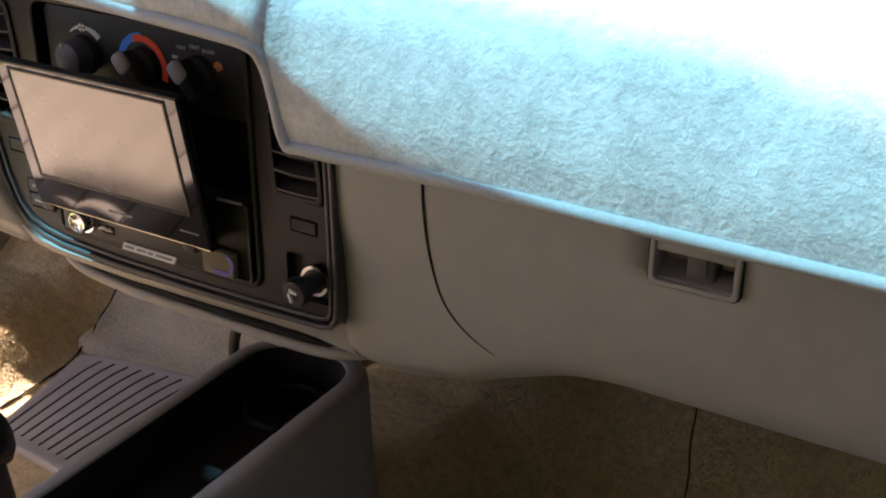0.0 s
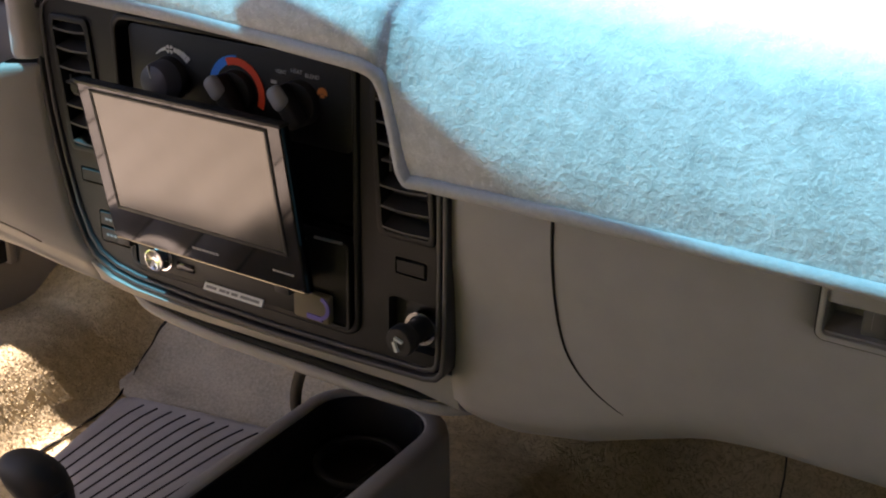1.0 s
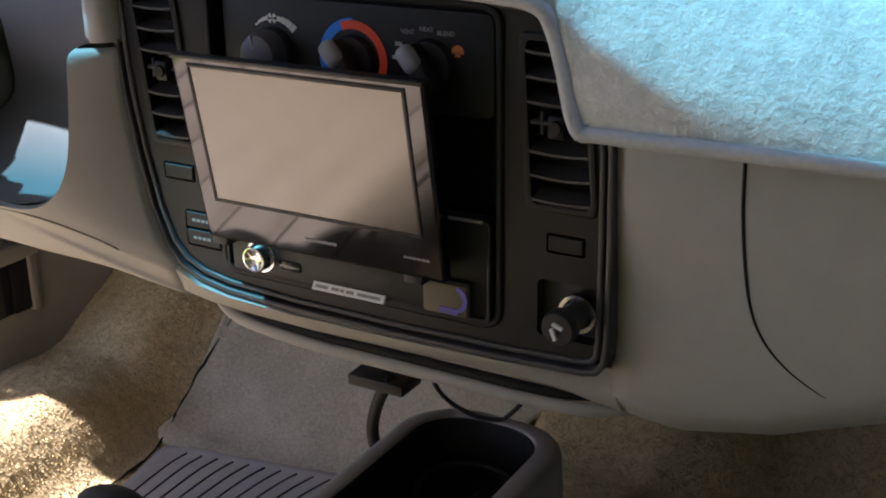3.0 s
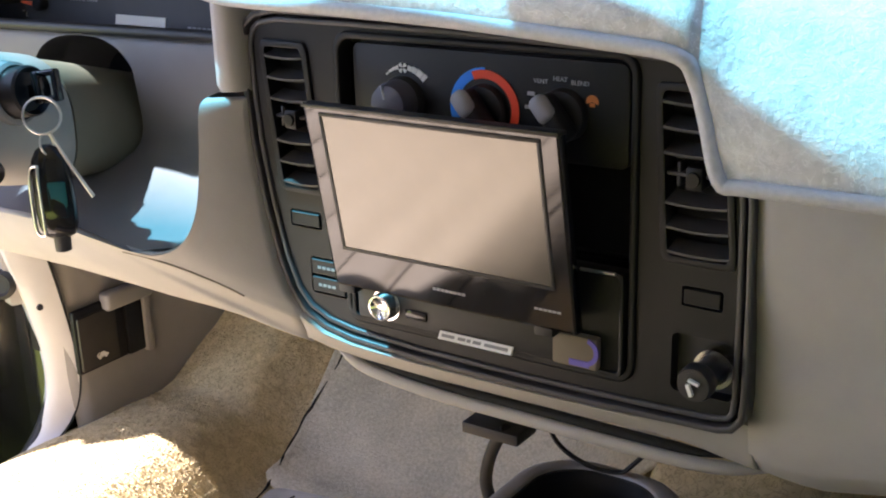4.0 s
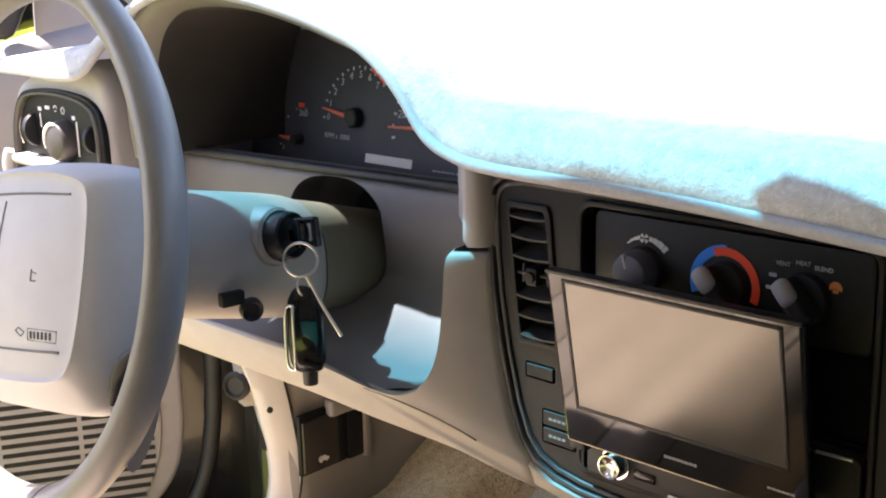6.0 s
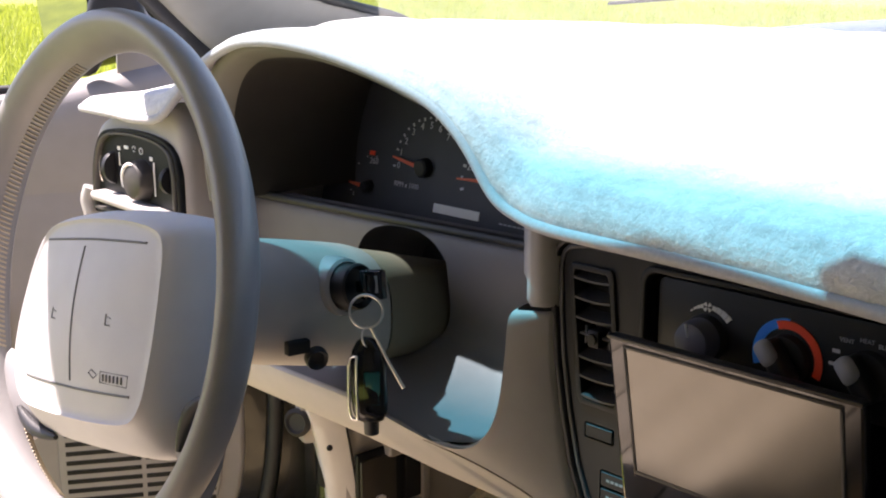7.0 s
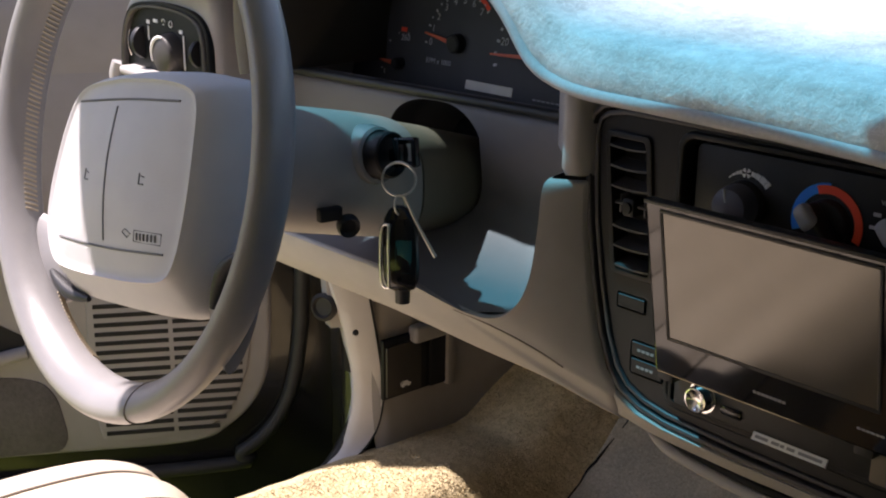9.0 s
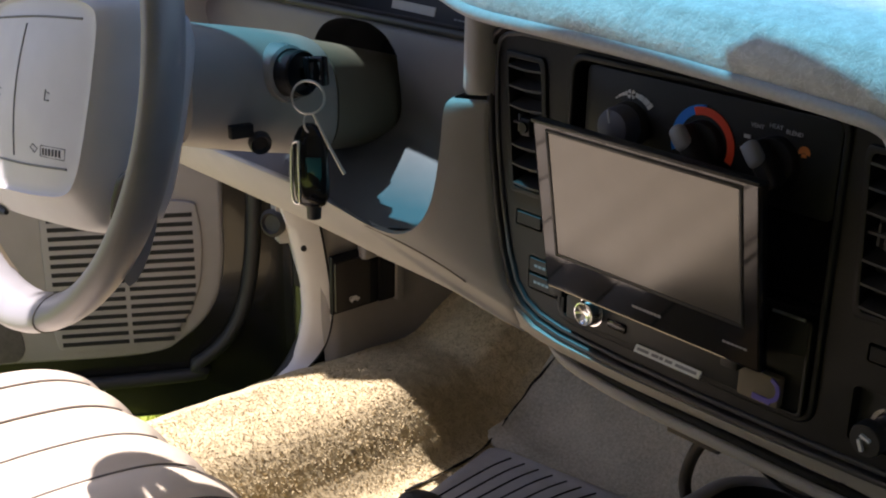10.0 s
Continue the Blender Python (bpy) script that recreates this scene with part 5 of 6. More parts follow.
def stitch_run(name, a0, a1, n, b0):
    bms = []
    for k in range(n):
        a = radians(a0 + (a1 - a0) * k / n)
        bms.append(tube([rim_at(a + t, radians(b), 1.03) for b, t in ((b0, 0.0), (b0 + 16, 0.009), (b0 + 33, 0.018))], 0.0010, 5, steps=1))
    return part(name, join(*bms), M_THREAD, wheel, "laced leather stitching", smooth=60)
stitch_run("stitching", 106, 200, 68, 110)
stitch_run("stitching", 221, 252, 24, 150)
for a in (286,):
    ca = radians(a)
    ring = [rim_at(ca, 2 * math.pi * j / 20, 1.02) for j in range(20)]
    part("leather_seam", tube(ring, 0.0005, 5, True, 0), M_SEAM, wheel, smooth=60)
# airbag pad: rounded plate with a fine raised edge, on a deep hub
PADO = [(-0.086, 0.036), (-0.070, 0.0455), (-0.03, 0.0505), (0.01, 0.051), (0.05, 0.049), (0.082, 0.0435), (0.0945, 0.034), (0.0985, 0.012), (0.100, -0.028), (0.098, -0.062), (0.092, -0.084), (0.078, -0.0945), (0.04, -0.0985), (0.0, -0.0995), (-0.05, -0.099), (-0.084, -0.095), (-0.100, -0.082), (-0.109, -0.062), (-0.110, -0.035), (-0.103, 0.0), (-0.095, 0.022)]
pad = [(p.x, p.y) for p in smooth_line([(u, v, 0) for u, v in PADO], 4, True)]
HV = -0.024
def lean_w(v):
    """The pad's face leans a little, standing out more below."""
    return 0.012 - 0.09 * v
DOME = [(0.0, 0.0085), (0.2, 0.0080), (0.4, 0.0068), (0.6, 0.0050), (0.8, 0.0026), (0.94, 0.0006), (0.958, 0.0003), (0.972, 0.0020), (0.986, 0.0024), (1.0, 0.0)]
rows = []
for g, w in ((0.86, -0.085), (1.02, -0.072), (1.09, -0.055), (1.105, -0.035), (1.085, -0.020), (1.045, -0.007), (1.012, -0.0012)):
    # the cover swells below its face into a chin
    chin = 0.017 * min(1.0, max(0.0, -w - 0.001) / 0.022)
    rows.append([wp(u * g, (v - HV) * g + HV - chin * min(1.0, max(0.0, (-0.055 - v) / 0.035)), w + lean_w(v)) for u, v in pad])
for g in (1.0, 0.992, 0.985, 0.976, 0.965, 0.94, 0.88, 0.8, 0.7, 0.6, 0.5, 0.4, 0.3, 0.2, 0.1, 0.02):
    rows.append([wp(u * g, (v - HV) * g + HV, lean_w((v - HV) * g + HV) + lerp_table(g, DOME)[0]) for u, v in pad])
hub = part("airbag_pad", loft(rows, True, True), M_PAD, wheel, "light grey airbag cover", smooth=70)
polar = sorted((math.atan2(v - HV, u), math.hypot(u, v - HV)) for u, v in pad)
def dome(u, v):
    """How far the pad stands out at a place on it."""
    reach = lerp_table(math.atan2(v - HV, u), polar)[0]
    return lean_w(v) + lerp_table(min(1.0, math.hypot(u, v - HV) / reach), DOME)[0] + 0.0001
def on_pad(points, r, name, mat):
    return part(name, tube([wp(q.x, q.y, dome(q.x, q.y)) for q in smooth_line([(u, v, 0) for u, v in points], 10)], r, 6, steps=0), mat, hub, smooth=60)
def lines_on_pad(name, label, *lines):
    return part(name, join(*[tube([wp(u, v, dome(u, v)) for u, v in pts], r, 5, closed, 0) for pts, r, closed in lines]), M_CREASE, hub, label)
M_CREASE = material("crease", (0.16, 0.16, 0.165), 0.7, bump=0, vary=0.1)
on_pad([(-0.079, 0.033), (0.0, 0.0345), (0.073, 0.033)], 0.0010, "pad_crease", M_CREASE)
on_pad([(-0.013, 0.029), (-0.0095, -0.02), (-0.005, -0.071)], 0.0008, "pad_crease", M_CREASE)
on_pad([(-0.081, -0.0735), (0.0, -0.0760), (0.078, -0.0745)], 0.0010, "pad_crease", M_CREASE)
lines_on_pad("pad_mark", "embossed airbag mark", ([(0.040, -0.060), (0.074, -0.0605), (0.074, -0.0685), (0.040, -0.068)], 0.00045, True), ([(0.023, -0.0625), (0.027, -0.060), (0.035, -0.063), (0.030, -0.066)], 0.0005, True),
             *[([(0.044 + 0.0046 * k, -0.0618), (0.0445 + 0.0046 * k, -0.0668)], 0.0010, False) for k in range(6)])
for u in (-0.044, 0.039):
    lines_on_pad("horn_mark", "small horn symbol", ([(u, -0.019), (u, -0.027)], 0.0006, False), ([(u, -0.027), (u + 0.006, -0.027)], 0.0006, False), ([(u + 0.002, -0.021), (u + 0.006, -0.022)], 0.0005, False))
# two broad spokes
def spoke(a_rim, u0, v0, wide, wide_rim, sink=0.0):
    end = Vector((0.985 * R_W * math.cos(radians(a_rim)), 0.985 * R_W * math.sin(radians(a_rim))))
    start = Vector((u0, v0))
    d = (end - start).normalized()
    nn = Vector((-d.y, d.x))
    rows = []
    for k in range(9):
        f = k / 8
        p = start.lerp(end, f)
        w2 = (wide + (wide_rim - wide) * f * f - 0.018 * math.sin(math.pi * f)) * 0.5
        dep = 0.012 - 0.002 * f
        rows.append([wp(p.x + nn.x * w2 * math.cos(b), p.y + nn.y * w2 * math.cos(b), -0.016 - sink * (1 - f) + 0.014 * f + dep * math.sin(b)) for b in (2 * math.pi * j / 14 for j in range(14))])
    return part("spoke", loft(rows, True, True), M_LEATHER, wheel, smooth=70)
spoke(214, -0.05, -0.088, 0.066, 0.090, 0.010)
spoke(322, 0.05, -0.080, 0.062, 0.075, 0.016)
# black bars put in for the shade between spokes and hub
for line in (((0.148, -0.067), (0.135, -0.075), (0.125, -0.087), (0.117, -0.107)), ((-0.130, -0.106), (-0.112, -0.115), (-0.090, -0.121), (-0.062, -0.122))):
    part("spoke_shade", tube([wp(u, v, 0.003) for u, v in line], lambda f: 0.0062 * (0.35 + 0.65 * math.sin(math.pi * f)), 10, steps=4), M_BLACK, wheel, "black bar standing for shade where the spoke meets the hub", smooth=70)
part("hub_back", loft([[wp(0.055 * math.cos(a), 0.055 * math.sin(a), w) for a in (2 * math.pi * j / 24 for j in range(24))] for w in (-0.075, -0.04)], True, True), M_COLUMN, wheel)

# ---- ignition key, ring and remote ----
keys = empty("key_set", (-0.215, -0.135, 0.62), "ignition key hanging with split ring and black remote", "keys")
K0 = IGN + IGN_D * 0.002
kd = IGN_D
kup = Vector((0.25, 0.1, 0.96)).normalized()
kside = kd.cross(kup).normalized()
kup = kside.cross(kd).normalized()
def key_box(a0, a1, b0, b1, c0, c1, bevel):
    bm = box(a0, a1, b0, b1, c0, c1, bevel)
    return moved(bm, Matrix.Translation(K0) @ Matrix((kd, kside, kup)).transposed().to_4x4())
key = part("key", join(key_box(0.0, 0.010, -0.0012, 0.0012, -0.0045, 0.0045, 0.0004), key_box(0.006, 0.014, -0.0035, 0.0035, -0.010, 0.014, 0.002), key_box(0.012, 0.030, -0.0035, 0.0035, 0.009, 0.014, 0.002), key_box(0.012, 0.030, -0.0035, 0.0035, -0.010, -0.005, 0.002), key_box(0.026, 0.031, -0.0035, 0.0035, -0.010, 0.014, 0.002)), M_GLOSS, keys, "black key head with a square loop")
RC = Vector((-0.243, -0.083, 0.737))
def circle(c, r, ax, n=36):
    ax = Vector(ax).normalized()
    a = ax.orthogonal().normalized()
    b = ax.cross(a)
    return [c + r * (math.cos(2 * math.pi * k / n) * a + math.sin(2 * math.pi * k / n) * b) for k in range(n)]
VIEW = Vector((0.66, -0.73, 0.12))
part("split_ring", join(tube(circle(RC, 0.0135, VIEW), 0.0009, 8, True, 0), tube(circle(RC + VIEW * 0.0014, 0.0133, VIEW), 0.0009, 8, True, 0)), M_STEEL, keys, "steel split ring", smooth=70)
RB = RC + Vector((0.003, 0.001, -0.0135))
part("small_ring", tube(circle(RB + Vector((-0.003, 0, -0.008)), 0.008, (0.9, 0.3, 0.2)), 0.0008, 6, True, 0), M_STEEL, keys, smooth=70)
part("pin", tube([RB + Vector((0.001, 0, 0.002)), RB + Vector((0.010, 0.007, -0.022)), RB + Vector((0.023, 0.015, -0.048))], lambda f: 0.0011 + 0.0006 * f, 8, steps=4), M_STEEL, keys, "thin steel pin", smooth=70)
FT = RB + Vector((-0.004, 0.0, -0.012))
FS = 0.86
def fob_ring(z, w, d, n=20):
    right = Vector((0.74, 0.67, 0))
    back = Vector((-0.67, 0.74, 0))
    z, w, d = z * FS, w * FS, d * FS
    return [FT + Vector((0.004 * z / -0.08, 0, z)) + right * w * math.copysign(abs(math.cos(t)) ** 0.6, math.cos(t)) + back * d * math.copysign(abs(math.sin(t)) ** 0.6, math.sin(t)) for t in (2 * math.pi * j / n for j in range(n))]
rows = [fob_ring(z, w, d) for z, w, d in ((0.004, 0.004, 0.003), (0.0, 0.010, 0.006), (-0.008, 0.0145, 0.0085), (-0.02, 0.0165, 0.0095), (-0.05, 0.0175, 0.010), (-0.066, 0.0165, 0.0095), (-0.0745, 0.0135, 0.008), (-0.078, 0.007, 0.005))]
fob = part("remote", loft(rows, True, True), M_GLOSS, keys, "gloss black remote", smooth=60)
right, back = Vector((0.74, 0.67, 0)), Vector((-0.67, 0.74, 0))
part("remote_window", moved(box(-0.002, 0.0135, -0.0112, -0.0098, -0.058, -0.026, 0.002), Matrix.Translation(FT) @ Matrix.Scale(FS, 4) @ Matrix((right, back, Vector((0, 0, 1)))).transposed().to_4x4()), M_FOB, fob, "dark glass window with the sky's teal reflection painted in")
band = [FT + (right * x + back * y + Vector((0, 0, z))) * FS for x, y, z in ((-0.009, -0.0095, -0.012), (-0.0155, -0.0075, -0.016), (-0.0168, -0.0075, -0.045), (-0.0155, -0.008, -0.070), (-0.0095, -0.0095, -0.0735), (-0.0085, -0.0102, -0.068), (-0.0088, -0.0105, -0.03), (-0.0085, -0.0102, -0.015))]
part("remote_band", tube(band, 0.0013, 8, True, 4), M_CHROME, fob, "chrome side band", smooth=70)
part("remote_aerial", spin([(0.0, 0.0), (0.0065, 0.0), (0.006, 0.012), (0.004, 0.013), (0.0, 0.013)], FT + Vector((0.004, 0, -0.065)), (0, 0, -1), 16), M_BLACK, fob)

# ---- kick panel, sill trim and hinge pillar ----
kick = empty("kick_panel", (-0.76, 0.32, 0.18), "grey plastic kick panel with bonnet release", "kick panel")
TRIM_O = [(0.20, 0.60), (0.222, 0.50), (0.239, 0.435), (0.258, 0.368), (0.270, 0.31), (0.272, 0.262), (0.262, 0.222), (0.244, 0.190), (0.205, 0.168), (0.150, 0.156), (0.09, 0.154), (0.0, 0.153), (-0.2, 0.153), (-0.5, 0.153)]
TRIM_I = [(0.245, 0.60), (0.266, 0.50), (0.280, 0.435), (0.2935, 0.369), (0.303, 0.31), (0.307, 0.270), (0.302, 0.236), (0.288, 0.208), (0.262, 0.188), (0.225, 0.178), (0.17, 0.174), (0.08, 0.172), (-0.2, 0.171), (-0.5, 0.171)]
o = smooth_line([(-0.780, y, z) for y, z in TRIM_O], 5)
i = smooth_line([(-0.757, y, z) for y, z in TRIM_I], 5)
rows = [[a + Vector((-0.02, 0.01, -0.01)), a, a + Vector((0.0035, 0.0, 0.0)), a.lerp(b, 0.3) + Vector((0.006, 0, 0.001)), a.lerp(b, 0.9) + Vector((0.001, 0, 0)), b, b + Vector((-0.004, 0.001, -0.001)), b + Vector((-0.02, 0.002, -0.002))] for a, b in zip(o, i)]
thick(part("sill_trim", loft(rows), M_KICK, kick, "pale grey sill trim strip", smooth=50), 0.003, 1.0)
part("trim_screw", spin([(0.0, 0.0), (0.0045, 0.0), (0.004, 0.0025), (0.0, 0.003)], (-0.7585, 0.262, 0.371), (1, -0.2, 0), 16), M_BLACK, kick)
part("trim_clip", box(-0.772, -0.760, 0.128, 0.138, 0.160, 0.167, 0.001), M_BLACK, kick)
part("shut_line", tube([p + Vector((0.001, 0.0015, 0)) for p in i[:46]], 0.0014, 6, steps=0), M_VOID, kick, smooth=60)
# inner panel curving forward
rows = []
for yy, xo in ((0.292, -0.762), (0.32, -0.756), (0.36, -0.752), (0.42, -0.748), (0.48, -0.735), (0.55, -0.715), (0.62, -0.70)):
    rows.append([(xo - 0.004, yy, 0.60), (xo - 0.002, yy, 0.44), (xo, yy, 0.36), (xo, yy, 0.30), (xo + 0.002, yy, 0.25), (xo + 0.006, yy, 0.215), (xo + 0.010, yy, 0.185), (xo + 0.014, yy, 0.15), (xo + 0.02, yy, 0.08)])
thick(part("side_panel", loft(rows), M_KICK_SHADE, kick, smooth=60), 0.004, -1.0)
# unseen plates added to stop sun leaking past the sill trim
part("side_light_block", join(box(-0.800, -0.785, 0.272, 0.66, 0.30, 0.66, 0.001), box(-0.800, -0.772, 0.247, 0.275, 0.46, 0.66, 0.001)), M_VOID, kick, "unseen dark plate behind the kick panel that stops stray sun")
rec = part("release_recess", join(box(-0.754, -0.7455, 0.300, 0.384, 0.262, 0.352, 0.003), box(-0.752, -0.742, 0.384, 0.418, 0.262, 0.348, 0.003)), M_DARK, kick, "dark recess of the bonnet release")
lev = part("bonnet_lever", box(-0.748, -0.7415, 0.3035, 0.367, 0.266, 0.342, 0.003), M_LEVER, kick, "dark brown bonnet release lever")
part("recess_lip", box(-0.7505, -0.736, 0.412, 0.426, 0.258, 0.345, 0.004), M_KICK_SHADE, kick)
part("recess_top", box(-0.752, -0.732, 0.348, 0.430, 0.338, 0.364, 0.006, 3), M_KICK_SHADE, kick)
def icon_plate(points):
    return moved(slab(points, -0.0005, 0.0, 0), Matrix.Translation((-0.7412, 0.337, 0.281)) @ Matrix.Rotation(radians(90), 4, "Z"))
part("lever_symbol", join(icon_plate([(-0.0085, -0.0028), (0.0085, -0.0028), (0.0095, 0.0), (0.0055, 0.0012), (0.003, 0.0042), (-0.0035, 0.0042), (-0.006, 0.0012), (-0.0095, 0.0004)]), icon_plate([(-0.0105, 0.0016), (-0.0055, 0.0056), (-0.0047, 0.0048), (-0.0095, 0.0010)]),
     *[spin([(0.0, 0.0), (0.0021, 0.0), (0.0, 0.0006)], (-0.7410, 0.337 + d, 0.2778), (1, 0, 0), 10) for d in (-0.005, 0.005)]), M_WHITE, lev, "white car symbol")
# dark painted jamb behind the trim
jamb = empty("door_jamb", (-0.80, 0.26, 0.10), "dark painted door jamb with rubber plug", "door jamb")
rows = []
for z in (0.08, 0.14, 0.30, 0.50, 0.70, 0.86):
    rows.append([(-0.772, 0.30, z), (-0.785, 0.285, z), (-0.80, 0.275, z), (-0.83, 0.285, z), (-0.85, 0.31, z), (-0.87, 0.36, z), (-0.90, 0.40, z)])
part("jamb_back", box(-0.93, -0.768, 0.315, 0.335, 0.04, 0.86, 0.002), M_PAINT, jamb)
part("jamb_panel", loft(rows), M_PAINT, jamb, smooth=60)
part("rocker", loft([[(-0.775, y, 0.150), (-0.80, y, 0.145), (-0.825, y, 0.12), (-0.835, y, 0.06), (-0.82, y, -0.02)] for y in (0.30, 0.0, -0.5, -1.2)]), M_PAINT, jamb, smooth=50)
part("upper_jamb", loft([[(-0.780, 0.268, z), (-0.792, 0.245 - 0.1 * (z - 0.38), z), (-0.812, 0.250 - 0.1 * (z - 0.38), z), (-0.836, 0.285, z)] for z in (0.372, 0.38, 0.45, 0.55, 0.64)]), M_TRIM, jamb, "tan grey end of the dashboard behind the door", smooth=60)
part("plug", spin([(0.0, 0.0), (0.019, 0.0), (0.020, 0.006), (0.015, 0.010), (0.012, 0.006), (0.0, 0.005)], (-0.800, 0.243, 0.402), (0.4, -0.9, 0.1), 28), M_RUBBER, jamb, "round black rubber plug")
part("seal", tube([(-0.775, 0.245, 0.66), (-0.775, 0.262, 0.52), (-0.778, 0.283, 0.42), (-0.782, 0.293, 0.30), (-0.784, 0.270, 0.215), (-0.784, 0.20, 0.155), (-0.784, 0.05, 0.142), (-0.784, -0.4, 0.141)], 0.009, 8), M_RUBBER, jamb, "black rubber door seal", smooth=60)

# both enlarged outwards about the camera so sun reaches the carpet
kick.location, kick.scale = (-0.7973, 0.3498, 0.1562), (1.03, 1.03, 1.03)
jamb.location, jamb.scale = (-0.8385, 0.288, 0.0737), (1.03, 1.03, 1.03)

# ---- open driver's door ----
A_D = radians(30.0)
HINGE = Vector((-0.84, 0.30, 0.0))
DD = Vector((-math.sin(A_D), -math.cos(A_D), 0))          # along the door, away from the hinge
DN = Vector((math.cos(A_D), -math.sin(A_D), 0))           # out of its inner face, towards the cabin
def dp(s, z, out=0.0):
    return HINGE + DD * s + Vector((0, 0, z)) + DN * out
def on_door(bm):
    """From (x along the door, y = minus out, z) to the door's place."""
    for v in bm.verts:
        v.co = dp(v.co.x, v.co.z, -v.co.y)
    bmesh.ops.recalc_face_normals(bm, faces=bm.faces)
    return bm
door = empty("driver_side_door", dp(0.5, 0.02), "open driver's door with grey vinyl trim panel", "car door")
panel_out = [(0.10, 0.74), (0.10, 0.42), (0.104, 0.31), (0.125, 0.25), (0.165, 0.21), (0.22, 0.188), (0.40, 0.186), (0.7, 0.186), (1.06, 0.186), (1.10, 0.24), (1.10, 0.80), (1.06, 0.842), (0.7, 0.845), (0.42, 0.845), (0.32, 0.846), (0.25, 0.846), (0.16, 0.84), (0.115, 0.82)]
part("trim_panel", on_door(slab([(p.x, p.y) for p in smooth_line([(x, z, 0) for x, z in panel_out], 4, True)], -0.012, 0.0, 0.008, 3)), M_DOOR, door, smooth=40)
part("door_shell", on_door(slab([(-0.02, 0.74), (0.0, 0.10), (0.03, 0.075), (1.12, 0.075), (1.14, 0.84), (0.3, 0.835), (0.16, 0.78)], 0.003, 0.12, 0.012, 3)), M_PAINT, door, "dark painted door shell", smooth=40)
part("door_seal", on_door(tube([(0.058, -0.004, 0.74), (0.055, -0.004, 0.45), (0.066, -0.004, 0.30), (0.095, -0.004, 0.215), (0.15, -0.004, 0.165), (0.22, -0.004, 0.145), (1.05, -0.004, 0.14)], 0.011, 8)), M_RUBBER, door, "black rubber seal", smooth=60)
part("upper_roll", on_door(loft([[(s, -o_, z + up * (z - 0.70) / 0.146) for o_, z in ((0.010, 0.70), (0.016, 0.76), (0.018, 0.80), (0.016, 0.825), (0.006, 0.842), (-0.03, 0.846))] for s, up in ((0.13, 0.050), (0.18, 0.044), (0.23, 0.034), (0.28, 0.020), (0.33, 0.008), (0.39, 0.001), (0.6, 0.0), (0.9, 0.0), (1.1, 0.0))])), M_DOOR, door, smooth=70)
part("belt_seal", on_door(tube([(0.33, 0.028, 0.853), (0.5, 0.028, 0.850), (1.1, 0.028, 0.849)], 0.006, 8, steps=3)), M_RUBBER, door, smooth=60)
frame_line = [(0.135, 0.035, 0.84), (0.215, 0.035, 0.97), (0.28, 0.035, 1.068), (0.313, 0.035, 1.115), (0.335, 0.035, 1.142)]
part("window_frame", on_door(tube(frame_line, 0.018, 12, flat=0.6)), M_PAINT, door, "dark painted front post of the window", smooth=60)
part("glass_run", on_door(tube([(s_ + 0.012, o_ - 0.012, z) for s_, o_, z in frame_line[1:]], 0.008, 8)), M_RUBBER, door, "black rubber glass channel", smooth=60)
# speaker grille
gril = part("speaker_grille", on_door(slab([(p.x, p.y) for p in smooth_line([(0.135, 0.40, 0), (0.133, 0.33, 0), (0.145, 0.275, 0), (0.175, 0.228, 0), (0.22, 0.208, 0), (0.32, 0.203, 0), (0.345, 0.23, 0), (0.35, 0.40, 0), (0.33, 0.425, 0), (0.16, 0.425, 0)], 4, True)], -0.017, -0.012, 0.003)), M_DOOR, door, "moulded speaker grille", smooth=40)
nrow = 15
for k in range(nrow):
    z = 0.404 - 0.0135 * k
    s0 = 0.1435 if z > 0.29 else 0.1435 + (0.29 - z) ** 1.6 * 2.2
    s1 = 0.341 if z > 0.235 else 0.335
    for a, b in ((s0, 0.2365), (0.2425, s1)):
        if b - a > 0.01:
            part("grille_slot", on_door(box(a, b, -0.0178, -0.0165, z - 0.0032, z + 0.0032, 0.0004, 1)), M_VOID, gril)
# mirror switch plate, armrest and pocket
sw = part("mirror_switch", on_door(slab(round_rect(0.44, 0.62, 0.628, 0.752, 0.012), -0.030, -0.010, 0.003)), M_DARK, door, "black mirror switch plate")
part("switch_well", on_door(slab(round_rect(0.475, 0.56, 0.655, 0.715, 0.004), -0.0315, -0.029, 0.0005)), M_GLOSS, sw)
part("switch_stick", on_door(box(0.512, 0.524, -0.042, -0.030, 0.676, 0.689, 0.002)), M_WHITE, sw, "pale mirror stick")
part("mirror_lettering", words("MIRROR", 0.009, Matrix.Translation(dp(0.512, 0.733, 0.0306)) @ Matrix((-DD, Vector((0, 0, 1)), DN)).transposed().to_4x4()), M_WHITE, sw)
part("switch_symbols", on_door(join(arc_band(0.512, 0.718, 0.0045, 0.006, -10, 190, -0.0320, 0.0008, 10), box(0.474, 0.484, -0.0320, -0.0312, 0.720, 0.7225, 0), box(0.545, 0.553, -0.0320, -0.0312, 0.717, 0.7195, 0))), M_WHITE, sw)
part("armrest", on_door(loft([[(s, -o_ * w, z) for o_, z in ((0.01, 0.60), (0.022, 0.582), (0.060, 0.574), (0.072, 0.566), (0.075, 0.55), (0.068, 0.532), (0.03, 0.51), (0.01, 0.49))] for s, w in ((0.40, 0.25), (0.43, 0.8), (0.47, 1.0), (0.7, 1.05), (1.05, 1.0))])), M_DOOR, door, smooth=60)
part("window_switch", on_door(join(box(0.50, 0.53, -0.055, -0.048, 0.578, 0.586, 0.002), box(0.55, 0.58, -0.055, -0.048, 0.578, 0.586, 0.002))), M_CHROME, door, "bright window switches")
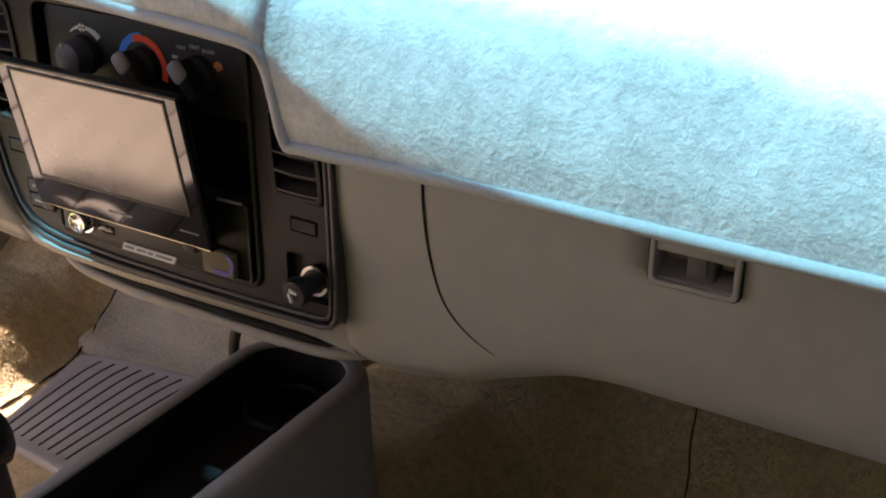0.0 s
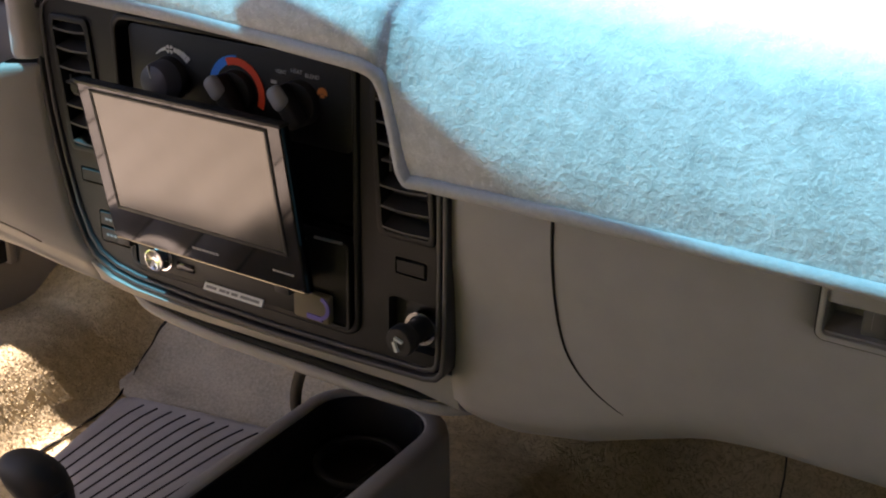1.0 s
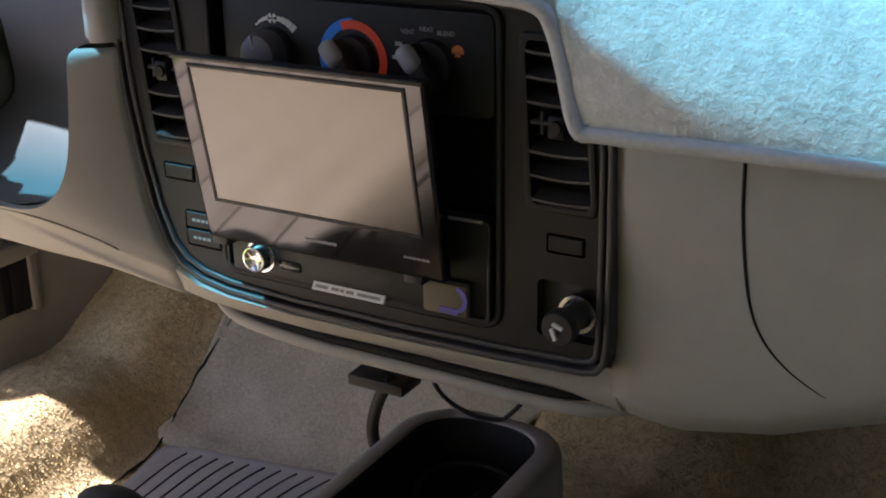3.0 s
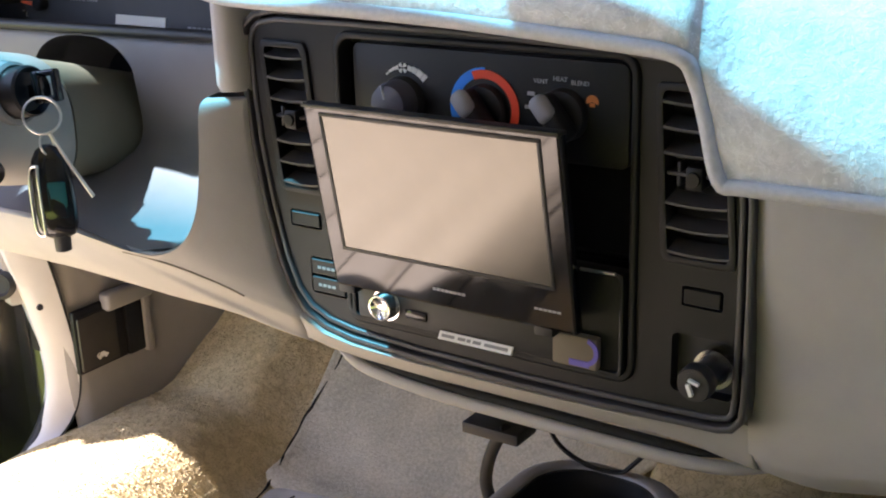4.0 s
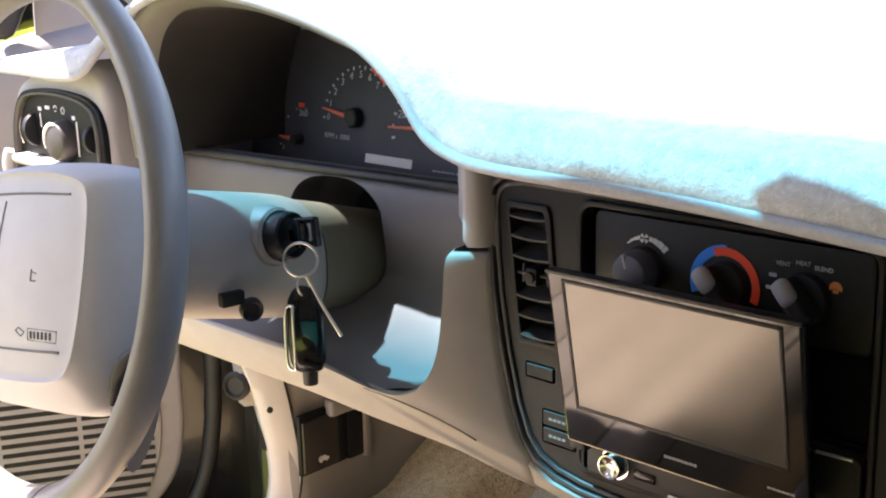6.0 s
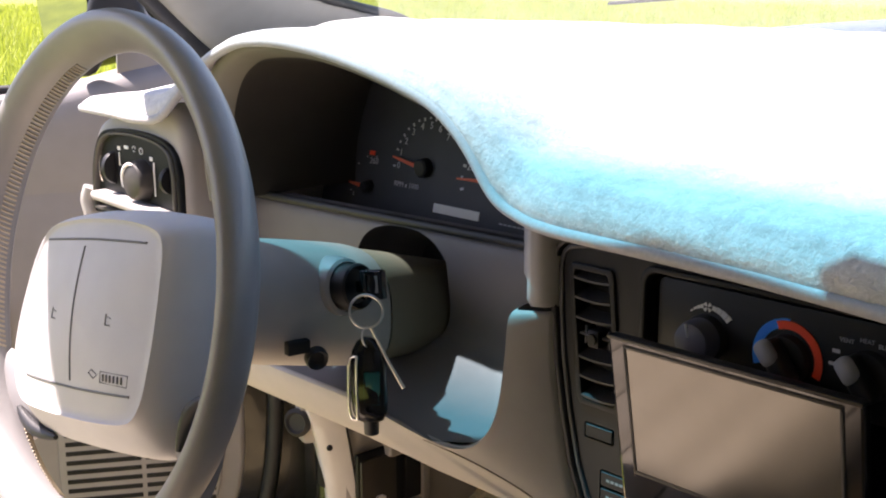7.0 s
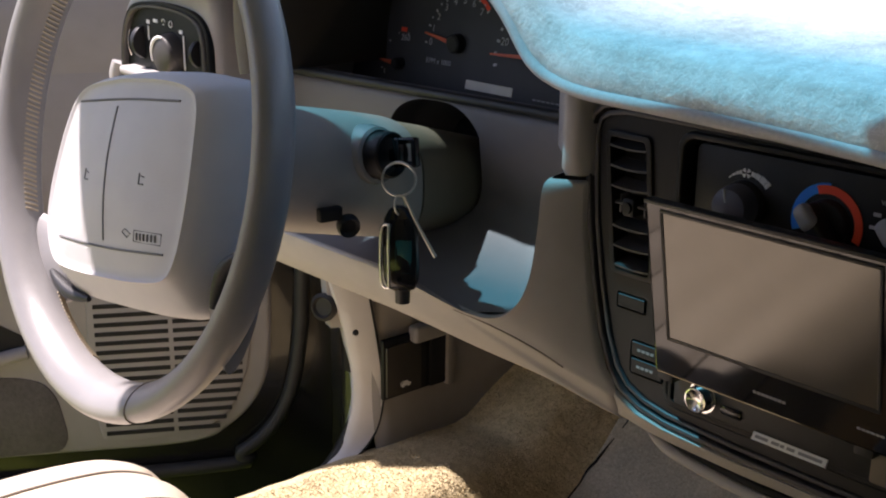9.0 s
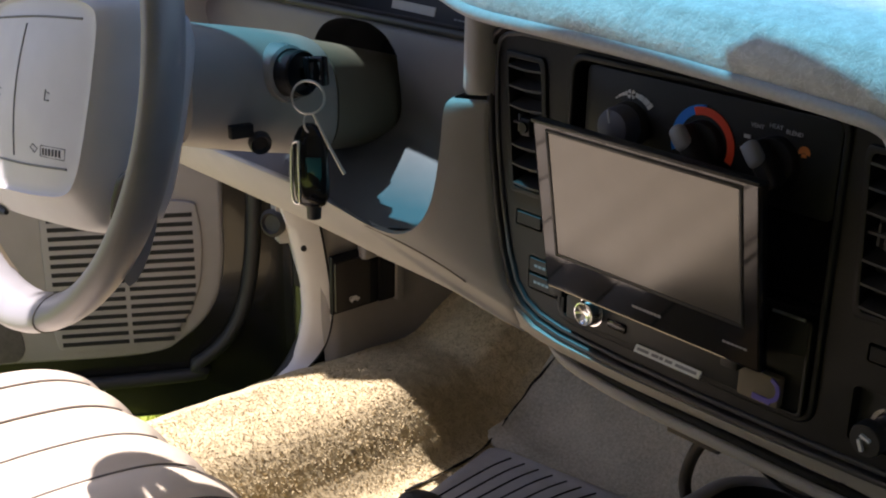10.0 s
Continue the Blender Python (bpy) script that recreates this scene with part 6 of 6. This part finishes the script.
part("door_carpet", on_door(slab([(p.x, p.y) for p in smooth_line([(0.392, 0.20, 0), (0.393, 0.25, 0), (0.404, 0.283, 0), (0.43, 0.302, 0), (0.50, 0.309, 0), (0.75, 0.309, 0), (1.04, 0.309, 0), (1.06, 0.26, 0), (1.05, 0.196, 0), (0.75, 0.190, 0), (0.45, 0.190, 0)], 4, True)], -0.0145, -0.010, 0.002)), M_DOOR_CARPET, door, "dark carpeted lower panel", smooth=40)
# the pocket's shade as a flat black plate
part("pocket", on_door(slab([(p.x, p.y) for p in smooth_line([(0.436, 0.352, 0), (0.465, 0.385, 0), (0.51, 0.41, 0), (0.60, 0.42, 0), (1.0, 0.42, 0), (1.0, 0.32, 0), (0.60, 0.322, 0)], 4, True)], -0.0135, -0.0115, 0)), M_VOID, door, "flat black plate standing for the shaded map pocket")
part("pocket_lip", on_door(tube([(0.43, -0.018, 0.345), (0.60, -0.028, 0.322), (1.0, -0.03, 0.318)], 0.010, 8)), M_DOOR, door, smooth=60)
# mirror
MC = Vector((-1.150, 0.115, 0.957))
MN = Vector((0.10, -0.985, -0.14)).normalized()
def on_mirror(bm):
    """From (x across, y back, z up) to the mirror's place on the open door."""
    return moved(bm, Matrix.Translation(MC) @ Matrix((Vector((0.995, 0.10, 0)), -MN, Vector((0.995, 0.10, 0)).cross(-MN))).transposed().to_4x4())
mir = part("side_mirror", on_mirror(slab(round_rect(-0.080, 0.066, -0.090, 0.066, 0.025), 0.0, 0.075, 0.006, 3)), M_PAINT, door, "black side mirror", smooth=50)
part("mirror_glass", on_mirror(slab(round_rect(-0.072, 0.058, -0.082, 0.059, 0.020), -0.002, 0.0, 0)), M_MIRROR, mir, "mirror glass reflecting the meadow")
part("mirror_foot", tube([MC + Vector((0.06, 0.04, -0.01)), MC + Vector((0.12, 0.05, -0.02)), MC + Vector((0.19, 0.04, -0.035))], lambda f: 0.045 - 0.008 * f, 12), M_PAINT, door, "black mirror arm", smooth=60)
part("mirror_base", on_door(slab([(p.x, p.y) for p in smooth_line([(0.206, 0.938, 0), (0.212, 0.972, 0), (0.232, 0.990, 0), (0.258, 0.986, 0), (0.272, 0.962, 0), (0.283, 0.915, 0), (0.292, 0.875, 0), (0.268, 0.875, 0), (0.246, 0.915, 0)], 3, True)], -0.030, -0.004, 0.008, 3)), M_BLACK, door, "rounded black mirror base", smooth=50)
part("mirror_patch", on_door(slab([(0.11, 0.81), (0.245, 0.835), (0.243, 0.90), (0.240, 0.955), (0.262, 1.02), (0.245, 1.02), (0.20, 0.945), (0.13, 0.88)], -0.006, 0.016, 0.004)), M_DOOR, door, "grey corner trim below the mirror")

# enlarged outwards about the camera so sun clears its upper edge
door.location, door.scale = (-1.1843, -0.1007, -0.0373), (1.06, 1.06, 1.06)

# ---- driver's seat ----
seat = empty("driver_seat", (-0.36, -0.45, 0.12), "pale grey leather driver's seat with stitched pleats", "seat")
SEAT_X0, SEAT_X1 = -0.655, -0.10
prof = [(-0.115, 0.18), (-0.106, 0.26), (-0.112, 0.315), (-0.13, 0.352), (-0.165, 0.378), (-0.22, 0.392), (-0.32, 0.397), (-0.45, 0.385), (-0.60, 0.365), (-0.70, 0.36)]
line = smooth_line([(0, y, z) for y, z in prof], 6)
rows = []
NX = 75
for k in range(NX):
    x = SEAT_X0 + (SEAT_X1 - SEAT_X0) * k / (NX - 1)
    e = min(x - SEAT_X0, SEAT_X1 - x)
    sidedrop = 0.0 if e > 0.06 else 0.075 * (1 - e / 0.06) ** 2.2
    ch = ((x - SEAT_X0) / 0.074) % 1.0
    puff = 0.012 * (abs(math.sin(math.pi * ch)) ** 0.5 - 0.8)
    row = []
    for p in line:
        nrm = Vector((0, -0.4, 1)).normalized() if p.y < -0.14 else Vector((0, 0.6, 0.6)).normalized()
        row.append(Vector((x, p.y, p.z - sidedrop)) + nrm * puff + Vector((0, -sidedrop * 0.3, 0)))
    rows.append(row)
part("cushion", loft(rows), M_SEAT, seat, smooth=80)
for j in range(1, 8):
    x = SEAT_X0 + 0.074 * j
    if x < SEAT_X1 - 0.02:
        part("stitch_line", tube([Vector((x, p.y, p.z)) + (Vector((0, -0.4, 1)).normalized() if p.y < -0.14 else Vector((0, 0.6, 0.6)).normalized()) * -0.0050 for p in line[6:]], 0.0015, 5, steps=0), M_SEAM, seat, smooth=60)
part("seat_base", box(SEAT_X0 + 0.03, SEAT_X1 - 0.03, -0.72, -0.13, 0.10, 0.30, 0.02), M_SEAT, seat)
rows = []
for y, z, w in ((-0.66, 0.34, 0.26), (-0.70, 0.5, 0.265), (-0.76, 0.75, 0.26), (-0.81, 0.93, 0.22), (-0.84, 0.97, 0.16)):
    rows.append([(-0.375 + w * math.copysign(abs(math.cos(t)) ** 0.5, math.cos(t)), y - 0.05 + 0.06 * math.copysign(abs(math.sin(t)) ** 0.7, math.sin(t)), z) for t in (2 * math.pi * j / 28 for j in range(28))])
part("backrest", loft(rows, True, True), M_SEAT, seat, smooth=60)

# ---- floor console, shifter, rubber mat ----
con = empty("floor_console", (0.07, 0.05, 0.2), "grey console bin with black plastic tray", "console")
CZ = 0.392
def stadium(x0, x1, y0, y1, r, n=8):
    out = []
    for cx, cy, a0 in ((x1 - r, y1 - r, 0), (x0 + r, y1 - r, 90), (x0 + r, y0 + r, 180), (x1 - r, y0 + r, 270)):
        for k in range(n + 1):
            a = radians(a0 + 90 * k / n)
            out.append((cx + r * math.cos(a), cy + r * math.sin(a)))
    return out
co, ci = stadium(-0.004, 0.149, -0.62, 0.238, 0.056), stadium(0.014, 0.127, -0.61, 0.222, 0.045)
def con_z(y):
    return CZ - 0.003 * max(0.0, (y - 0.12) / 0.1) ** 2
mid = lambda x, k: 0.0725 + (x - 0.0725) * k
rows = [[(mid(x, 1.10), y + 0.01 if y > 0 else y, 0.18) for x, y in co], [(mid(x, 1.05), y, 0.30) for x, y in co], [(mid(x, 1.01), y, con_z(y) - 0.022) for x, y in co], [(x, y, con_z(y) - 0.010) for x, y in co], [(mid(x, 0.985), y - 0.001, con_z(y) - 0.004) for x, y in co], [(mid(x, 0.95), y - 0.003, con_z(y) - 0.001) for x, y in co], [(mid(x, 0.90), y - 0.006, con_z(y)) for x, y in co], [(mid(x, 1.03), y + 0.002, con_z(y)) for x, y in ci], [(x, y, con_z(y) - 0.0015) for x, y in ci], [(x, y, con_z(y) - 0.008) for x, y in ci]]
part("body", loft(rows, True), M_CONSOLE, con, smooth=60)
rows = [[(x, y, con_z(y) - 0.0030) for x, y in stadium(0.013, 0.128, -0.611, 0.223, 0.046)], [(x, y, con_z(y) - 0.0032) for x, y in stadium(0.016, 0.125, -0.608, 0.220, 0.045)], [(x, y, 0.37) for x, y in stadium(0.019, 0.122, -0.604, 0.217, 0.043)], [(x, y, 0.335) for x, y in stadium(0.024, 0.117, -0.60, 0.212, 0.040)]]
rows.append([(0.0705 + (x - 0.0705) * 0.02, 0.0 + y * 0.9, 0.333) for x, y in stadium(0.024, 0.117, -0.60, 0.212, 0.040)])
tray = part("tray", loft(rows, True), M_TRAY, con, "black plastic tray", smooth=60)
part("cup_ring", tube([(0.0705 + 0.040 * math.cos(radians(a)), 0.163 + 0.041 * math.sin(radians(a)), 0.352) for a in range(0, 360, 20)], 0.004, 8, True, 2), M_TRAY, tray, smooth=70)

shift = empty("gear_lever", (-0.085, -0.07, 0.24), "black gear lever with a broad rounded grip", "gear lever")
part("stalk", tube([(-0.085, -0.055, 0.20), (-0.084, -0.065, 0.30), (-0.085, -0.075, 0.40)], 0.009, 10), M_BLACK, shift, smooth=60)
rows = []
for f, w, d in ((-0.030, 0.010, 0.008), (-0.026, 0.020, 0.013), (-0.012, 0.029, 0.019), (0.004, 0.033, 0.022), (0.018, 0.032, 0.022), (0.028, 0.026, 0.018), (0.034, 0.015, 0.010), (0.036, 0.003, 0.002)):
    rows.append([(-0.087 + w * math.copysign(abs(math.cos(t)) ** 0.8, math.cos(t)) - 0.1 * f, -0.078 + d * math.sin(t) - 0.25 * f, 0.402 + f) for t in (2 * math.pi * k / 24 for k in range(24))])
part("grip", loft(rows, True, True), M_RUBBER, shift, "rounded black grip", smooth=60)
part("button", box(-0.058, -0.050, -0.092, -0.078, 0.398, 0.412, 0.003), M_DARK, shift)

rub = empty("rubber_floor_mat", (-0.3, 0.36, 0.08), "ribbed grey rubber mat on the carpet", "floor mat")
MAT_C = [(-0.494, 0.216), (-0.250, 0.190), (-0.225, 0.497), (-0.546, 0.436)]
def mat_z(x, y):
    return 0.0865 + max(0.0, (x + 0.16) * 0.3)
def mat_at(u, v, h=0.0):
    """A place on the mat: u across, v from the seat to the toe board, 0 to 1."""
    (ax, ay), (bx, by), (cx, cy), (dx, dy) = MAT_C
    x = (ax + (bx - ax) * u) * (1 - v) + (dx + (cx - dx) * u) * v
    y = (ay + (by - ay) * u) * (1 - v) + (dy + (cy - dy) * u) * v
    return Vector((x, y, mat_z(x, y) + h))
def mat_ring(m, h, r=0.07):
    return [mat_at(u, v, h) for u, v in stadium(m, 1 - m, m, 1 - m, r, 4)]
part("sheet", loft([mat_ring(0.0, -0.006), mat_ring(0.0, 0.003), mat_ring(0.008, 0.0055), mat_ring(0.05, 0.0060), mat_ring(0.058, 0.0048), mat_ring(0.12, 0.0048), mat_ring(0.30, 0.0048), mat_ring(0.46, 0.0048, 0.03)], True, True), M_MAT_RUBBER, rub, smooth=40)
n = 12
for k in range(n):
    u = 0.10 + 0.80 * k / (n - 1)
    part("groove", tube([mat_at(u - 0.055 + 0.055 * min(1.0, v / 0.75) + 0.05 * max(0.0, (v - 0.72) / 0.28) ** 1.6, v, 0.0046) for v in (0.08, 0.2, 0.35, 0.5, 0.65, 0.75, 0.83, 0.90, 0.935)], 0.0017, 6, steps=3), M_VOID, rub, smooth=60)

# flat carpet piece on the toe board, its seam, and the hose and wire under the dash
toe = [(-0.573, 0.455), (-0.568, 0.450), (-0.562, 0.445), (-0.550, 0.442), (-0.52, 0.446), (-0.46, 0.445), (-0.40, 0.45), (-0.2, 0.45), (0.02, 0.46)]
rows = []
for k in range(14):
    f = k / 13
    rows.append([(x, y0 + 0.46 * f, max(floor_z(-0.3, y0 + 0.46 * f), floor_z(x, y0 + 0.46 * f)) + 0.004 + 0.002 * noise.noise(Vector((x * 12, f * 5, 1)))) for x, y0 in toe])
pad_carpet = tagged(part("carpet_piece", loft(rows), M_CARPET_FLAT, smooth=60), "flat worn beige carpet piece on the toe board", "carpet")
thick(pad_carpet, 0.006, -1.0)
seam_line = []
for p in smooth_line([(-0.541, 0.27, 0), (-0.543, 0.33, 0), (-0.547, 0.39, 0), (-0.556, 0.435, 0), (-0.568, 0.466, 0), (-0.576, 0.51, 0), (-0.572, 0.555, 0), (-0.564, 0.60, 0), (-0.556, 0.66, 0), (-0.548, 0.74, 0)], 6):
    x, y = p.x + 0.0025 * noise.noise(Vector((p.y * 60, 2, 5))), p.y
    seam_line.append((x, y, max(floor_z(x, y) + 0.003, floor_z(-0.3, y) + 0.0085 if y > 0.44 else 0)))
tagged(part("carpet_seam", tube(seam_line, lambda f: 0.0017 + 0.0006 * math.sin(f * 40), 6, steps=0), M_VOID, smooth=60), "dark ragged seam in the carpet", "carpet seam")
far_seam = []
for k in range(24):
    y = 0.66 - 0.012 * k
    x = 0.345 + 0.29 * (0.66 - y) - 0.0015 * math.sin(k * 1.3)
    far_seam.append((x, y, floor_z(x, y) + 0.0015))
tagged(part("carpet_seam", tube(far_seam, 0.0011, 6, steps=0), M_TUNNEL, smooth=60), "thin dark seam in the passenger carpet", "carpet seam")
tagged(part("heater_hose", tube([(-0.068, 0.27, 0.374), (-0.084, 0.275, 0.354), (-0.097, 0.28, 0.325), (-0.100, 0.28, 0.302), (-0.091, 0.275, 0.284), (-0.072, 0.26, 0.274)], 0.0065, 12), M_RUBBER, smooth=60), "black rubber hose below the dashboard", "hose")
tagged(part("wire", tube([(0.0, 0.22, 0.44), (0.014, 0.22, 0.406), (0.045, 0.22, 0.391), (0.075, 0.22, 0.392), (0.088, 0.22, 0.402), (0.11, 0.23, 0.43)], 0.0022, 6), M_RUBBER, smooth=60), "thin black wire hanging below the dashboard", "wire")
tagged(part("underdash_bracket", box(-0.116, -0.052, 0.262, 0.30, 0.362, 0.374, 0.002), M_BLACK), "black bracket under the dashboard", "bracket")

# ---- unseen inside mirror above the view, added to cast a shadow on the mat ----
mirror = empty("rear_view_mirror", (0.10, -0.155, 1.115), "unseen black inside mirror on a short stalk, added for its shadow", "mirror")
AIM = Matrix.Translation((0.10, -0.155, 1.115)) @ Matrix.Rotation(radians(-12), 4, "Z")
rows = []
for k in range(13):
    f = -1 + 2 * k / 12
    w = max(0.05, (1 - abs(f) ** 6) ** 0.5)
    rows.append([AIM @ Vector((0.10 * f, 0.016 * math.sin(t) * w, 0.030 * w * math.cos(t))) for t in (2 * math.pi * j / 16 for j in range(16))])
part("housing", loft(rows, True, True), M_BLACK, mirror, smooth=60)
part("glass", moved(box(-0.088, 0.088, -0.018, -0.016, -0.024, 0.024, 0.001), AIM), M_CHROME, mirror)
part("stalk", tube([(0.10, -0.155, 1.125), (0.088, -0.163, 1.150), (0.070, -0.174, 1.19)], 0.005, 8), M_BLACK, mirror)

# ---- meadow beside and ahead of the car ----
rng = np.random.default_rng(5)
def meadow(name, count, x0, x1, y0, y1, height, label, broad=1.0):
    """Many bent blades in one mesh."""
    px, py = rng.uniform(x0, x1, count), rng.uniform(y0, y1, count)
    ang, h = rng.uniform(0, 2 * np.pi, count), height * rng.uniform(0.45, 1.25, count)
    bend, w = rng.uniform(0.15, 0.6, count) * h, (0.0035 + 0.004 * rng.random(count)) * broad
    ca, sa = np.cos(ang), np.sin(ang)
    v = np.zeros((count, 5, 3))
    for k, (f, g) in enumerate(((0.0, 1.0), (0.0, -1.0), (0.6, 0.7), (0.6, -0.7), (1.0, 0.0))):
        v[:, k, 0] = px + ca * bend * f * f - sa * w * g
        v[:, k, 1] = py + sa * bend * f * f + ca * w * g
        v[:, k, 2] = GROUND_Z + h * f
    base = (np.arange(count) * 5)[:, None]
    faces = np.concatenate([base + np.array([0, 1, 3]), base + np.array([0, 3, 2]), base + np.array([2, 3, 4])])
    me = bpy.data.meshes.new(name)
    me.from_pydata(v.reshape(-1, 3).tolist(), [], faces.tolist())
    me.materials.append(M_BLADE)
    return tagged(new(name, me), label, "grass", kind="stuff")
M_BLADE = material("grass_blade", (0.40, 0.43, 0.055), 0.6, scale=7.0, bump=0, vary=0.35, stain=1.3, second=(0.20, 0.26, 0.03))
def let_through(m, share):
    """Thin leaves that pass part of the light."""
    nt = m.node_tree
    b, out = nt.nodes["Principled BSDF"], nt.nodes["Material Output"]
    tl, mx = nt.nodes.new("ShaderNodeBsdfTranslucent"), nt.nodes.new("ShaderNodeMixShader")
    nt.links.new(b.inputs["Base Color"].links[0].from_socket, tl.inputs["Color"])
    mx.inputs[0].default_value = share
    nt.links.new(b.outputs[0], mx.inputs[1])
    nt.links.new(tl.outputs[0], mx.inputs[2])
    nt.links.new(mx.outputs[0], out.inputs["Surface"])
let_through(M_BLADE, 0.45)
meadow("long_grass", 30000, -8.0, -1.3, -0.5, 7.5, 0.26, "long sunlit grass beside the car")
meadow("far_grass", 120000, -40.0, -7.0, -1.0, 34.0, 0.30, "long sunlit grass further off", 2.4)
meadow("tall_grass", 16000, -16.0, -7.0, -16.0, -5.0, 0.95, "tall sunlit grass behind the car", 2.0)
